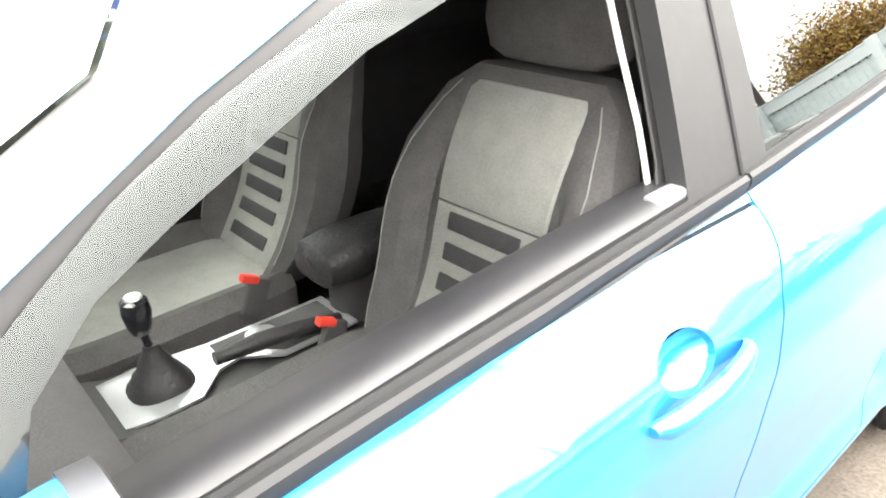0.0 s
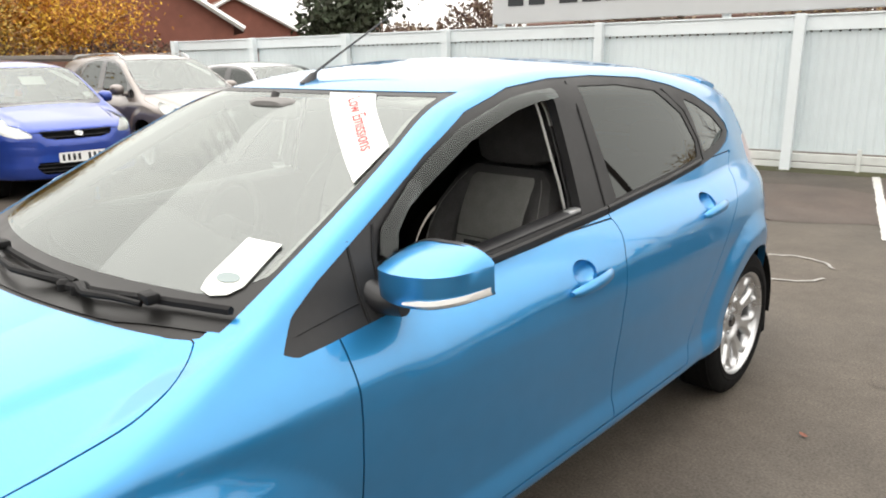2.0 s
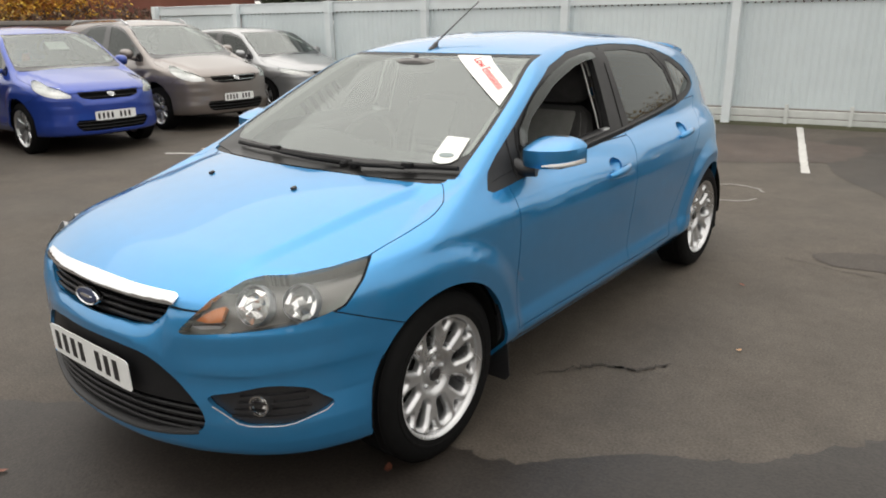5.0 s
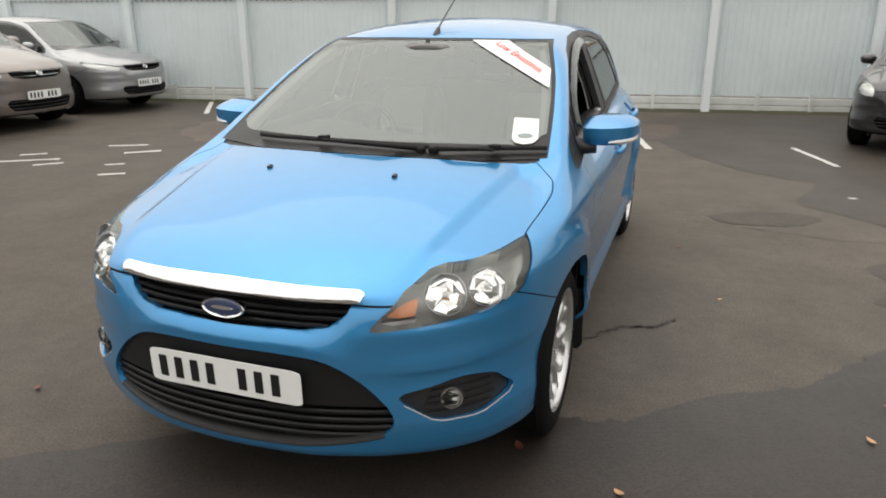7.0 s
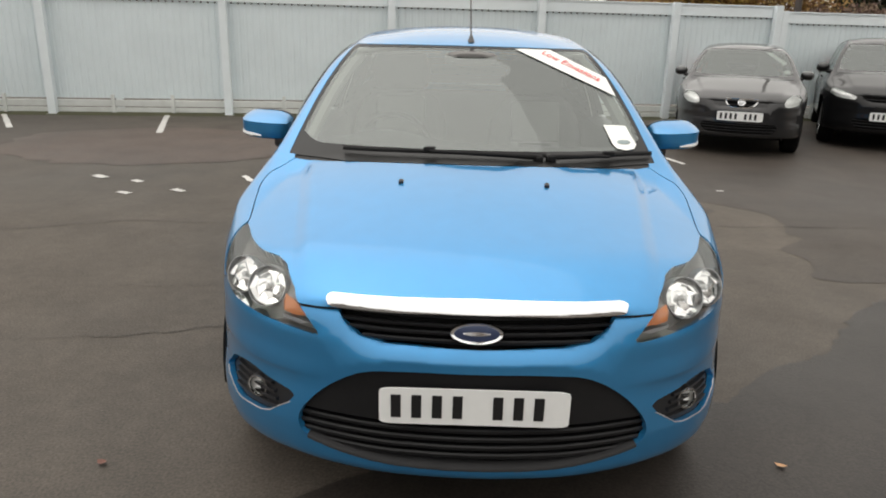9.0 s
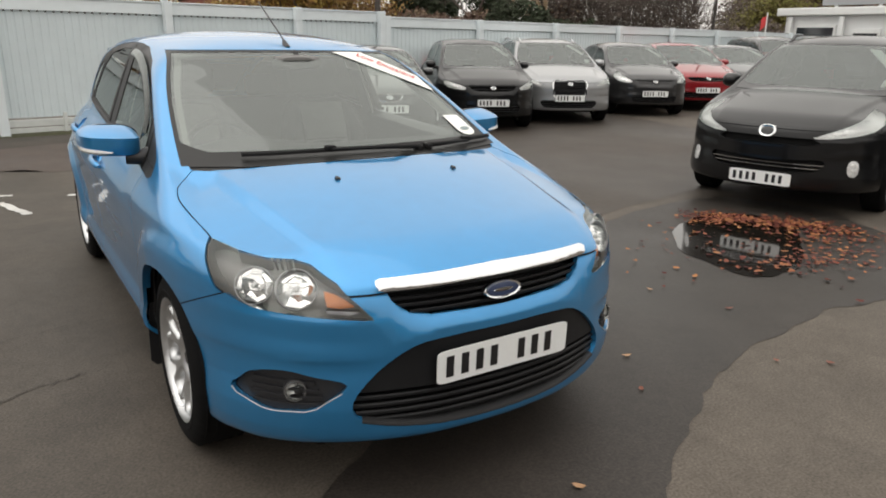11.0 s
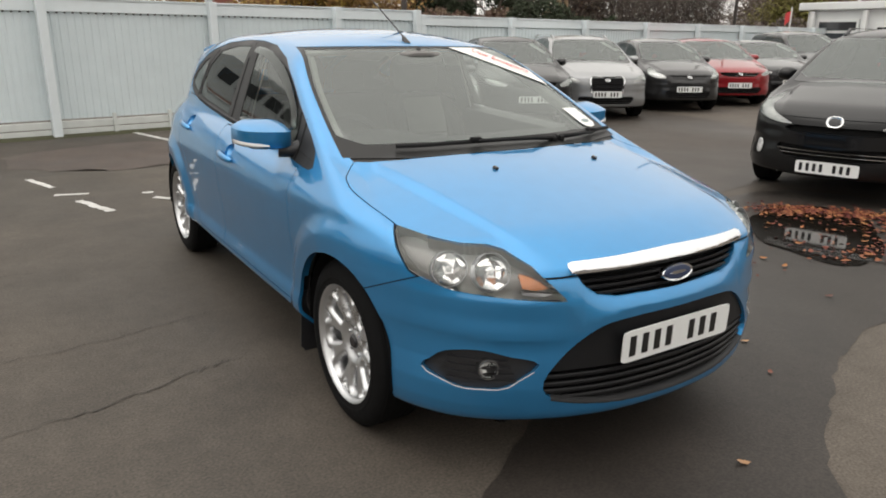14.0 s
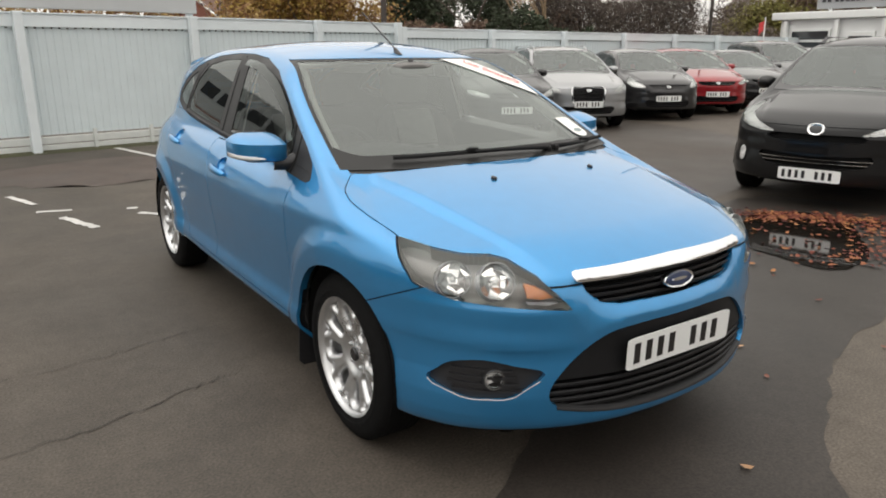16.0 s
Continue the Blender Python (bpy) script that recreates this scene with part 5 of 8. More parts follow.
    # cushion
    def cush_ring(k, n):
        t = k / n
        y = -0.45 + 0.52 * t
        lift = -0.015 * math.cos(t * math.pi) - 0.03 * t
        h = 0.13 if 0 < k < n else 0.07
        half = 0.25 if 0 < k < n else 0.235
        out = [(-half, y, -h + 0.02), (-half * 1.02, y, 0.02 + lift), (-half * 0.9, y, 0.055 + lift), (-half * 0.72, y, 0.04 + lift), (-half * 0.5, y, 0.012 + lift), (0, y, 0.016 + lift), (half * 0.5, y, 0.012 + lift), (half * 0.72, y, 0.04 + lift), (half * 0.9, y, 0.055 + lift), (half * 1.02, y, 0.02 + lift), (half, y, -h + 0.02)]
        return out, y, lift

    bm = bmesh.new()
    loft(bm, [cush_ring(k, 10)[0] for k in range(11)])
    cushion = part("seat_cushion", bm, CLOTH_DARK, root, "dark cloth cushion", smooth=True)
    bm = bmesh.new()
    rows = []
    for k in range(11):
        _, y, lift = cush_ring(k, 10)
        rows.append([(u * 0.155, y * 0.97, 0.022 + lift + 0.006 * (1 - u * u) * (0 < k < 10)) for u in (-1, -0.6, 0, 0.6, 1)] + [(0.14, y * 0.97, -0.02), (-0.14, y * 0.97, -0.02)])
    loft(bm, rows)
    part("cushion_panel", bm, CLOTH_LIGHT, cushion, "light cloth panel", smooth=True)
    bm = bmesh.new()
    box(bm, (0.44, 0.46, 0.22), (0, -0.18, -0.19), bevel=0.02)
    part("seat_base", bm, DASH, root)
    return root


seat((0.385, 1.245, 0.56))
seat((-0.37, 1.24, 0.57))

# rear bench
bm = bmesh.new()
rows = []
for x in np.linspace(-0.66, 0.66, 15):
    b = 0.02 * math.cos(x / 0.66 * math.pi * 3)
    rows.append([(x, 1.92, 0.36), (x, 1.90, 0.54 + b), (x, 2.15, 0.56 + b), (x, 2.36, 0.53), (x, 2.46, 0.80 - b), (x, 2.56, 1.02), (x, 2.66, 1.03), (x, 2.64, 0.36)])
loft(bm, rows)
bench = part("rear_bench", bm, CLOTH_DARK, car, "dark rear bench", smooth=True)
for x in (-0.4, 0.4):
    bm = bmesh.new()
    loft(bm, [[(x + a, 2.60 + b + 0.02 * t, 1.035 + 0.14 * t) for a, b in oval(0, 0, w, d, 20, 3)] for t, w, d in ((0, 0.1, 0.03), (0.15, 0.125, 0.045), (0.85, 0.12, 0.045), (1, 0.09, 0.03))])
    part("rear_head_restraint", bm, CLOTH_DARK, bench, smooth=True)

# dashboard, wheel, mirror
bm = bmesh.new()
rows = []
for x in np.linspace(-0.70, 0.70, 25):
    cowl = 0.055 * math.exp(-(((x + 0.37) / 0.2) ** 2))
    y0 = 0.30 + 0.26 * x * x
    rows.append([(x, y0, 0.60), (x, y0, 0.955), (x, y0 + 0.12, 0.972 + cowl * 0.6), (x, 0.62, 0.968 + cowl), (x, 0.70, 0.945 + cowl), (x, 0.745, 0.90), (x, 0.72, 0.80), (x, 0.76, 0.66), (x, 0.66, 0.52)])
loft(bm, rows)
dash = part("dashboard", bm, DASH, car, "dark grey dashboard", smooth=True)
m = Matrix.Translation((-0.37, 0.90, 0.88)) @ pose(0, 0, 0, 66, 0, 0)
bm = bmesh.new()
ring = [(0.185 * math.cos(a), 0.185 * math.sin(a), 0) for a in np.linspace(0, math.tau, 41)]
tube(bm, ring, 0.0155, 10, caps=False)
bmesh.ops.transform(bm, matrix=m, verts=bm.verts)
steer = part("steering_wheel", bm, LEATHER, car, "black steering wheel", smooth=True)
bm = bmesh.new()
loft(bm, [[(x, y - 0.01, z) for x, y in oval(0, 0, 0.085 * s, 0.07 * s, 24, 2.6)] for z, s in ((-0.05, 0.8), (0.0, 1.0), (0.02, 0.9), (0.026, 0.6))])
for a in (0, 180, 270):
    box(bm, (0.13, 0.035, 0.014), (0.12 * math.cos(radians(a)), 0.12 * math.sin(radians(a)) - 0.01, 0), pose(0, 0, 0, 0, 0, a), bevel=0.004)
bmesh.ops.transform(bm, matrix=m, verts=bm.verts)
part("wheel_boss", bm, DASH, steer, smooth=True)
bm = bmesh.new()
tube(bm, [m @ Vector((0, 0, -0.02)), m @ Vector((0, 0, -0.2))], 0.045, 12)
part("steering_column", bm, DASH, steer)
bm = bmesh.new()
loft(bm, [[(x, 0.88 + d, 1.322 + z) for x, z in oval(0, 0, 0.125 * s, 0.034 * s, 28, 3)] for d, s in ((-0.02, 0.7), (0.0, 1.0), (0.018, 1.0), (0.02, 0.95))])
mir = part("interior_mirror", bm, MIRROR_SHELL, car, "dark grey interior mirror", smooth=True)
bm = bmesh.new()
tube(bm, [(0, 0.88, 1.33), (0, 0.90, 1.37)], 0.012, 8)
part("mirror_stem", bm, DASH, mir)
for s in (-1, 1):
    bm = bmesh.new()
    rows = [[(s * 0.34 + x, 1.02 + y, 1.372 - 0.05 * (s * 0.34 + x) ** 2 + z) for x in np.linspace(-0.2, 0.2, 8)] for y, z in ((-0.05, -0.028), (0.08, 0.0), (0.08, 0.01), (-0.05, -0.016))]
    loft(bm, rows, caps=False)
    part("sun_visor", bm, HEADLINER, car, "pale sun visor", smooth=True)

# centre console with gear lever, hand brake and arm rest
bm = bmesh.new()
rows = []
for y, w, z in ((0.62, 0.15, 0.72), (0.72, 0.125, 0.665), (0.82, 0.115, 0.635), (1.0, 0.11, 0.625), (1.2, 0.105, 0.62), (1.42, 0.10, 0.615), (1.6, 0.10, 0.60)):
    rows.append([(-w, y, 0.3), (-w, y, z - 0.015), (-w * 0.92, y, z), (w * 0.92, y, z), (w, y, z - 0.015), (w, y, 0.3)])
loft(bm, rows)
console = part("centre_console", bm, DASH, car, "dark centre console", smooth=True)
console.location = (0, 0.04, -0.085)
bm = bmesh.new()
slab(bm, [(x, y, 0.636) for x, y in ((-0.085, 0.80), (-0.095, 0.90), (-0.075, 1.02), (-0.075, 1.30), (0.075, 1.30), (0.075, 1.12), (0.02, 1.05), (0.03, 1.0), (0.09, 0.94), (0.095, 0.86), (0.085, 0.80))], 0.006)
trim = part("console_trim", bm, SILVER_PLASTIC, console, "silver console trim")
bm = bmesh.new()
slab(bm, [(x, y, 0.6395) for x, y in ((-0.062, 1.02), (-0.062, 1.28), (0.062, 1.28), (0.062, 1.13), (0.0, 1.07), (-0.02, 1.02))], 0.004)
part("console_inlay", bm, DASH, trim, "dark console inlay")
bm = bmesh.new()
loft(bm, [[(x, 0.895 + y, z) for x, y in oval(0, 0, r * 0.9, r, 20, 2.6)] for z, r in ((0.64, 0.062), (0.650, 0.060), (0.662, 0.050), (0.672, 0.046), (0.684, 0.035), (0.70, 0.030), (0.72, 0.018), (0.735, 0.014))])
lever = part("gear_lever", bm, LEATHER, console, "black gear lever with a leather boot", smooth=True)
bm = bmesh.new()
tube(bm, [(0, 0.893, 0.73), (0.002, 0.885, 0.775)], 0.008, 10)
loft(bm, [[(0.002 + x, 0.885 + y, z) for x, y in oval(0, 0, r, r, 18)] for z, r in ((0.765, 0.016), (0.78, 0.022), (0.81, 0.027), (0.832, 0.024), (0.84, 0.012))])
part("gear_knob", bm, GLOSS_BLACK, lever, "glossy gear knob", smooth=True)
bm = bmesh.new()
loft(bm, [[(0.002 + x, 0.885 + y, z) for x, y in oval(0, 0, r, r, 18)] for z, r in ((0.838, 0.017), (0.8425, 0.014), (0.843, 0.004))])
part("knob_top", bm, SILVER_PLASTIC, lever, smooth=True)
bm = bmesh.new()
tube(bm, [(0.045, 1.27, 0.645), (0.045, 1.18, 0.665), (0.045, 1.08, 0.675), (0.045, 0.99, 0.678)], [0.016, 0.017, 0.019, 0.014], 12)
part("hand_brake", bm, LEATHER, console, "black hand brake lever", smooth=True)
bm = bmesh.new()
spin(bm, [(0.640, 0.03), (0.650, 0.034), (0.652, 0.028), (0.648, 0.002)], 20, "Z")
bmesh.ops.translate(bm, vec=(-0.025, 1.12, -0.004), verts=bm.verts)
part("rotary_knob", bm, SILVER_PLASTIC, console, smooth=True)
bm = bmesh.new()
rows = []
for t, w, h in ((0, 0.05, 0.02), (0.06, 0.072, 0.036), (0.3, 0.08, 0.042), (0.7, 0.08, 0.042), (0.94, 0.074, 0.038), (1, 0.05, 0.022)):
    rows.append([(x, 1.235 + 0.27 * t, 0.768 + z + 0.010 * t) for x, z in oval(0, 0, w, h * 1.25, 24, 2.8)])
loft(bm, rows)
rest = part("arm_rest", bm, LEATHER, console, "dark padded arm rest", smooth=True)
bm = bmesh.new()
loft(bm, [[(x, y, z) for x, y in oval(0, 1.39, w, 0.10, 20, 3)] for z, w in ((0.60, 0.06), (0.70, 0.05), (0.76, 0.055))])
part("arm_rest_post", bm, DASH, rest, smooth=True)
for x, y, z in ((0.125, 1.24, 0.635), (-0.115, 1.20, 0.655)):
    bm = bmesh.new()
    box(bm, (0.02, 0.05, 0.09), (x, y, z - 0.06), pose(0, 0, 0, -25), bevel=0.004)
    buckle = part("belt_buckle", bm, DASH, car, "belt buckle", smooth=True)
    bm = bmesh.new()
    box(bm, (0.022, 0.042, 0.018), (x, y - 0.006, z - 0.012), pose(0, 0, 0, -25), bevel=0.004)
    part("buckle_button", bm, BUCKLE_RED, buckle, "red release button", smooth=True)

# pale linings of the windscreen pillars
for s in (1, -1):
    bm = bmesh.new()
    rows = []
    for z in np.linspace(1.01, 1.36, 10):
        x = float(SCREEN_EDGE(np.array(z)))
        p, n = on_body(s * (x - 0.028), float(z))
        q, m = on_body(s * (x - 0.052), float(z))
        rows.append([p - n * 0.012, q - m * 0.025, q - m * 0.055, p - n * 0.070])
    loft(bm, rows)
    part("pillar_lining", bm, HEADLINER, car, "pale windscreen pillar lining", smooth=True)

# sills inside the windows; a bright upright line by each pillar, put in as a pale strip
for s in (1, -1):
    bm = bmesh.new()
    rows = []
    for y in np.linspace(0.60, 1.46, 12):
        z = float(np.interp(y, (0.6, 1.15, 1.46), (0.962, 0.992, 1.008)))
        p, n = on_body(s, z, y)
        rows.append([(p.x - s * a, y, z + b) for a, b in ((0.006, 0.004), (0.018, 0.010), (0.05, 0.008), (0.095, -0.01), (0.12, -0.06), (0.11, -0.2), (0.03, -0.2), (0.006, -0.02))])
    loft(bm, rows)
    part("door_card", bm, TRIM, car, "black door top", smooth=True)
    bm = bmesh.new()
    box(bm, (0.030, 0.10, 0.016), (s * 0.742, 1.425, 1.012), pose(0, 0, 0, 2), bevel=0.006)
    part("window_guide_cap", bm, SILVER_PLASTIC, car, "pale grey cap of the window guide", smooth=True)
    bm = bmesh.new()
    rows = [[(s * (x + a), 1.435 + 0.02 * (1.3 - z) + b, z) for a, b in ((-0.002, -0.005), (0.002, -0.005), (0.002, 0.005), (-0.002, 0.005))] for x, z in ((0.70, 0.98), (0.672, 1.08), (0.635, 1.18), (0.60, 1.28), (0.58, 1.33))]
    loft(bm, rows)
    part("seat_belt", bm, HEADLINER, car, "pale upright strip ahead of the pillar")


# ---- parked cars ----
def silver_wheel(n, a, b, c, d, fine=False):
    return Wheel(n, drop_hole(a, 0.2, b, c), drop_hole(d, 0.206, 0.003, 0.02), fine)


FIVE_SPOKE = silver_wheel(5, 0.075, 0.016, 0.052, 0.198)
TEN_SPOKE = silver_wheel(10, 0.07, 0.008, 0.024, 0.195)
SEVEN_SPOKE = silver_wheel(7, 0.07, 0.014, 0.038, 0.195)
ESTATE = Shape(
    roof=curve((0.6, 1.33), (1.0, 1.403), (1.3, 1.444), (1.65, 1.464), (2.2, 1.466), (2.8, 1.445), (3.2, 1.41), (3.4, 1.39)),
    hatch=curve((0.8, 3.43), (1.0, 3.42), (1.2, 3.36), (1.34, 3.30), (1.45, 3.2)),
    gwide=curve((0, 0.785), (0.6, 0.783), (1.5, 0.774), (2.2, 0.775), (2.8, 0.76), (3.2, 0.74), (3.5, 0.70)))
SALOON = Shape(
    roof=curve((0.6, 1.33), (1.0, 1.403), (1.3, 1.440), (1.65, 1.452), (2.1, 1.430), (2.5, 1.36), (2.9, 1.22), (3.2, 1.1)),
    hatch=curve((0.8, 3.45), (1.0, 3.38), (1.2, 3.25), (1.34, 3.1), (1.45, 2.9)))
SWEPT_LAMP = outline(((-0.13, 0.672), (-0.05, 0.735), (0.06, 0.785), (0.20, 0.815), (0.345, 0.865), (0.44, 0.885), (0.43, 0.840), (0.36, 0.765), (0.24, 0.705), (0.08, 0.672)))
ROUND_LAMP = outline(((-0.02, 0.66), (-0.03, 0.71), (0.03, 0.765), (0.15, 0.80), (0.30, 0.815), (0.36, 0.785), (0.33, 0.72), (0.22, 0.675), (0.08, 0.655)))
LONG_LAMP = outline(((-0.27, 0.655), (-0.12, 0.712), (0.06, 0.772), (0.22, 0.822), (0.36, 0.872), (0.43, 0.886), (0.435, 0.835), (0.36, 0.765), (0.24, 0.715), (0.08, 0.684), (-0.1, 0.662)))
LOW_LAMP = outline(((-0.10, 0.66), (-0.12, 0.70), (0.0, 0.745), (0.16, 0.775), (0.33, 0.795), (0.41, 0.785), (0.36, 0.725), (0.22, 0.685), (0.05, 0.665)))
TALL_LAMP = outline(((-0.02, 0.645), (0.0, 0.72), (0.10, 0.80), (0.25, 0.845), (0.40, 0.87), (0.415, 0.82), (0.34, 0.72), (0.20, 0.66), (0.08, 0.640)))
WIDE_MOUTH = outline(((-0.30, 0.60), (0.30, 0.60), (0.52, 0.42), (0.48, 0.32), (0.2, 0.28), (-0.2, 0.28), (-0.48, 0.32), (-0.52, 0.42)))
LOW_MOUTH = outline(((-0.46, 0.42), (0.46, 0.42), (0.50, 0.37), (0.42, 0.29), (-0.42, 0.29), (-0.50, 0.37)))
SMALL_EDGE = ((-0.19, 0.738), (0, 0.744), (0.19, 0.738), (0.17, 0.672), (0.10, 0.635), (-0.10, 0.635), (-0.17, 0.672))
SMALL_GRILLE = outline(SMALL_EDGE)
WIDE_GRILLE = outline(((-0.42, 0.735), (0.42, 0.735), (0.38, 0.67), (0.25, 0.645), (-0.25, 0.645), (-0.38, 0.67)))
TALL_EDGE = ((-0.27, 0.74), (0, 0.745), (0.27, 0.74), (0.28, 0.60), (0.22, 0.46), (-0.22, 0.46), (-0.28, 0.60))
TALL_GRILLE = outline(TALL_EDGE)
PARKED_GLASS = glass("parked_glass", (0.16, 0.17, 0.17), 1.5)
PARKED_SCREEN = glass("parked_windscreen", (0.60, 0.65, 0.63), 2.1)
PARKED_LENS = material("parked_lamp", (0.80, 0.80, 0.79), 0.14, 0.45, coat=1.0, grain=0.45, scale=42, bump=0.9)


def parked_car(name, label, paint, at, heading, size, shape=hero, lamp=LOW_LAMP, grille=WIDE_GRILLE, mouth=LOW_MOUTH, wheel=FIVE_SPOKE, ys=None, step=0.032, rails=False, chrome=False, badge=CHROME, rear_dark=True, trim=PAPER, slats=3, strip=None, fog_at=None, plate_z=0.46, slat_mat=TRIM, papers=2, ring=None, badge_size=1.0):
    """A parked car of a length, width and height, with its front axle over a place, its nose to a heading in degrees (0 is -y)."""
    long_, wide, high, wb = size
    root = thing(name, label, "car", "parked cars")
    over = (long_ - wb) * 0.52
    ya, yb = ys or ((-0.83, 0.0, 2.64, 3.41), (-over, 0.0, wb, long_ - over))
    za, zb = (0, 0.318, 0.72, 0.98, 1.464), (0, 0.318, 0.72 + (high - 1.464) * 0.35, 0.98 + (high - 1.464) * 0.5, high)
    sx = wide / 1.80

    def fit(p):
        p = np.asarray(p, float)
        q = p.copy()
        q[..., 0] = p[..., 0] * sx
        q[..., 1] = np.interp(p[..., 1], ya, yb)
        q[..., 2] = np.interp(p[..., 2], za, zb)
        return q

    s = Shell(shape.body, (-0.95, -0.9, 0.14), (0.95, 3.55, 1.5), step)
    lamp_f = lambda x, y, z: np.maximum(lamp(turned(x, y), z), y + 0.02)  # noqa: E731
    cut_body(s, lamp_f, None, grille, strip, mouth)
    where_shape = shape

    def put(pname, key, mat, where=None, lab="", push=0.0, depth=0.014, parent=root):
        ob = panel(pname, s.piece(key, where), mat, parent, lab, push, depth)
        return ob

    put("bonnet", "hood", paint)
    put("front_bumper", "bumper", paint)
    put("roof", "roof", paint, depth=0.03)
    put("cowl", "cowl", TRIM, push=-0.006)
    put("windscreen_frame", "screen", GLOSS_BLACK, push=-0.002)
    put("windscreen", "screen_glass", PARKED_SCREEN, push=-0.003, depth=0.004)
    put("rear_window", "backlight", DARK_GLASS, push=-0.002)
    put("underside", "underside", LINER)
    put("rear_bumper", "rear_bumper", paint)
    put("tailgate", "tailgate", paint)
    put("shut_gap", "gap", GAP, push=-0.006, depth=0.004)
    if strip:
        put("chrome_strip", "strip", CHROME, push=0.006)
    if grille:
        gr = put("upper_grille", "grille", LINER, push=-0.03, depth=0.004)
        bars_across("grille_slat", grille, [z for z in np.linspace(0.50, 0.725, 10) if z > 0.66 or grille is TALL_GRILLE][:: 1 if grille is TALL_GRILLE else 2], -0.004, 0.02, 0.006, CHROME if chrome else TRIM, gr)
    if ring:
        loop = []
        for x, z in rounded(ring, 5):
            p, n = on_body(float(x), float(z), shape=shape)
            loop.append([p + n * 0.006 + Vector((a, 0, b)) for a, b in ((-0.010, 0), (0, -0.010), (0.010, 0), (0, 0.010))])
        bm = bmesh.new()
        loft(bm, loop + loop[:1], caps=False)
        part("grille_ring", bm, CHROME, gr, "chrome grille surround", smooth=True)
    if mouth:
        mo = put("lower_intake", "intake", LINER, push=-0.03, depth=0.004)
        bars_across("intake_slat", mouth, np.linspace(0.32, 0.40, slats) if slat_mat is TRIM else (0.425, 0.455), -0.004, 0.02, 0.0045, slat_mat, mo)
    for half, sd in ((LEFT, 1), (RIGHT, -1)):
        put("front_wing", "fender", paint, half, depth=0.03)
        put("sill", "sill", paint, half)
        put("rear_wing", "body", paint, lambda x, y, z: (x * sd > 0) & (y > 1.9), depth=0.03)
        for bit in islands(s.piece("body", lambda x, y, z: (x * sd > 0) & (y <= 1.9))):
            panel("cowl_corner", bit, paint, root)
        put("front_door", "front_door", paint, half)
        put("rear_door", "rear_door", paint, half)
        put("window_frame", "opening", GLOSS_BLACK, half, push=-0.003)
        put("front_door_glass", "front_pane", PARKED_GLASS, half, push=-0.006, depth=0.004)
        put("rear_door_glass", "rear_pane", DARK_GLASS, half, push=-0.006, depth=0.004)
        put("quarter_glass", "quarter_pane", DARK_GLASS, half, push=-0.006, depth=0.004)
        put("tail_lamp", "tail_lamp", RED_LENS, half)
        unit = put("headlamp", "lamp", PARKED_LENS, half, "bright headlamp", push=-0.02, depth=0.004)
        put("lens", "lamp", LENS, half, parent=unit, push=0.0, depth=0.02)
        # door mirror
        c = Vector((sd * 0.90, 0.60, 1.02))
        bm = bmesh.new()
        loft(bm, [[c + Vector((x, d, z)) for x, z in oval(0, 0, 0.095 * k, 0.068 * k, 16, 2.6)] for d, k in ((-0.075, 0.35), (-0.05, 0.75), (0.0, 0.98), (0.04, 1.0), (0.045, 0.9))])
        tube(bm, [c + Vector((-sd * 0.14, -0.01, -0.055)), c + Vector((-sd * 0.05, 0.0, -0.05))], 0.03, 8)
        part("door_mirror", bm, paint if trim is PAPER else TRIM, root, smooth=True)
        for y, z in ((1.255, 0.862), (2.245, 0.885)):
            p, n = on_body(sd, z, y, where_shape)
            bm = bmesh.new()
            box(bm, (0.19, 0.028, 0.024), (0, 0, 0.012), bevel=0.009)
            bmesh.ops.transform(bm, matrix=frame_at(p, n), verts=bm.verts)
            part("door_handle", bm, paint, root, smooth=True)
        if fog_at:
            p, n = on_body(sd * fog_at[0], fog_at[1], shape=where_shape)
            bm = bmesh.new()
            loft(bm, [[(x, y, z) for x, y in oval(0, 0, fog_at[2] * k, fog_at[3] * k, 20, 2.4)] for z, k in ((-0.02, 1.0), (0.004, 1.0), (0.006, 0.8))])
            bmesh.ops.transform(bm, matrix=frame_at(p, n), verts=bm.verts)
            part("fog_lamp", bm, PARKED_LENS, root, "bright fog lamp", smooth=True)
        for yw in (0, 2.64):
            bm = bmesh.new()
            rows = [[(sd * x, yw + math.cos(radians(a)) * 0.352, 0.325 + math.sin(radians(a)) * 0.352) for x in (0.84, 0.5)] for a in np.linspace(-6, 186, 16)]
            loft(bm, rows, caps=False, wrap=False)
            part("arch_liner", bm, LINER, root)
        if rails:
            bm = bmesh.new()
            rows = []
            for y in np.linspace(1.15, 3.0, 12):
                p, n = on_body(sd * 0.52, y=y, shape=where_shape)
                up = 0.045 * min(1, (y - 1.15) / 0.12, (3.0 - y) / 0.12)
                rows.append([p + Vector((a, 0, up + b)) for a, b in ((-0.014, -0.012), (0.014, -0.012), (0.012, 0.014), (-0.012, 0.014))])
            loft(bm, rows)
            part("roof_rail", bm, TRIM if rails == "black" else SILVER_PLASTIC, root, "roof rail", smooth=True)
    # cabin: dashboard and seats
    bm = bmesh.new()
    rows = []
    for x in np.linspace(-0.68, 0.68, 9):
        y0 = 0.30 + 0.26 * x * x
        rows.append([(x, y0, 0.5), (x, y0, 0.955), (x, 0.62, 0.965), (x, 0.74, 0.90), (x, 0.72, 0.5)])
    loft(bm, rows)
    part("dashboard", bm, DASH, root)
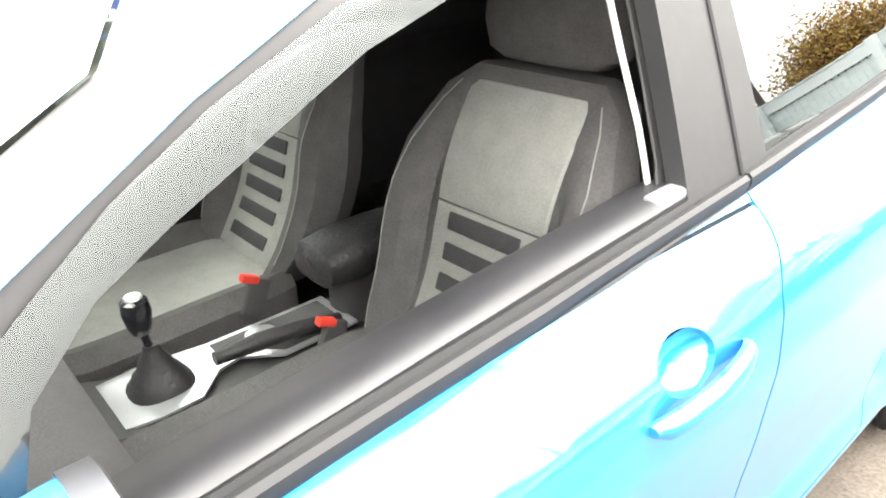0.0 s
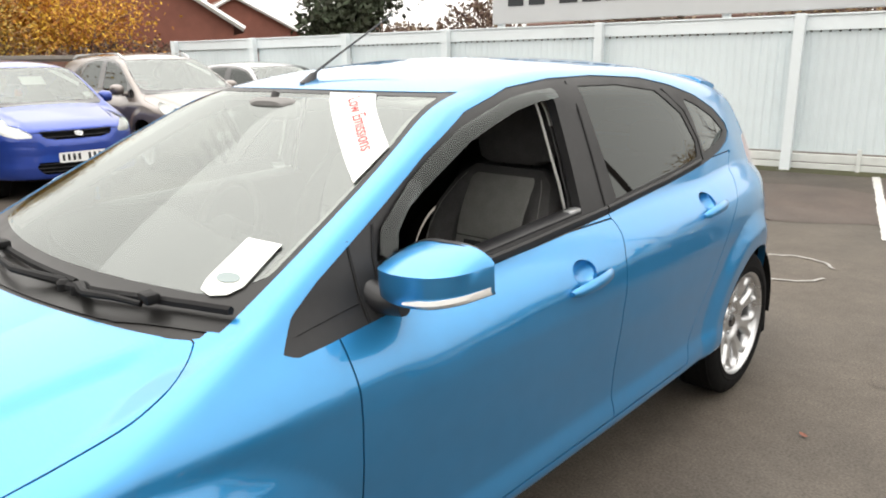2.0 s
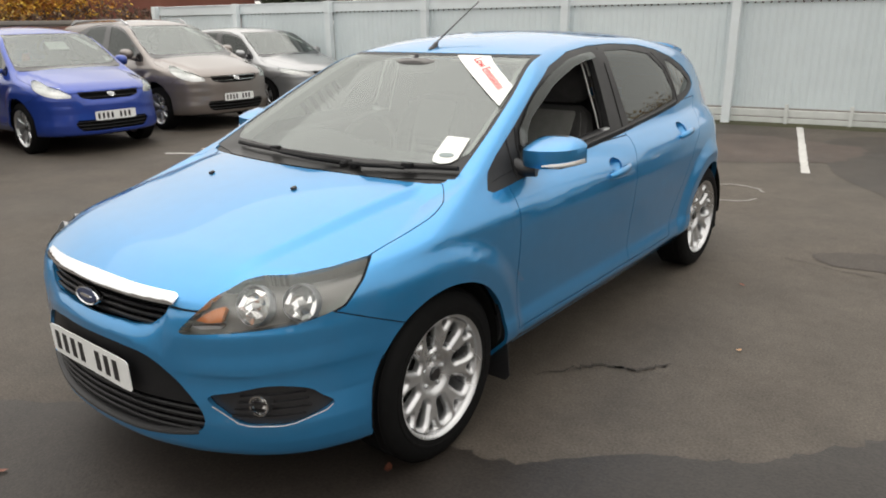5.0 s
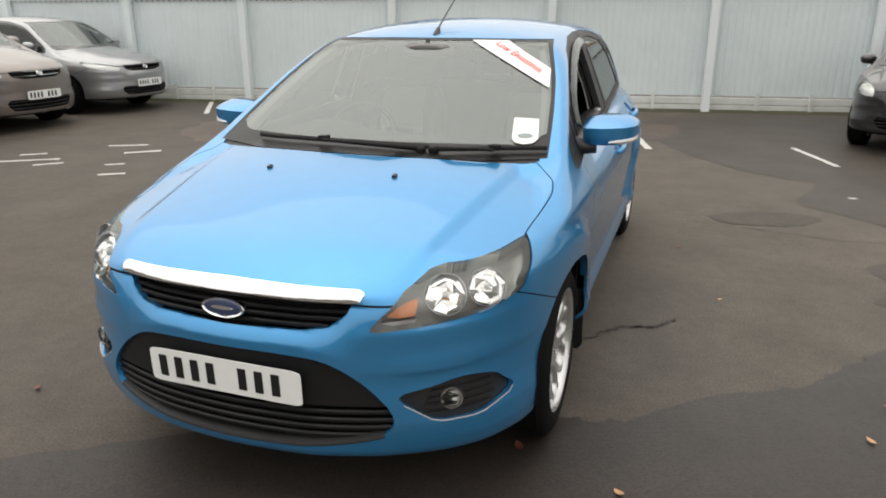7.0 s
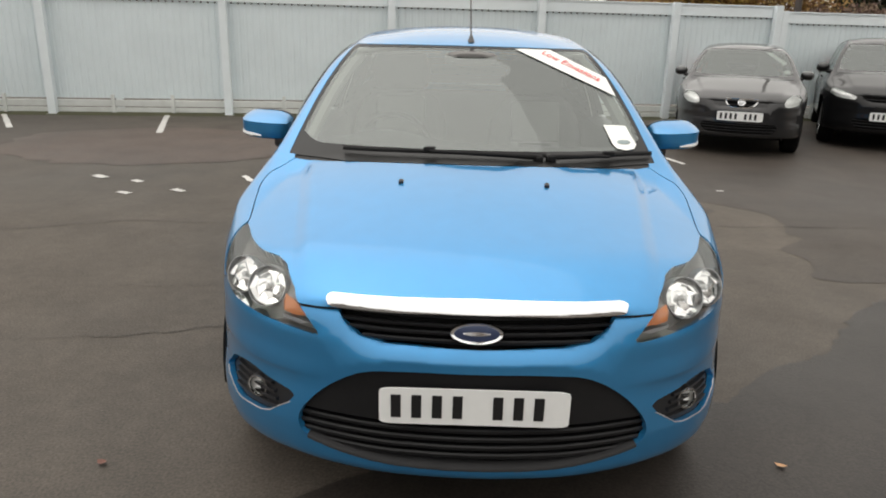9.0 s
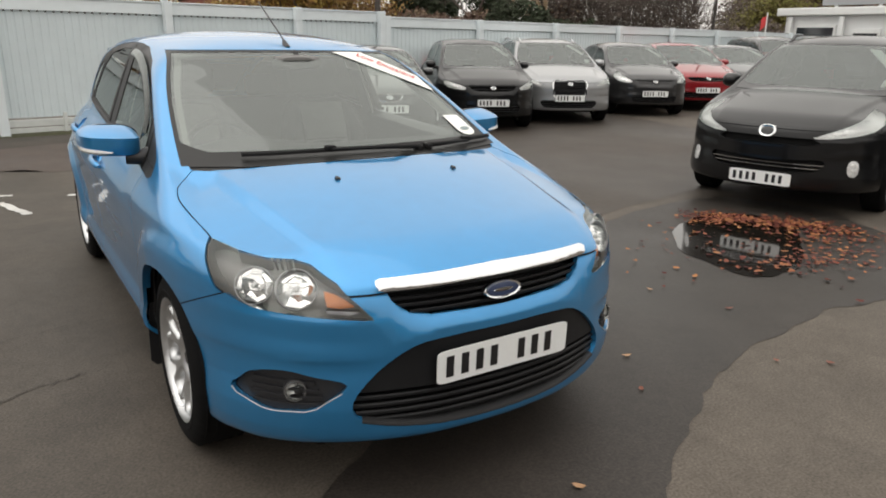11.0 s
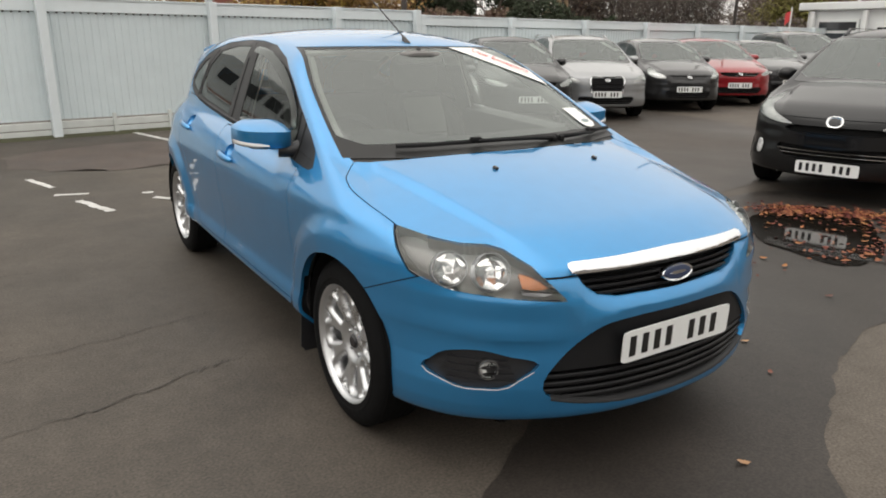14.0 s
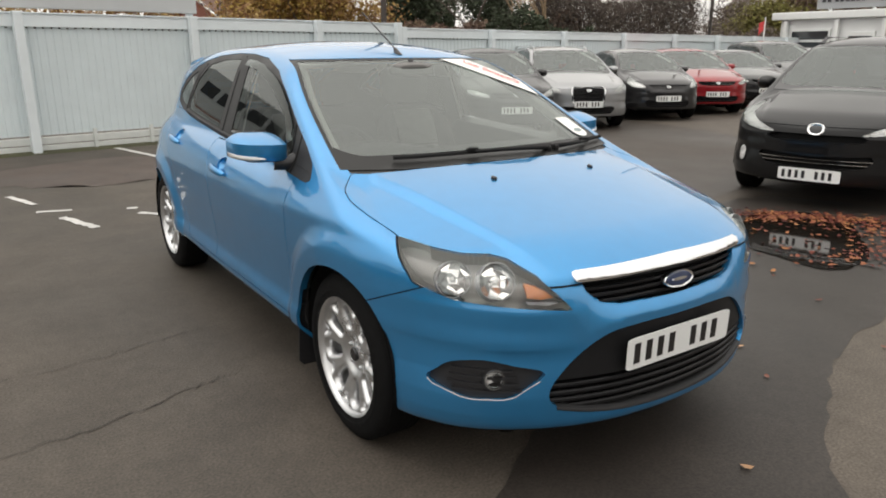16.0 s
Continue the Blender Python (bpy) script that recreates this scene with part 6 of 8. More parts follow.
    for x in (-0.37, 0.37):
        bm = bmesh.new()
        rows = []
        for z, w, d, y in ((0.5, 0.22, 0.07, 1.4), (0.75, 0.25, 0.08, 1.47), (1.0, 0.22, 0.07, 1.56), (1.08, 0.15, 0.05, 1.58), (1.10, 0.11, 0.045, 1.59), (1.16, 0.13, 0.05, 1.61), (1.24, 0.12, 0.045, 1.63), (1.27, 0.08, 0.03, 1.63)):
            rows.append([(x + a, y + b, z) for a, b in oval(0, 0, w, d, 14, 2.6)])
        loft(bm, rows)
        part("front_seat", bm, CLOTH_DARK, root, "dark seat", smooth=True)
    bm = bmesh.new()
    box(bm, (1.14, 3.7, 0.36), (0, 1.3, 0.38), bevel=0.03)
    box(bm, (1.3, 0.5, 0.5), (0, 2.45, 0.75), bevel=0.05)
    part("chassis", bm, LINER, root)
    # papers behind the windscreen
    for pname, pts in (("permit_paper", ((0.56, 1.045), (0.65, 1.05), (0.64, 1.10), (0.56, 1.10))), ("price_banner", ((0.30, 1.35), (0.40, 1.345), (0.60, 1.20), (0.56, 1.17))), ("price_paper", ((-0.12, 1.20), (0.16, 1.20), (0.16, 1.29), (-0.12, 1.29))))[:papers]:
        bm = bmesh.new()
        q = []
        for x, z in pts:
            p, n = on_body(x, z, shape=where_shape)
            q.append(p - n * 0.015)
        slab(bm, q, 0.002, n)
        part(pname, bm, PAPER, root, "white paper behind the windscreen")
    # fit all that to the size of this car
    for ob in root.children_recursive:
        if ob.type == "MESH":
            me = ob.data
            co = np.empty(len(me.vertices) * 3)
            me.vertices.foreach_get("co", co)
            me.vertices.foreach_set("co", fit(co.reshape(-1, 3)).ravel())
            me.update()
    for x in (1, -1):
        for y in (0.0, wb):
            wheel.put(root, x * (wide / 2 - 0.145), y, turn=20 * x + 11 * y)
    nose = fit(np.array(on_body(0, plate_z, shape=shape)[0]))
    bz = plate_z
    q = fit(np.array([0, 0, bz]))
    number_plate(root, frame_at((0, nose[1] - 0.012, q[2]), (0, -1, 0)))
    b = on_body(0, 0.70, shape=shape)
    bp = fit(np.array(b[0]))
    bm = bmesh.new()
    loft(bm, [[(x, y, z) for x, y in oval(0, 0, 0.045 * k * badge_size, 0.034 * k * badge_size, 20, 2.4)] for z, k in ((-0.02, 1.0), (0.004, 1.0), (0.008, 0.9), (0.003, 0.72), (0.003, 0.02))])
    bmesh.ops.transform(bm, matrix=frame_at(Vector(bp), b[1]), verts=bm.verts)
    mark = part("badge", bm, badge, root, "plain bright badge", smooth=True)
    bm = bmesh.new()
    loft(bm, [[(x, y, z) for x, y in oval(0, 0, 0.032 * k * badge_size, 0.023 * k * badge_size, 20, 2.4)] for z, k in ((0.0, 1.0), (0.0065, 1.0), (0.0075, 0.9))])
    bmesh.ops.transform(bm, matrix=frame_at(Vector(bp), b[1]), verts=bm.verts)
    part("badge_field", bm, SILVER_PLASTIC if badge_size == 1 else GLOSS_BLACK, mark, smooth=True)
    root.matrix_world = pose(at[0], at[1], 0, 0, 0, heading)
    return root


def paint_of(name, colour, metal=0.3, coat=1.0):
    return flake_paint(name, colour, metal=metal, rough=0.35, coat=coat)


BLACK_PAINT = paint_of("black_paint", (0.005, 0.005, 0.0055), 0.0, 0.6)
GREY_PAINT = paint_of("dark_grey_paint", (0.020, 0.020, 0.021), 0.3)
SILVER_PAINT = paint_of("silver_paint", (0.29, 0.295, 0.30), 0.7)
BROWN_PAINT = paint_of("bronze_paint", (0.19, 0.165, 0.15), 0.55)
DEEP_BLUE = paint_of("deep_blue_paint", (0.022, 0.055, 0.30), 0.4)
RED_PAINT = paint_of("red_paint", (0.24, 0.010, 0.015), 0.4)

ONE_BOX = ((-0.83, 0.0, 0.95, 2.64, 3.41), (-0.80, 0.0, 0.72, 2.50, 3.10))
parked_car("compact_car", "deep blue compact car with bright headlamps", DEEP_BLUE, (-7.35, 2.75), 90, (3.9, 1.70, 1.53, 2.5), papers=3, lamp=SWEPT_LAMP, grille=WIDE_GRILLE, ys=ONE_BOX)
parked_car("people_carrier", "bronze brown people carrier with silver roof rails", BROWN_PAINT, (-7.85, 4.95), 90, (4.3, 1.81, 1.62, 2.68), ESTATE, SWEPT_LAMP, WIDE_GRILLE, rails=True, chrome=True, wheel=SEVEN_SPOKE)
parked_car("parked_hatchback", "silver hatchback with a sloping nose", SILVER_PAINT, (-8.05, 7.05), 90, (4.25, 1.76, 1.46, 2.62), lamp=LOW_LAMP, grille=WIDE_GRILLE, ys=((-0.83, 0.0, 0.95, 2.64, 3.41), (-0.95, 0.0, 0.75, 2.62, 3.3)))
parked_car("parked_hatchback", "black hatchback at the end of the row", BLACK_PAINT, (-7.0, 0.35), 90, (4.1, 1.72, 1.48, 2.55), lamp=LOW_LAMP)
parked_car("parked_hatchback", "dark grey hatchback with a small rounded grille", GREY_PAINT, (3.68, 6.95), -20, (3.9, 1.60, 1.32, 2.40), lamp=ROUND_LAMP, grille=SMALL_GRILLE, chrome=False, ring=SMALL_EDGE, plate_z=0.52)
parked_car("parked_hatchback", "black hatchback backed up to the fence", BLACK_PAINT, (5.95, 7.55), -24, (4.0, 1.68, 1.44, 2.5), lamp=LOW_LAMP, grille=WIDE_GRILLE)
parked_car("off_road_car", "silver off-road car with a tall barred grille", SILVER_PAINT, (7.9, 7.85), -28, (4.5, 1.88, 1.48, 2.8), ESTATE, LOW_LAMP, TALL_GRILLE, chrome=False, rails=True, wheel=SEVEN_SPOKE, ring=TALL_EDGE)
parked_car("compact_car", "dark grey compact car with slanting lamps", GREY_PAINT, (10.35, 8.0), -28, (3.9, 1.70, 1.43, 2.49), lamp=SWEPT_LAMP, grille=None)
parked_car("parked_hatchback", "red hatchback with a chrome barred grille", RED_PAINT, (12.5, 8.45), -31, (4.6, 1.88, 1.46, 2.85), SALOON, LOW_LAMP, WIDE_GRILLE, chrome=True)
parked_car("parked_saloon", "dark grey saloon in the row", GREY_PAINT, (14.9, 8.75), -32, (4.6, 1.85, 1.42, 2.7), SALOON, LOW_LAMP, WIDE_GRILLE, chrome=True)
parked_car("people_carrier", "dark people carrier at the far end", GREY_PAINT, (17.4, 9.1), -33, (4.5, 1.82, 1.66, 2.7), ESTATE, SWEPT_LAMP, WIDE_GRILLE)
parked_car("parked_hatchback", "silver hatchback at the far end of the row", SILVER_PAINT, (19.9, 9.4), -40, (4.2, 1.76, 1.47, 2.6))
parked_car("estate_car", "glossy black estate car with black roof rails beside the puddle", BLACK_PAINT, (5.28, 1.47), -74, (4.5, 1.82, 1.555, 2.71), ESTATE, LONG_LAMP, outline(((-0.36, 0.66), (0.36, 0.66), (0.42, 0.63), (0.36, 0.605), (-0.36, 0.605), (-0.42, 0.63))), outline(((-0.45, 0.50), (0, 0.475), (0.45, 0.50), (0.48, 0.46), (0.40, 0.40), (0, 0.375), (-0.40, 0.40), (-0.48, 0.46))), wheel=TEN_SPOKE, step=0.02, rails="black", fog_at=(0.66, 0.44, 0.048, 0.064), badge_size=1.6, plate_z=0.325, slat_mat=CHROME, papers=2)
parked_car("parked_hatchback", "black hatchback beside the estate car", BLACK_PAINT, (6.35, -1.15), -74, (4.2, 1.76, 1.47, 2.6), lamp=LOW_LAMP)


# ---- ground ----
def asphalt(name, colour, rough, worn=False):
    m = bpy.data.materials.new(name)
    m.use_nodes = True
    n, ln = m.node_tree.nodes, m.node_tree.links
    b = n["Principled BSDF"]
    tc = n.new("ShaderNodeTexCoord")

    def noise(scale, detail=6):
        t = n.new("ShaderNodeTexNoise")
        t.inputs["Scale"].default_value, t.inputs["Detail"].default_value = scale, detail
        ln.new(tc.outputs["Object"], t.inputs["Vector"])
        return t

    b.inputs["Specular IOR Level"].default_value = 0.35
    chips, blotch, broad, spots = noise(95, 4), noise(2.3, 8), noise(0.33, 8), noise(14, 5)
    ramp = n.new("ShaderNodeValToRGB")
    ramp.color_ramp.elements[0].position, ramp.color_ramp.elements[1].position = 0.30, 0.72
    ramp.color_ramp.elements[0].color = (*[c * 0.60 for c in colour], 1)
    ramp.color_ramp.elements[1].color = (*[c * 1.40 for c in colour], 1)
    mixv = n.new("ShaderNodeMath")
    mixv.operation = "MULTIPLY_ADD"
    mixv.inputs[1].default_value = 0.45
    ln.new(blotch.outputs["Fac"], mixv.inputs[0])
    half = n.new("ShaderNodeMath")
    half.operation = "MULTIPLY"
    half.inputs[1].default_value = 0.55
    ln.new(broad.outputs["Fac"], half.inputs[0])
    ln.new(half.outputs[0], mixv.inputs[2])
    ln.new(mixv.outputs[0], ramp.inputs["Fac"])
    speck = n.new("ShaderNodeMapRange")
    speck.inputs["From Min"].default_value, speck.inputs["From Max"].default_value = 0.3, 0.75
    speck.inputs["To Min"].default_value, speck.inputs["To Max"].default_value = 0.66, 1.42
    ln.new(chips.outputs["Fac"], speck.inputs["Value"])
    mottle = n.new("ShaderNodeMapRange")
    mottle.inputs["From Min"].default_value, mottle.inputs["From Max"].default_value = 0.32, 0.68
    mottle.inputs["To Min"].default_value, mottle.inputs["To Max"].default_value = 0.91, 1.09
    ln.new(spots.outputs["Fac"], mottle.inputs["Value"])
    grit = n.new("ShaderNodeMath")
    grit.operation = "MULTIPLY"
    ln.new(speck.outputs["Result"], grit.inputs[0])
    ln.new(mottle.outputs["Result"], grit.inputs[1])
    sc = n.new("ShaderNodeVectorMath")
    sc.operation = "SCALE"
    ln.new(ramp.outputs["Color"], sc.inputs[0])
    if worn:
        # the colour darkens towards -x, over a soft uneven edge
        place = n.new("ShaderNodeSeparateXYZ")
        ln.new(tc.outputs["Object"], place.inputs[0])
        edge = n.new("ShaderNodeMath")
        edge.operation = "MULTIPLY_ADD"
        edge.inputs[1].default_value = 1.2
        ln.new(broad.outputs["Fac"], edge.inputs[0])
        ln.new(place.outputs["X"], edge.inputs[2])
        side_tone = n.new("ShaderNodeMapRange")
        side_tone.interpolation_type = "SMOOTHSTEP"
        side_tone.inputs["From Min"].default_value, side_tone.inputs["From Max"].default_value = -0.5, 1.25
        side_tone.inputs["To Min"].default_value, side_tone.inputs["To Max"].default_value = 0.81, 1.0
        ln.new(edge.outputs[0], side_tone.inputs["Value"])
        both = n.new("ShaderNodeMath")
        both.operation = "MULTIPLY"
        ln.new(grit.outputs[0], both.inputs[0])
        ln.new(side_tone.outputs["Result"], both.inputs[1])
    ln.new(both.outputs[0] if worn else grit.outputs[0], sc.inputs["Scale"])
    ln.new(sc.outputs[0], b.inputs["Base Color"])
    rr = n.new("ShaderNodeMapRange")
    rr.inputs["From Min"].default_value, rr.inputs["From Max"].default_value = 0.35, 0.65
    rr.inputs["To Min"].default_value, rr.inputs["To Max"].default_value = rough - 0.12, min(1, rough + 0.1)
    ln.new(broad.outputs["Fac"], rr.inputs["Value"])
    ln.new(rr.outputs["Result"], b.inputs["Roughness"])
    bp = n.new("ShaderNodeBump")
    bp.inputs["Strength"].default_value, bp.inputs["Distance"].default_value = 0.35, 0.004
    ln.new(chips.outputs["Fac"], bp.inputs["Height"])
    ln.new(bp.outputs[0], b.inputs["Normal"])
    return m


ASPHALT = asphalt("asphalt", (0.085, 0.0715, 0.058), 0.70, worn=True)
DAMP = asphalt("damp_asphalt", (0.030, 0.025, 0.021), 0.50)
RUST = asphalt("reddish_asphalt", (0.080, 0.060, 0.049), 0.6)
TAR = asphalt("tar", (0.042, 0.036, 0.030), 0.75)
WATER = material("standing_water", (0.012, 0.010, 0.008), 0.06, coat=0.3, coat_rough=0.04)
ROAD_PAINT = material("worn_white_paint", (0.52, 0.51, 0.485), 0.7, grain=0.25, scale=18, bump=0.2)
bm = bmesh.new()
bmesh.ops.create_grid(bm, x_segments=4, y_segments=4, size=600)
tagged(part("ground", bm, ASPHALT), "worn grey asphalt of a car yard", "ground", kind="structure")


def patch(name, points, mat, label, category, z=0.004, rough=0.08, seed=1, fine=8, kind="structure"):
    """A flat patch of an uneven outline that lies on the ground."""
    rng = random.Random(seed)
    p = rounded(points, fine)
    out = []
    for x, y in p:
        o = noise.noise(Vector((x * 3, y * 3, seed))) * rough + noise.noise(Vector((x * 13, y * 13, seed))) * rough * 0.35
        a = rng.random() * rough * 0.25
        out.append((x + o + a, y + o * 0.7 - a, z))
    bm = bmesh.new()
    f = bm.faces.new([bm.verts.new(q) for q in out])
    bmesh.ops.triangulate(bm, faces=[f])
    for f in bm.faces:
        if f.normal.z < 0:
            f.normal_flip()
    me = bpy.data.meshes.new(name)
    bm.to_mesh(me)
    bm.free()
    me.materials.append(mat)
    return tagged(new(name, me), label, category, kind=kind)


patch("damp_patch", ((-1.6, -1.5), (-0.95, -0.85), (-0.2, -0.35), (0.5, 0.0), (0.89, 0.08), (1.1, 0.14), (1.43, 0.46), (1.71, 0.61), (1.92, 0.86), (2.27, 1.23), (2.6, 1.45), (3.4, 1.75), (4.6, 1.8), (5.0, 0.9), (4.2, -0.3), (3.3, -0.55), (2.43, -0.50), (1.53, -0.62), (0.9, -0.9), (0.38, -1.22), (0.0, -1.9), (-0.6, -3.2), (-2.4, -3.4)), DAMP, "dark damp streak on the asphalt", "ground", 0.003, 0.10, 3)
MOIST = asphalt("moist_asphalt", (0.050, 0.041, 0.0335), 0.60)
patch("damp_patch", ((1.45, 5.44), (2.02, 4.88), (2.3, 4.68), (2.08, 3.95), (2.36, 3.63), (2.61, 3.35), (2.62, 3.06), (2.50, 2.75), (2.56, 2.6), (2.28, 2.32), (2.36, 2.1), (2.32, 1.9), (2.24, 1.72), (2.6, 1.66), (3.4, 1.9), (6.0, 2.6), (9.0, 5.2), (9.0, 9.6), (4.0, 9.4), (1.6, 9.2), (0.5, 8.3), (0.9, 6.4)), MOIST, "broad moist stretch of asphalt in front of parked cars", "ground", 0.0022, 0.03, 5, 5)
patch("damp_patch", ((1.4, 3.29), (1.74, 3.53), (2.16, 3.48), (2.01, 3.21), (1.54, 3.11)), MOIST, "small moist stain on the asphalt", "ground", 0.003, 0.06, 8)
patch("worn_patch", ((-5.0, 5.2), (-3.6, 4.7), (-2.2, 5.3), (-2.0, 6.6), (-3.6, 7.4), (-5.4, 6.6)), RUST, "reddish worn patch of asphalt", "ground", 0.003, 0.2, 11)
patch("worn_patch", ((-1.6, 6.6), (-0.4, 6.2), (0.9, 6.9), (0.8, 7.9), (-0.6, 8.2), (-1.8, 7.6)), RUST, "reddish worn patch of asphalt", "ground", 0.003, 0.2, 12)
patch("puddle", ((2.74, 0.60), (3.04, 1.00), (3.40, 1.24), (3.95, 1.36), (4.25, 1.10), (4.15, 0.72), (3.75, 0.40), (3.25, 0.10), (2.80, 0.08)), WATER, "dark puddle among fallen leaves", "puddle", 0.008, 0.07, 21, kind="")


def stroke(name, a, b, width, mat, label, category, worn=0.3, z=0.006, group="", seed=0, kind="structure"):
    """A painted mark from a to b with ragged edges."""
    rng = random.Random(seed)
    a, b = Vector((*a, 0)), Vector((*b, 0))
    d = (b - a).normalized()
    n = Vector((-d.y, d.x, 0))
    steps = max(4, int((b - a).length / 0.05))
    left, right = [], []
    for k in range(steps + 1):
        p = a + (b - a) * k / steps
        left.append(p + n * width / 2 * (1 - worn * rng.random()) + Vector((0, 0, z)))
        right.append(p - n * width / 2 * (1 - worn * rng.random()) + Vector((0, 0, z)))
    bm = bmesh.new()
    l, r = [bm.verts.new(p) for p in left], [bm.verts.new(p) for p in right]
    for k in range(steps):
        bm.faces.new((r[k], r[k + 1], l[k + 1], l[k]))
    me = bpy.data.meshes.new(name)
    bm.to_mesh(me)
    bm.free()
    me.materials.append(mat)
    return tagged(new(name, me), label, category, group, kind)


LINE = "worn white bay line painted on the asphalt"
for k, (a, b, w) in enumerate((((0.75, 6.0), (-0.05, 9.3), 0.10), ((-6.0, 6.95), (-6.9, 8.3), 0.09), ((-3.95, 6.85), (-4.55, 8.7), 0.10), ((2.62, 5.6), (2.3, 6.6), 0.08))):
    stroke("bay_line", a, b, w, ROAD_PAINT, LINE, "road marking", 0.35, group="bay lines", seed=k)
MARK = "worn remnant of white road paint"
for k, (a, b, w) in enumerate((((-1.10, 4.08), (-1.30, 4.65), 0.10), ((-1.46, 5.0), (-1.18, 4.93), 0.09), ((-1.62, 5.95), (-1.44, 5.38), 0.08), ((-0.70, 4.47), (-0.54, 4.3), 0.09), ((-0.75, 4.73), (-0.66, 4.70), 0.08), ((-3.5, 4.15), (-3.35, 4.05), 0.09), ((-2.98, 3.5), (-2.86, 3.44), 0.09), ((-3.05, 3.98), (-2.95, 3.9), 0.08), ((-2.55, 3.66), (-2.43, 3.58), 0.09), ((-5.88, 2.96), (-5.2, 3.4), 0.09), ((-5.2, 3.05), (-5.0, 3.25), 0.08), ((-5.8, 3.42), (-5.6, 3.6), 0.09), ((-4.8, 3.9), (-4.5, 4.15), 0.11), ((-4.2, 2.9), (-4.0, 3.05), 0.09), ((-5.3, 4.2), (-4.9, 4.4), 0.1), ((-4.5, 3.3), (-4.35, 3.42), 0.07), ((-2.1, 4.3), (-1.95, 4.05), 0.08), ((2.5, 4.2), (2.56, 4.22), 0.06))):
    stroke("paint_mark", a, b, w, ROAD_PAINT, MARK, "road marking", 0.5, group="worn paint marks", seed=40 + k)
# a chalky ring by the rear wheel
FAINT_CHALK = material("faint_chalk", (0.30, 0.29, 0.27), 0.8, grain=0.4, scale=14)
bm = bmesh.new()
ring = []
for k in range(34):
    a = 0.5 + k * 0.165
    r = 1 + 0.08 * noise.noise(Vector((k * 0.6, 0, 4)))
    c = Vector((0.38 + 0.30 * r * math.cos(a), 4.75 + 0.34 * r * math.sin(a), 0.006))
    o = Vector((math.cos(a), math.sin(a), 0)) * (0.012 + 0.008 * noise.noise(Vector((k, 3, 1))))
    ring.append((bm.verts.new(c - o), bm.verts.new(c + o)))
for (a, b), (c, d) in zip(ring, ring[1:]):
    bm.faces.new((a, b, d, c))
tagged(part("chalk_ring", bm, FAINT_CHALK), "faint white ring sprayed on the asphalt", "road marking", kind="structure")


def crack(points, width, seed):
    pts = []
    rng = random.Random(seed)
    for (ax, ay), (bx, by) in zip(points, points[1:]):
        for k in range(14):
            t = k / 14
            pts.append((ax + (bx - ax) * t + rng.uniform(-0.02, 0.02), ay + (by - ay) * t + rng.uniform(-0.02, 0.02)))
    bm = bmesh.new()
    rows = []
    for k, (x, y) in enumerate(pts):
        w = width * (0.3 + rng.random()) * math.sin(math.pi * (k + 0.5) / len(pts)) ** 0.4
        rows.append((bm.verts.new((x - w * 0.6, y + w * 0.6, 0.005)), bm.verts.new((x + w * 0.6, y - w * 0.6, 0.005))))
    for (a, b), (c, d) in zip(rows, rows[1:]):
        bm.faces.new((a, b, d, c))
    me = bpy.data.meshes.new("crack")
    bm.to_mesh(me)
    bm.free()
    me.materials.append(TAR)
    tagged(new("crack", me), "thin dark crack in the asphalt", "crack", "cracks", "structure")


crack(((0.78, 0.72), (1.0, 1.0), (1.14, 1.02), (1.26, 1.2)), 0.012, 1)
crack(((-2.3, 1.2), (-1.5, 1.28), (-1.06, 1.37), (-0.69, 1.42)), 0.0045, 2)
crack(((-2.2, 0.5), (-1.58, 0.59), (-1.21, 0.72), (-0.98, 0.77)), 0.0055, 3)
crack(((1.2, 3.1), (2.2, 2.9), (3.4, 3.0)), 0.009, 4)
crack(((-3.4, 2.2), (-2.5, 2.6), (-1.6, 2.6)), 0.007, 5)

# leaves: a drift in the puddle, single ones elsewhere
def foliage(name, colour, spread=0.45):
    m = bpy.data.materials.new(name)
    m.use_nodes = True
    n, ln = m.node_tree.nodes, m.node_tree.links
    b = n["Principled BSDF"]
    b.inputs["Roughness"].default_value = 0.7
    b.inputs["Specular IOR Level"].default_value = 0.25
    g = n.new("ShaderNodeNewGeometry")
    hsv = n.new("ShaderNodeHueSaturation")
    r = n.new("ShaderNodeMapRange")
    r.inputs["To Min"].default_value, r.inputs["To Max"].default_value = 1 - spread, 1 + spread
    r2 = n.new("ShaderNodeMapRange")
    r2.inputs["To Min"].default_value, r2.inputs["To Max"].default_value = 0.47, 0.53
    ln.new(g.outputs["Random Per Island"], r.inputs["Value"])
    ln.new(g.outputs["Random Per Island"], r2.inputs["Value"])
    ln.new(r.outputs["Result"], hsv.inputs["Value"])
    ln.new(r2.outputs["Result"], hsv.inputs["Hue"])
    hsv.inputs["Color"].default_value = (*colour, 1)
    ln.new(hsv.outputs["Color"], b.inputs["Base Color"])
    return m


LITTER = foliage("wet_leaf_litter", (0.19, 0.058, 0.032), 0.8)
LEAF = material("fallen_leaf", (0.15, 0.048, 0.027), 0.6, grain=0.45, scale=9, spread=0.35)
LEAF_PALE = material("pale_leaf", (0.42, 0.24, 0.12), 0.6, grain=0.3, scale=12)


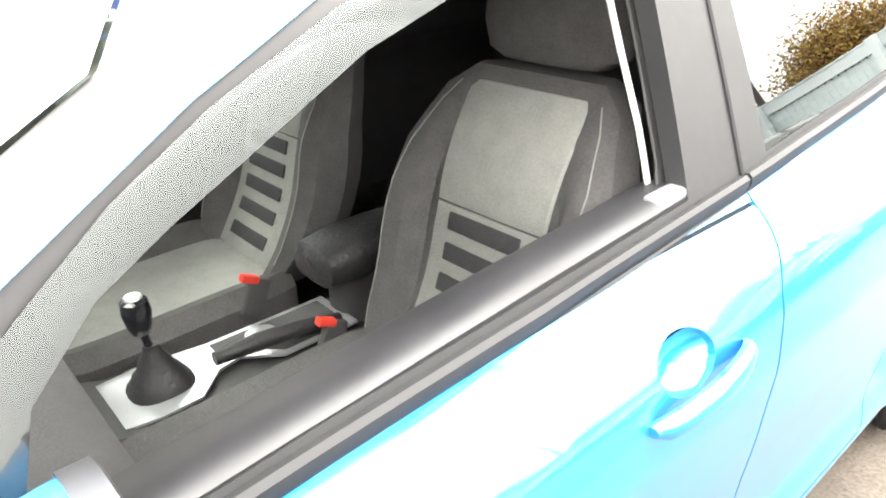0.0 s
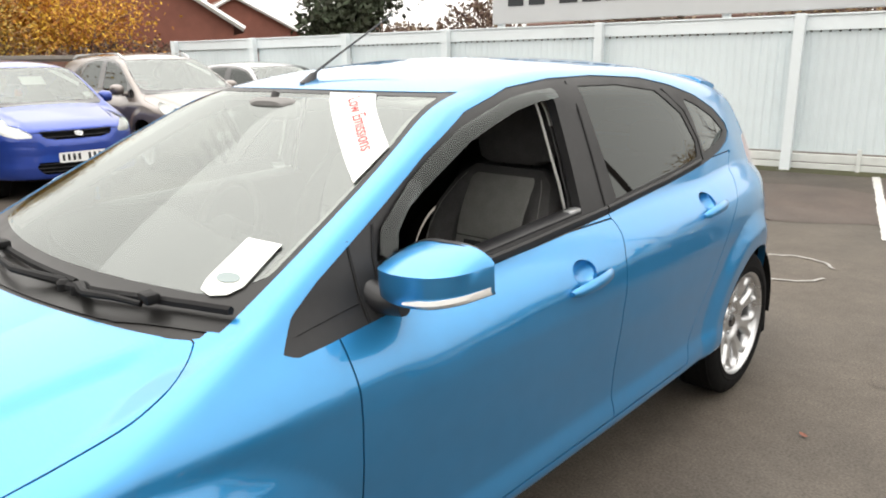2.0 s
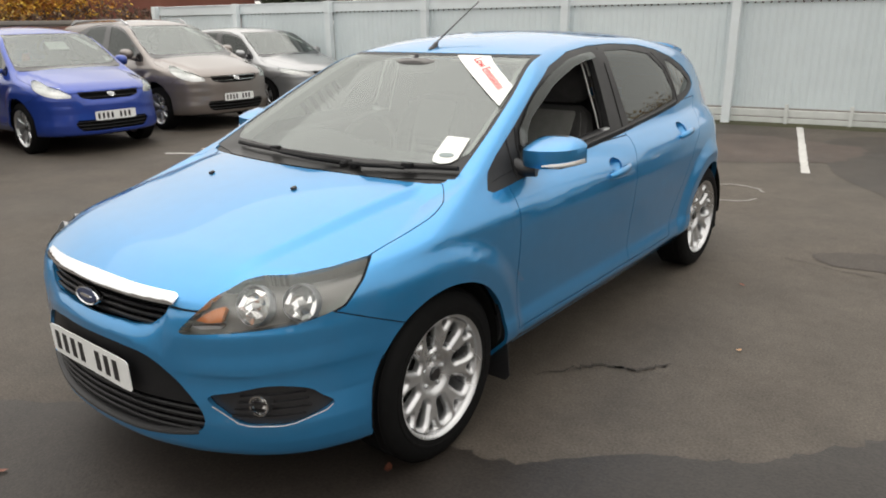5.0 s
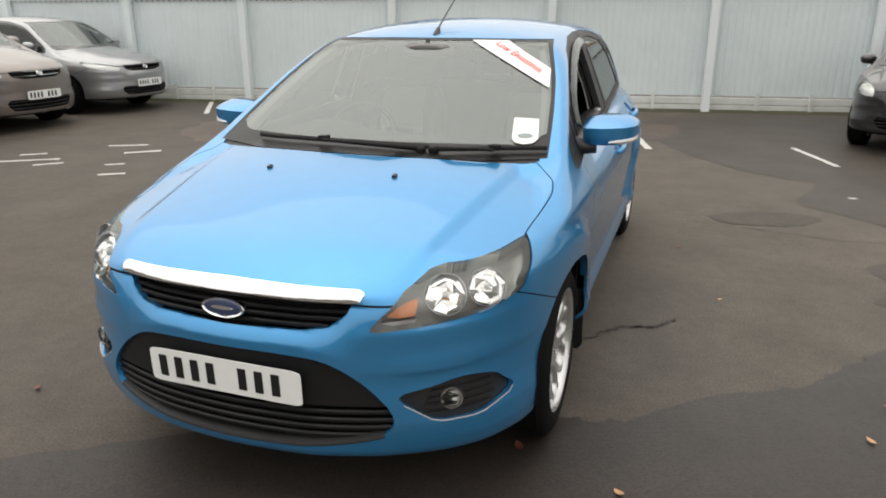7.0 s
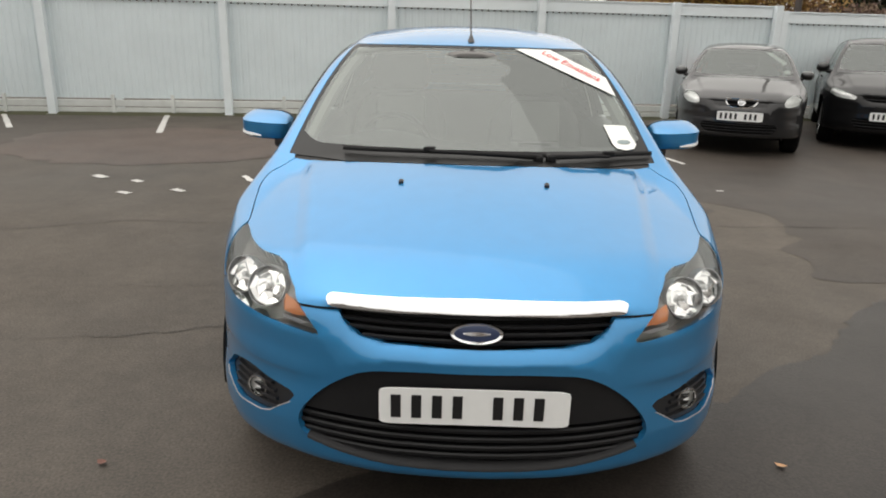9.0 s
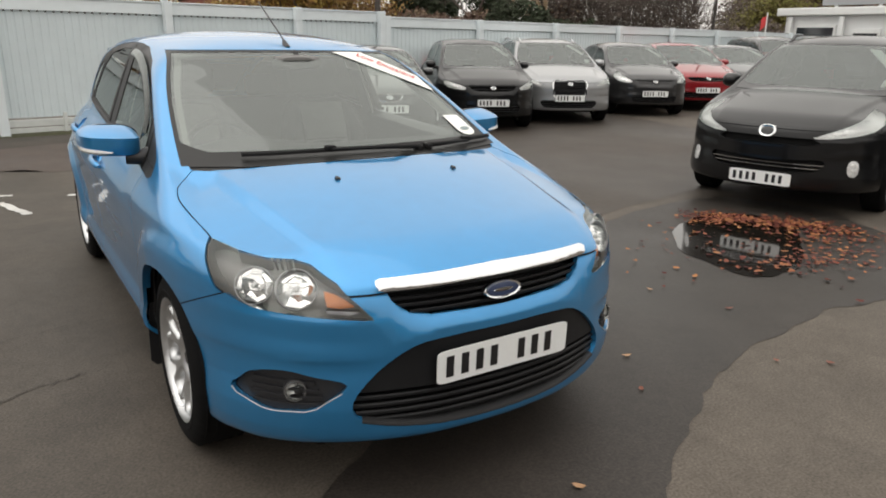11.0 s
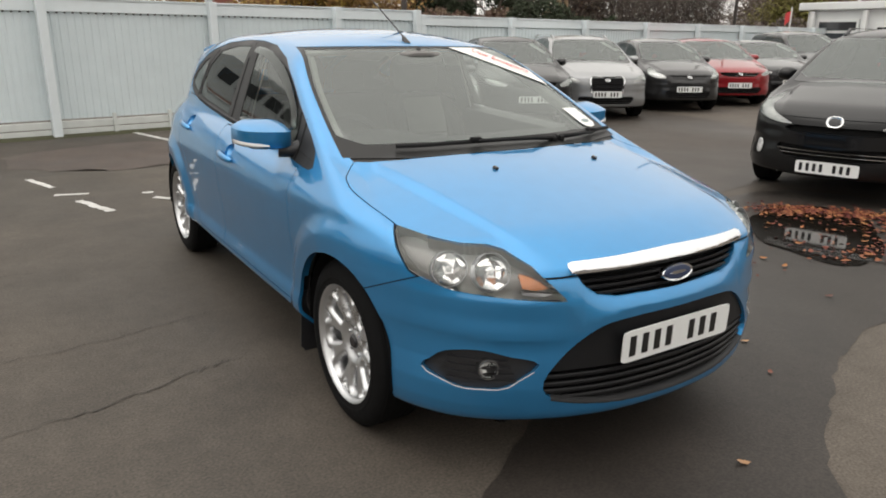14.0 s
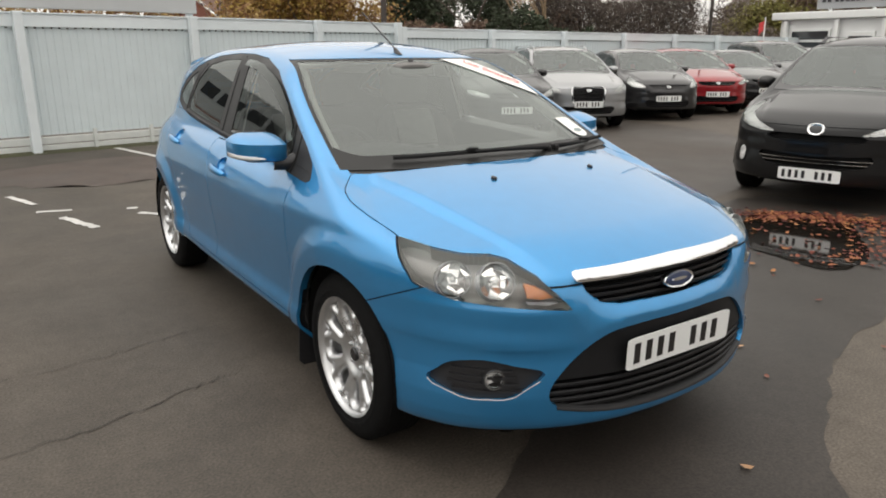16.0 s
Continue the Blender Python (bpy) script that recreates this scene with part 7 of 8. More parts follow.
def leaf_faces(bm, at, size, turn, rng):
    m = Matrix.Translation(at) @ pose(0, 0, 0, rng.uniform(-11, 11), rng.uniform(-11, 11), turn)
    pts = [(-0.5, 0, 0.12), (-0.2, 0.28, 0.05), (0.25, 0.26, 0.05), (0.55, 0, 0.14), (0.25, -0.26, 0.05), (-0.2, -0.28, 0.05), (0, 0, 0)]
    vs = [bm.verts.new(m @ Vector((x * size, y * size, z * size))) for x, y, z in pts]
    for k in range(6):
        bm.faces.new((vs[k], vs[6], vs[(k + 1) % 6]))


rng = random.Random(7)
drift = bmesh.new()
# thick along the far edge of the water and round its end, thinner along the near edge, few on the water
for k in range(1250):
    q = rng.random()
    u, v = rng.gauss(0, 1), rng.gauss(0, 1)
    if k % 10 < 6:
        x = 3.72 + 0.72 * q + 0.10 * u
        y = 1.30 - 0.62 * q * q - 0.25 * q + 0.11 * v
    elif k % 10 < 8:
        x, y = 4.15 + 0.24 * u, 0.42 + 0.28 * v
    elif k % 10 < 9:
        x, y = 2.85 + 1.05 * q + 0.10 * u, 0.22 - 0.25 * q + 0.13 * v
    else:
        x, y = 3.3 + 0.55 * u, 0.55 + 0.42 * v
    leaf_faces(drift, (x, y, 0.011 + 0.010 * rng.random()), rng.uniform(0.025, 0.058), rng.uniform(0, 360), rng)
tagged(part("leaf_litter", drift, LITTER), "drift of wet red-brown leaves around a puddle", "leaves", kind="stuff")
for k, (x, y) in enumerate(((1.12, -0.35), (0.92, -0.62), (-0.05, -1.35), (0.60, -1.55), (1.7, -0.75), (1.9, -0.9), (0.2, -1.0), (0.75, -0.2), (-0.35, -1.05), (1.45, 1.5), (1.2, 2.4), (2.1, -0.2), (0.25, -2.3), (-0.8, -1.5), (2.55, 0.9), (1.95, 0.25), (-1.25, -0.45), (-1.9, -0.2))):
    bm = bmesh.new()
    leaf_faces(bm, (x, y, 0.010), rng.uniform(0.03, 0.05), rng.uniform(0, 360), rng)
    tagged(part("fallen_leaf", bm, LEAF if k % 3 else LEAF_PALE), "single dry brown leaf lying on the asphalt", "leaf", "fallen leaves")

# ---- fence of white sheeting ----
FENCE_WHITE = material("white_sheeting", (0.635, 0.705, 0.725), 0.42, grain=0.06, scale=3.0, spread=0.03)
POST_WHITE = material("white_post", (0.71, 0.765, 0.785), 0.4, grain=0.05, scale=6, spread=0.02)
KICK_GREY = material("pale_kickboard", (0.60, 0.62, 0.60), 0.6, grain=0.16, scale=6, spread=0.04)
MOSS = material("damp_moss", (0.055, 0.055, 0.025), 0.9, grain=0.4, scale=20, bump=0.4)
OPENING_SHADE = material("opening_shade", (0.045, 0.038, 0.032), 0.85, grain=0.25, scale=9)
SLOPE = 0.15


def fence_y(x):
    return 9.5 + SLOPE * x


TURN = math.degrees(math.atan(SLOPE))


def corrugated(x0, x1, z0, z1, pitch=0.10, deep=0.008, z_mid=None):
    """Upright ribs of folded sheet between two posts."""
    me = bpy.data.meshes.new("sheet_panel")
    xs, off = [], []
    n = int((x1 - x0) / pitch)
    step = (x1 - x0) / n
    for k in range(n):
        b = x0 + k * step
        for f, o in ((0.0, 0), (0.60, 0), (0.68, 1), (0.92, 1)):
            xs.append(b + f * step)
            off.append(o * deep)
    xs.append(x1)
    off.append(0)
    V, F = [], []
    # the ribs end a little lower than the flats, which leaves a row of openings under the rail
    for z in (z0, z1):
        for x, o in zip(xs, off):
            V.append((x, fence_y(x) + o, z - (0.040 if z == z1 and o else 0)))
    m = len(xs)
    for z in (z0, z1):
        for x, o in zip(xs, off):
            V.append((x, fence_y(x) + o + 0.004, z - (0.040 if z == z1 and o else 0)))
    for k in range(m - 1):
        F.append((k, k + 1, m + k + 1, m + k))
        F.append((2 * m + k + 1, 2 * m + k, 3 * m + k, 3 * m + k + 1))
        F.append((m + k, m + k + 1, 3 * m + k + 1, 3 * m + k))
    me.from_pydata(V, [], F)
    me.materials.append(FENCE_WHITE)
    return me


def fence_run(posts, top, label):
    root = thing("fence", label, "fence", kind="structure")
    for x in posts:
        bm = bmesh.new()
        box(bm, (0.12, 0.12, top + 0.03), (x, fence_y(x) - 0.10, (top + 0.03) / 2), pose(0, 0, 0, 0, 0, TURN), bevel=0.008)
        post = part("fence_post", bm, POST_WHITE, root, "white square post")
        bm = bmesh.new()
        box(bm, (0.16, 0.16, 0.012), (x, fence_y(x) - 0.10, 0.008), pose(0, 0, 0, 0, 0, TURN))
        part("base_plate", bm, KICK_GREY, post)
    for a, b in zip(posts, posts[1:]):
        link("sheet_panel", corrugated(a + 0.02, b - 0.02, 0.24, top - 0.15), root, "ribbed white sheet")
        m, L = (a + b) / 2, (b - a) / math.cos(math.atan(SLOPE))
        for z, h, t, name, mat in ((top - 0.085, 0.17, 0.05, "top_rail", POST_WHITE), (0.165, 0.10, 0.04, "kickboard", KICK_GREY), (0.055, 0.09, 0.035, "kickboard", KICK_GREY)):
            bm = bmesh.new()
            box(bm, (L - 0.012, t, h), (m, fence_y(m) - 0.012, z), pose(0, 0, 0, 0, 0, TURN), bevel=0.006)
            part(name, bm, mat, root)
        # an added dark strip stands in for the shade in the openings
        bm = bmesh.new()
        box(bm, (L - 0.02, 0.05, 0.12), (m, fence_y(m) + 0.055, top - 0.19), pose(0, 0, 0, 0, 0, TURN), bevel=0.004)
        part("back_rail", bm, OPENING_SHADE, root, "added dark strip that shades the openings under the rail")
        bm = bmesh.new()
        box(bm, (L - 0.02, 0.07, 0.022), (m, fence_y(m) - 0.02, top + 0.012), pose(0, 0, 0, 0, 0, TURN), bevel=0.006)
        part("coping", bm, POST_WHITE, root)
        for q in (0.33, 0.67):
            bm = bmesh.new()
            x = a + (b - a) * q
            box(bm, (0.05, 0.05, 0.30), (x, fence_y(x) - 0.05, 0.15), pose(0, 0, 0, 0, 0, TURN), bevel=0.005)
            part("kick_peg", bm, KICK_GREY, root)
    return root


fence_run((-13.2, -10.75, -8.35, -6.22, -3.62, -1.07, 1.33, 3.6, 5.4), 1.88, "white fence of ribbed sheet between square posts")
fence_run((5.52, 8.0, 10.5, 13.0, 15.5, 18.0, 20.5, 23.0, 25.5, 28.0), 1.80, "lower white fence of ribbed sheet behind parked cars")
bm = bmesh.new()
rows = []
for x in np.linspace(-13.2, 25, 120):
    w = 0.10 + 0.05 * noise.noise(Vector((x * 1.5, 0, 2)))
    rows.append([(x, fence_y(x) - 0.03, 0.002), (x, fence_y(x) - 0.03, 0.03), (x, fence_y(x) - 0.10 - w, 0.010), (x, fence_y(x) - 0.14 - w, 0.002)])
loft(bm, rows)
tagged(part("moss_strip", bm, MOSS), "strip of moss and dirt along the fence", "moss", kind="stuff")

# sign over the fence
SIGN = material("sign_grey_white", (0.52, 0.54, 0.55), 0.4, grain=0.04, scale=4)
SIGN_INK = material("sign_dark_letters", (0.02, 0.024, 0.028), 0.5)


def words(text, size, m, parent, mat, name="sign_words", space=1.0):
    c = bpy.data.curves.new(name, "FONT")
    c.body, c.size, c.align_x, c.align_y, c.extrude, c.space_character, c.offset = text, size, "RIGHT", "CENTER", 0.004, space, size * 0.012
    o = new(name, c)
    bpy.context.view_layer.update()
    me = bpy.data.meshes.new_from_object(o.evaluated_get(bpy.context.evaluated_depsgraph_get()))
    bpy.data.objects.remove(o)
    me.transform(m)
    me.materials.clear()
    me.materials.append(mat)
    return link(name, me, parent)


def sign_board(right, left, z0, z1, y_off, label):
    root = thing("sign_board", label, "sign")
    m = (right + left) / 2
    bm = bmesh.new()
    box(bm, ((right - left) / math.cos(math.atan(SLOPE)), 0.05, z1 - z0), (m, fence_y(m) + y_off, (z0 + z1) / 2), pose(0, 0, 0, 0, 0, TURN), bevel=0.012)
    part("board", bm, SIGN, root)
    for x in (right - 0.1, m, left + 0.1):
        bm = bmesh.new()
        box(bm, (0.10, 0.08, z1 - 0.1), (x, fence_y(x) + y_off + 0.07, (z1 - 0.1) / 2), pose(0, 0, 0, 0, 0, TURN), bevel=0.006)
        part("sign_post", bm, POST_WHITE, root)
    at = Matrix.Translation((right - 0.37, fence_y(right - 0.37) + y_off - 0.032, (z0 + z1) / 2)) @ pose(0, 0, 0, 90, 0, TURN)
    words("Car Centre", 0.50, at, root, SIGN_INK, space=1.16)
    for dx, w in ((-3.45, 0.28), (-3.8, 0.28), (-4.15, 0.28), (-4.5, 0.28), (-4.85, 0.28), (-5.2, 0.28), (-5.7, 0.26), (-6.05, 0.26)):
        x = right - 0.37 + dx
        bm = bmesh.new()
        box(bm, (w, 0.01, 0.24), (x, fence_y(x) + y_off - 0.030, (z0 + z1) / 2), pose(0, 0, 0, 0, 0, TURN))
        part("sign_bar", bm, SIGN_INK, root)
    return root


sign_board(1.43, -5.4, 1.95, 2.70, -0.02, "pale grey sign board with dark lettering above the fence")

# ---- low brick wall beyond the row of cars ----
BRICK = material("old_brick", (0.20, 0.105, 0.075), 0.85, grain=0.2, scale=14, bump=0.3, spread=0.3)
MORTAR = material("mortar", (0.20, 0.18, 0.16), 0.9, grain=0.15, scale=12)
COPE = material("coping_stone", (0.22, 0.20, 0.18), 0.85, grain=0.2, scale=8)
wall = thing("brick_wall", "low old brick wall with stone coping", "wall", kind="structure")
bm = bmesh.new()
box(bm, (0.20, 22, 1.56), (-13.5, -3.5, 0.78))
part("wall_core", bm, MORTAR, wall)
bm = bmesh.new()
box(bm, (0.30, 22, 0.08), (-13.5, -3.5, 1.60), bevel=0.01)
part("coping", bm, COPE, wall)
bm = bmesh.new()
box(bm, (0.012, 0.215, 0.065), (0, 0, 0))
brick = bpy.data.meshes.new("brick")
bm.to_mesh(brick)
bm.free()
brick.materials.append(BRICK)
rows = []
for r in range(20):
    for k in range(98):
        rows.append((-13.395, -14.4 + k * 0.225 + (r % 2) * 0.112, 0.055 + r * 0.0755))
near = [p for p in rows if 1.20 < p[2] and 2.0 < p[1] < 7.2][:290]
for p in near:
    link("brick", brick, wall, at=Matrix.Translation(p))
taken = set(near)
bm = bmesh.new()
for p in rows:
    if p not in taken and p[1] > -4:
        box(bm, (0.012, 0.215, 0.065), p)
tagged(part("brickwork", bm, BRICK, wall), kind="stuff")


# ---- beyond the yard: trees, houses, office, poles ----
BARK = material("bark", (0.12, 0.095, 0.078), 0.9, grain=0.3, scale=12, bump=0.4)
PALE_BARK = material("pale_bark", (0.32, 0.23, 0.145), 0.9, grain=0.25, scale=12, bump=0.3)
TWIG = material("twigs", (0.16, 0.12, 0.10), 0.95, grain=0.3, scale=6)


GOLD = foliage("golden_leaves", (0.33, 0.20, 0.06))
ORANGE = foliage("orange_leaves", (0.50, 0.25, 0.04))
OCHRE = foliage("ochre_leaves", (0.30, 0.185, 0.075))
RUSSET = foliage("russet_leaves", (0.15, 0.10, 0.075))
DARK_BROWN = foliage("dark_brown_twigs", (0.18, 0.145, 0.122))
THICKET = foliage("dark_thicket", (0.115, 0.092, 0.078))
EVERGREEN = foliage("evergreen_leaves", (0.045, 0.055, 0.032))
OLIVE = foliage("olive_leaves", (0.16, 0.14, 0.045))


def crown(points, size, seed, count):
    """Small leaf clumps, three leaves each, round the given places."""
    rng = np.random.default_rng(seed)
    pts = np.asarray(points)
    c = pts[rng.integers(0, len(pts), count)] + rng.normal(0, 1, (count, 3)) * np.array(size[:3])
    n = len(c)
    base = rng.normal(0, 1, (n, 3))
    base /= np.linalg.norm(base, axis=1)[:, None]
    other = np.cross(base, rng.normal(0, 1, (n, 3)))
    other /= np.linalg.norm(other, axis=1)[:, None]
    s = (size[3] * (0.6 + 0.8 * rng.random(n)))[:, None]
    third = np.cross(base, other)
    V = np.stack([c - base * s, c + other * s * 0.55 + third * s * 0.2, c + base * s, c - other * s * 0.55 + third * s * 0.2], 1).reshape(-1, 3)
    F = np.arange(4 * n).reshape(-1, 4)
    me = bpy.data.meshes.new("crown")
    me.from_pydata(V.tolist(), [], F.tolist())
    return me


def branches(bm, at, way, length, radius, depth, rng, tips, sides=5, spread=0.55, lift=0.15, kids=3):
    pts, p, d = [at], at.copy(), way.normalized()
    for k in range(4):
        d = (d + Vector((rng.gauss(0, 0.10), rng.gauss(0, 0.10), rng.gauss(0, 0.06) + lift * 0.15))).normalized()
        p = p + d * length / 4
        pts.append(p.copy())
    end = radius * 0.55
    tube(bm, pts, [radius + (end - radius) * k / 4 for k in range(5)], sides, caps=False)
    tips.extend(pts[2:])
    if depth == 0:
        return
    for k in range(kids + (rng.random() < 0.5)):
        q = pts[rng.choice((2, 3, 4, 4))]
        side = Vector((rng.gauss(0, 1), rng.gauss(0, 1), rng.gauss(0, 0.5) + lift))
        nd = (d * (1 - spread) + side.normalized() * spread).normalized()
        branches(bm, q, nd, length * rng.uniform(0.55, 0.8), end * rng.uniform(0.6, 0.95), depth - 1, rng, tips, 4 if depth > 1 else 3, spread, lift, kids)


def tree(name, label, at, height, leaf, seed, depth=3, stems=1, count=2600, clump=(0.35, 0.35, 0.3, 0.16), bark=BARK, spread=0.55, radius=None, kids=3, lift=0.25):
    rng = random.Random(seed)
    root = thing(name, label, "tree")
    bm, tips = bmesh.new(), []
    for k in range(stems):
        lean = Vector((rng.gauss(0, 0.12 * stems), rng.gauss(0, 0.12 * stems), 1))
        branches(bm, Vector((rng.gauss(0, 0.1) * (stems > 1), rng.gauss(0, 0.1) * (stems > 1), -0.05)), lean, height * 0.42, radius or height * 0.024, depth, rng, tips, 7, spread, lift, kids)
    top = max(p.z for p in tips)
    s = height / top
    bmesh.ops.scale(bm, vec=(s, s, s), verts=bm.verts)
    part("trunk", bm, bark, root, smooth=True)
    if leaf:
        pts = [tuple(p * s) for p in tips if p.z * s > height * 0.18]
        me = crown(pts, clump, seed, count)
        me.materials.append(leaf)
        link("crown", me, root)
    root.matrix_world = pose(at[0], at[1], 0, 0, 0, rng.uniform(0, 360))
    return root


def conifer(at, height, wide, seed):
    rng = np.random.default_rng(seed)
    root = thing("conifer", "narrow dark evergreen conifer behind the fence", "tree", "conifers")
    bm = bmesh.new()
    tube(bm, [(0, 0, 0), (0, 0, height * 0.5), (0, 0, height * 0.97)], [0.14, 0.09, 0.015], 7)
    part("trunk", bm, BARK, root)
    t = rng.random(2600) ** 0.8
    r = wide * (1 - t) ** 0.75 * (0.45 + 0.6 * rng.random(2600)) + 0.03
    a = rng.random(2600) * math.tau
    r *= 1 + 0.22 * np.sin(a * 3 + t * 17)
    pts = np.stack([r * np.cos(a), r * np.sin(a), height * (0.06 + 0.94 * t)], 1)
    me = crown(pts, (0.05, 0.05, 0.08, 0.10), seed, 5200)
    me.materials.append(EVERGREEN)
    link("crown", me, root)
    root.matrix_world = pose(at[0], at[1], 0)
    return root


def hedge(name, label, a, b, height, deep, leaf, seed, count, ragged=0.35, size=0.075, stems=1.6):
    """A long shrubbery: stems and a great many leaves."""
    rng = np.random.default_rng(seed)
    L = math.hypot(b[0] - a[0], b[1] - a[1])
    root = thing(name, label, "hedge", kind="")
    t = rng.random(count)
    bump = np.array([1 + ragged * noise.noise(Vector((q * L * 0.45, seed, 0))) + 0.4 * ragged * noise.noise(Vector((q * L * 1.7, seed, 3))) for q in t])
    h = height * bump * rng.random(count) ** 0.75
    across = (rng.random(count) - 0.5) * deep * (1 - 0.3 * h / height)
    dx, dy = (b[0] - a[0]) / L, (b[1] - a[1]) / L
    pts = np.stack([a[0] + dx * t * L - dy * across, a[1] + dy * t * L + dx * across, h], 1)
    me = crown(pts, (0.06, 0.06, 0.06, size), seed, count)
    me.materials.append(leaf)
    link("foliage", me, root)
    r = random.Random(seed)
    bm = bmesh.new()
    for k in range(int(L * stems)):
        q = r.random() * L
        x, y = a[0] + dx * q, a[1] + dy * q
        hh = height * r.uniform(0.6, 1.1)
        tube(bm, [(x, y, 0), (x + r.gauss(0, 0.15), y + r.gauss(0, 0.15), hh * 0.5), (x + r.gauss(0, 0.35), y + r.gauss(0, 0.35), hh)], [0.04, 0.025, 0.008], 4, caps=False)
    part("stems", bm, TWIG, root)
    return root


def polar(az, r, eye=(-1.8, -2.3)):
    return eye[0] + r * math.sin(radians(az)), eye[1] + r * math.cos(radians(az))


# right of the sign, behind the fence
tree("bare_tree", "tall bare tree with fine twigs", polar(14.5, 36), 8, None, 2, depth=5, kids=3)
tree("bare_tree", "bare tree with fine twigs beside a golden shrub", polar(17.2, 38), 8, None, 3, depth=5)
tree("golden_tree", "broad golden-leaved autumn tree behind the fence", polar(23.2, 31), 5.2, GOLD, 4, depth=3, stems=4, count=22000, clump=(0.4, 0.4, 0.38, 0.065), spread=0.6)
tree("golden_tree", "golden-leaved autumn shrub behind the fence", polar(20.2, 33), 3.8, OCHRE, 5, depth=3, stems=4, count=14000, clump=(0.4, 0.4, 0.38, 0.065), spread=0.6)
tree("golden_tree", "thin ochre-leaved tree behind the sign", polar(26.3, 33), 3.6, OCHRE, 6, depth=3, stems=3, count=6000, clump=(0.5, 0.5, 0.4, 0.08))
for az, r, h, w in ((30.2, 36, 5.2, 0.95), (31.6, 37, 6.2, 0.95), (33.5, 36, 6.0, 1.05), (32.6, 39, 5.3, 0.9)):
    conifer(polar(az, r), h, w, int(az * 10))
hedge("hedge", "brown autumn shrubbery behind the fence", polar(28.5, 30), polar(44, 30), 2.35, 3.0, RUSSET, 11, 16000, 0.6)
hedge("hedge", "tall dark brown thicket behind the fence", polar(40.5, 30), polar(52.3, 30), 3.5, 3.0, THICKET, 18, 60000, 0.2, 0.042, 7.0)
hedge("hedge", "low brown scrub beside a pole", polar(51, 31), polar(58, 31), 2.0, 2.0, DARK_BROWN, 19, 6000, 0.5)
hedge("hedge", "dark evergreen hedge behind the fence", polar(37, 28), polar(45, 28), 2.3, 2.2, EVERGREEN, 12, 9000, 0.6)
hedge("hedge", "mixed autumn hedge beside the sign", polar(-8, 24), polar(20, 25), 2.7, 2.0, OCHRE, 13, 16000, 0.5)
tree("bare_tree", "bare tree with a dense dark crown of twigs", polar(36.3, 32), 7, None, 21, depth=5, kids=3, radius=0.10)
tree("ivy_tree", "ivy-covered tree with a dark crown", polar(38.4, 33), 6.0, EVERGREEN, 22, depth=3, count=7000, clump=(0.38, 0.38, 0.38, 0.08))
tree("pale_tree", "pale multi-stemmed pollarded tree", polar(41.5, 30), 7.5, None, 23, depth=4, stems=5, bark=PALE_BARK, spread=0.4, radius=0.13, kids=3, lift=0.6)
tree("bare_tree", "spreading bare tree behind the parked cars", polar(46, 33), 6.5, None, 24, depth=5, kids=4, radius=0.10)
tree("bare_tree", "spreading bare tree behind the parked cars", polar(49.5, 34), 6.8, None, 25, depth=5, kids=4, radius=0.10)
tree("bare_tree", "bare tree behind the hedge", polar(44, 38), 7.5, None, 26, depth=5, radius=0.11)
tree("bare_tree", "bare tree behind the hedge", polar(51.6, 37), 6.4, None, 27, depth=5, kids=4, radius=0.10)
tree("autumn_tree", "large brown-leaved tree beside the office", polar(59.6, 44), 6.6, RUSSET, 28, depth=4, count=24000, clump=(0.6, 0.6, 0.5, 0.085))
tree("autumn_tree", "dark brown tree beside the office", polar(55.6, 42), 3.6, DARK_BROWN, 29, depth=4, count=16000, clump=(0.5, 0.5, 0.45, 0.08))
tree("autumn_tree", "olive-yellow tree behind the office", polar(58.4, 38), 3.3, OLIVE, 30, depth=3, count=14000, clump=(0.5, 0.5, 0.45, 0.08))
tree("bare_tree", "bare tree behind the office", polar(69.5, 48), 9.0, None, 31, depth=4)
# above the middle of the fence, and left of it
hedge("hedge", "brown hedge behind the middle of the fence", (-15, 15.5), (-1, 17), 2.4, 2.4, RUSSET, 14, 20000, 0.5)
tree("golden_tree", "yellow-leaved tree beyond the brick wall", (-19.6, 6.2), 4.0, ORANGE, 41, depth=3, stems=3, count=18000, clump=(0.45, 0.45, 0.4, 0.05))
tree("golden_tree", "orange-leaved tree beyond the brick wall", (-18.2, 4.0), 3.6, GOLD, 42, depth=3, stems=3, count=16000, clump=(0.45, 0.45, 0.4, 0.05))
hedge("hedge", "russet hedge beyond the brick wall", (-17.5, -6), (-17.5, 10.5), 1.9, 2.0, RUSSET, 15, 22000, 0.5, 0.05)
tree("conifer_shrub", "dark evergreen tree behind the fence", (-22, 19.5), 4.6, EVERGREEN, 43, depth=3, count=4000, clump=(0.45, 0.45, 0.5, 0.15))
# made-up hedges out of view, behind the camera and to +x, for the reflections
hedge("hedge", "tall dark hedge out of view, added for the reflections", (-22, -24), (26, -22), 3.6, 3.0, RUSSET, 16, 12000, 0.5, 0.22)
hedge("hedge", "tall brown hedge out of view, added for the reflections", (30, -20), (33, 3), 3.8, 3.0, OCHRE, 17, 8000, 0.5, 0.2)

HOUSE_BRICK = material("red_house_brick", (0.23, 0.09, 0.065), 0.9, grain=0.18, scale=3, bump=0.1)
ROOF_TILE = material("roof_tile", (0.13, 0.075, 0.06), 0.85, grain=0.2, scale=5)
WHITE_PVC = material("white_plastic", (0.75, 0.76, 0.75), 0.4, grain=0.04, scale=8)
FAR_GLASS = material("far_window", (0.03, 0.035, 0.04), 0.08, coat=1.0)


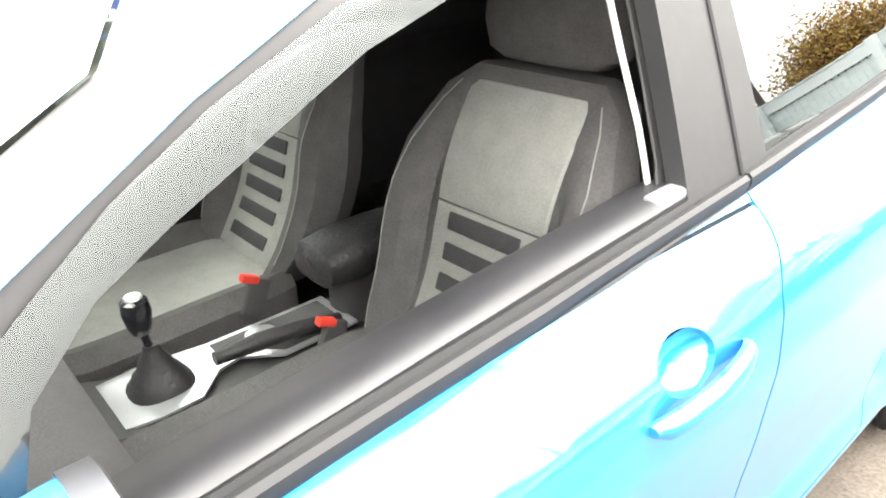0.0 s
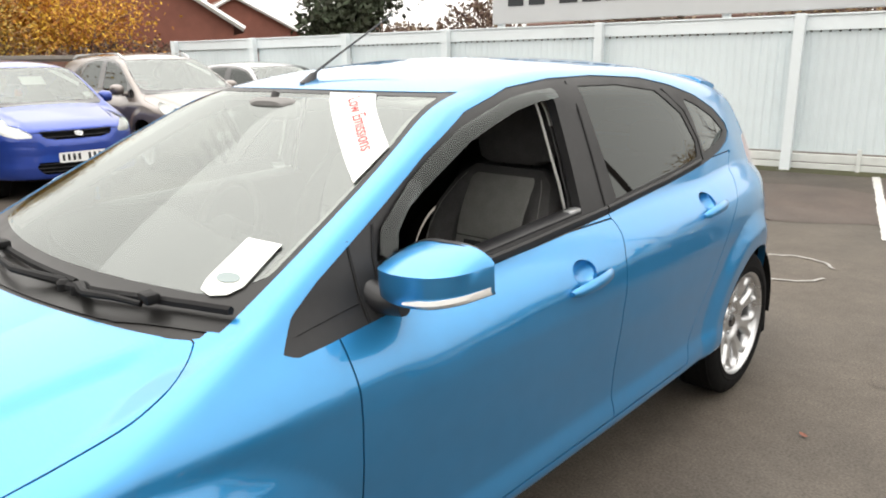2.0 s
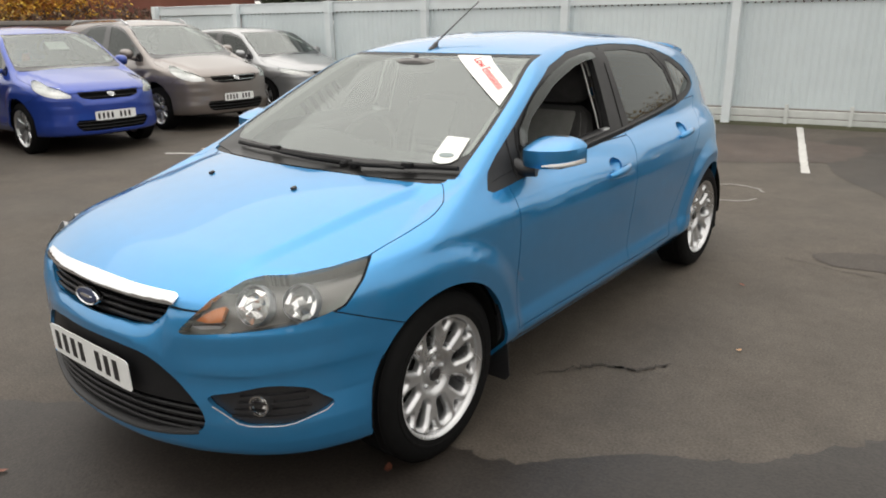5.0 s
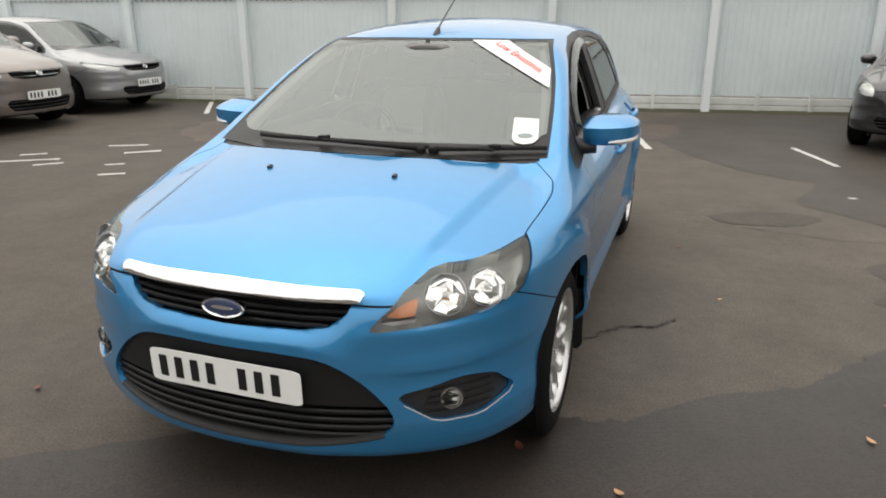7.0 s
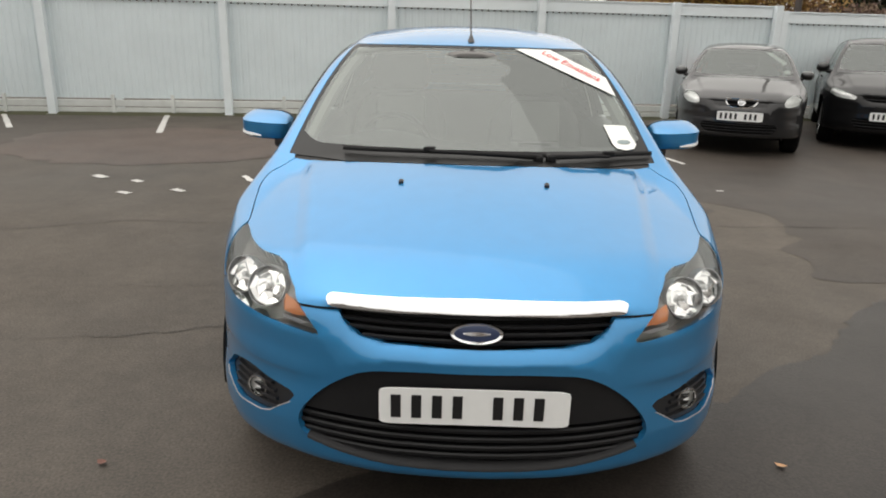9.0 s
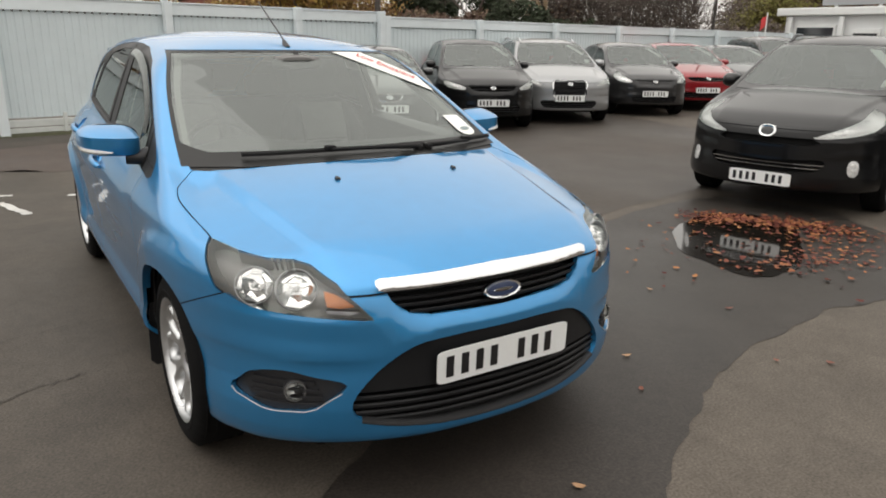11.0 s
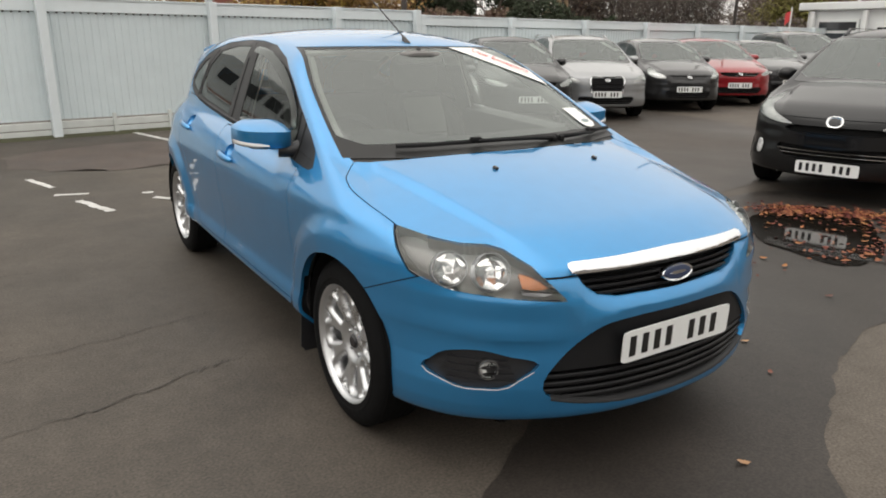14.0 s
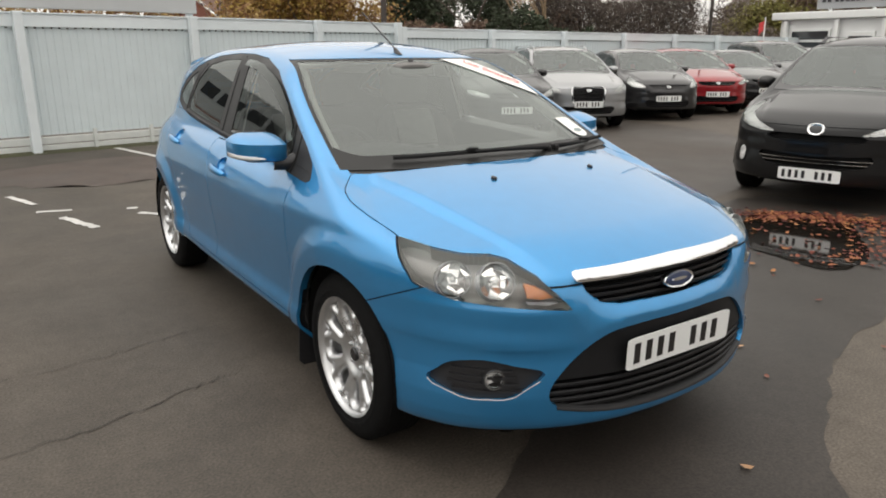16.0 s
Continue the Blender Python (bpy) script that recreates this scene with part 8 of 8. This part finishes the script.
def house(at, heading, wide, deep, eaves, ridge, label):
    root = thing("house", label, "house", "houses beyond the yard")
    w, d = wide / 2, deep / 2
    bm = bmesh.new()
    pts = [(-w, -d), (w, -d), (w, d), (-w, d)]
    low, high = [bm.verts.new((x, y, 0)) for x, y in pts], [bm.verts.new((x, y, eaves)) for x, y in pts]
    r0, r1 = bm.verts.new((-w, 0, ridge)), bm.verts.new((w, 0, ridge))
    for k in range(4):
        bm.faces.new((low[k], low[(k + 1) % 4], high[(k + 1) % 4], high[k]))
    bm.faces.new((high[1], high[2], r1))
    bm.faces.new((high[3], high[0], r0))
    part("wall", bm, HOUSE_BRICK, root)
    bm = bmesh.new()
    for s in (-1, 1):
        e = Vector((0, s * (d + 0.3), eaves - 0.3 * (ridge - eaves) / d))
        slab(bm, [(-w - 0.25, e.y, e.z), (w + 0.25, e.y, e.z), (w + 0.25, 0, ridge), (-w - 0.25, 0, ridge)], 0.14, (0, 0, 1))
    roof = part("roof", bm, ROOF_TILE, root, "tiled roof")
    bm = bmesh.new()
    box(bm, (0.55, 0.7, 1.6), (-w * 0.6, 0.1, ridge + 0.3), bevel=0.02)
    part("chimney", bm, HOUSE_BRICK, roof)
    for s in (-1, 1):
        for a, b in (((-d - 0.3), 0), (0, d + 0.3)):
            bm = bmesh.new()
            za, zb = (eaves - 0.1, ridge + 0.05) if a < 0 else (ridge + 0.05, eaves - 0.1)
            tube(bm, [(s * (w + 0.28), a, za), (s * (w + 0.28), b, zb)], 0.09, 4)
            part("barge_board", bm, WHITE_PVC, roof)
    for x in (-w * 0.5, w * 0.5):
        for z in (1.5, eaves - 1.0):
            bm = bmesh.new()
            box(bm, (1.4, 0.1, 1.15), (x, -d - 0.02, z), bevel=0.02)
            win = part("window", bm, WHITE_PVC, root, "white framed window")
            for q in (-0.34, 0.34):
                bm = bmesh.new()
                box(bm, (0.58, 0.02, 0.98), (x + q, -d - 0.075, z))
                part("pane", bm, FAR_GLASS, win)
    root.matrix_world = pose(at[0], at[1], 0, 0, 0, heading)
    return root


house((-24.4, 11.1), -25, 9, 7, 2.55, 4.9, "red brick house with a tiled gable roof beyond the wall")
house((-34, 21), -20, 7, 6.5, 2.8, 4.5, "red brick house farther off beyond the wall")
house(polar(17.3, 45), 20, 3.6, 5, 2.9, 4.3, "red brick house behind autumn trees")
house((-10, 26), 5, 9, 7, 2.6, 4.3, "red brick house behind the middle of the fence")

# low white office with a sign on its roof
OFFICE = material("office_white", (0.74, 0.75, 0.75), 0.5, grain=0.05, scale=1.5)
office = thing("office_building", "low white flat-roofed sales office", "building")
bm = bmesh.new()
box(bm, (6, 13, 2.45), (27.2, 7.4, 1.225), bevel=0.02)
part("wall", bm, OFFICE, office)
bm = bmesh.new()
box(bm, (6.5, 13.5, 0.26), (27.2, 7.4, 2.58), bevel=0.03)
part("roof", bm, WHITE_PVC, office, "white flat roof edge")
for y, w, z, h in ((12.7, 1.5, 1.55, 1.15), (10.9, 0.95, 1.0, 2.0), (9.1, 1.6, 1.55, 1.15), (6.9, 1.6, 1.55, 1.15), (4.6, 1.6, 1.55, 1.15), (2.6, 1.4, 1.55, 1.15)):
    bm = bmesh.new()
    box(bm, (0.08, w, h), (24.17, y, z), bevel=0.01)
    win = part("window" if h < 2 else "door", bm, WHITE_PVC, office, "white framed opening")
    bm = bmesh.new()
    box(bm, (0.02, w - 0.16, h * 0.55), (24.12, y, z - h * 0.18))
    part("pane", bm, FAR_GLASS, win)
    bm = bmesh.new()
    box(bm, (0.02, w - 0.16, h * 0.25), (24.12, y, z + h * 0.30))
    part("pane", bm, FAR_GLASS, win)
for y in (13.6, 11.7, 10.1, 8.0, 5.8):
    bm = bmesh.new()
    box(bm, (0.14, 0.14, 2.4), (24.05, y, 1.2), bevel=0.01)
    part("pilaster", bm, WHITE_PVC, office)
sign = thing("roof_sign", "grey sign with dark lettering on the office roof", "sign")
bm = bmesh.new()
box(bm, (0.06, 3.9, 0.62), (24.3, 10.7, 3.10), bevel=0.01)
part("board", bm, material("roof_sign_grey", (0.30, 0.31, 0.32), 0.5, grain=0.05, scale=3), sign)
for y in (9.2, 10.7, 12.2):
    bm = bmesh.new()
    box(bm, (0.08, 0.08, 0.5), (24.4, y, 2.9))
    part("bracket", bm, WHITE_PVC, sign)
words("Car Centre", 0.34, Matrix.Translation((24.26, 8.95, 3.10)) @ pose(0, 0, 0, 90, 0, -90), sign, SIGN_INK)
for k in range(8):
    bm = bmesh.new()
    box(bm, (0.01, 0.13, 0.17), (24.26, 11.02 + 0.185 * k + 0.08 * (k > 5), 3.10))
    part("sign_bar", bm, SIGN_INK, sign)

POLE = material("pole_dark", (0.06, 0.05, 0.045), 0.8, grain=0.2, scale=8)
for (x, y), r, h, label in ((polar(29.0, 21), 0.085, 9.0, "dark wooden utility pole behind the fence"), (polar(53.4, 30), 0.065, 9.5, "thin dark lamp pole behind the fence")):
    bm = bmesh.new()
    tube(bm, [(x, y, 0), (x, y, h * 0.5), (x, y, h)], [r, r * 0.92, r * 0.8], 10)
    tagged(part("utility_pole", bm, POLE, smooth=True), label, "pole", "poles")
flag = thing("flag", "small red and white flag on a white pole", "flag")
bm = bmesh.new()
fx, fy = polar(57.0, 26)
tube(bm, [(fx, fy, 0), (fx, fy, 2.4)], 0.02, 8)
part("flag_pole", bm, WHITE_PVC, flag)
bm = bmesh.new()
rows = [[(fx + 0.02 + 0.06 * math.sin(k), fy + 0.035 * k, 2.36 - 0.03 * k), (fx + 0.02 + 0.06 * math.sin(k + 0.5), fy + 0.035 * k, 2.08 - 0.05 * k)] for k in range(7)]
loft(bm, rows, caps=False, wrap=False)
part("flag_cloth", bm, STICKER_RED, flag)
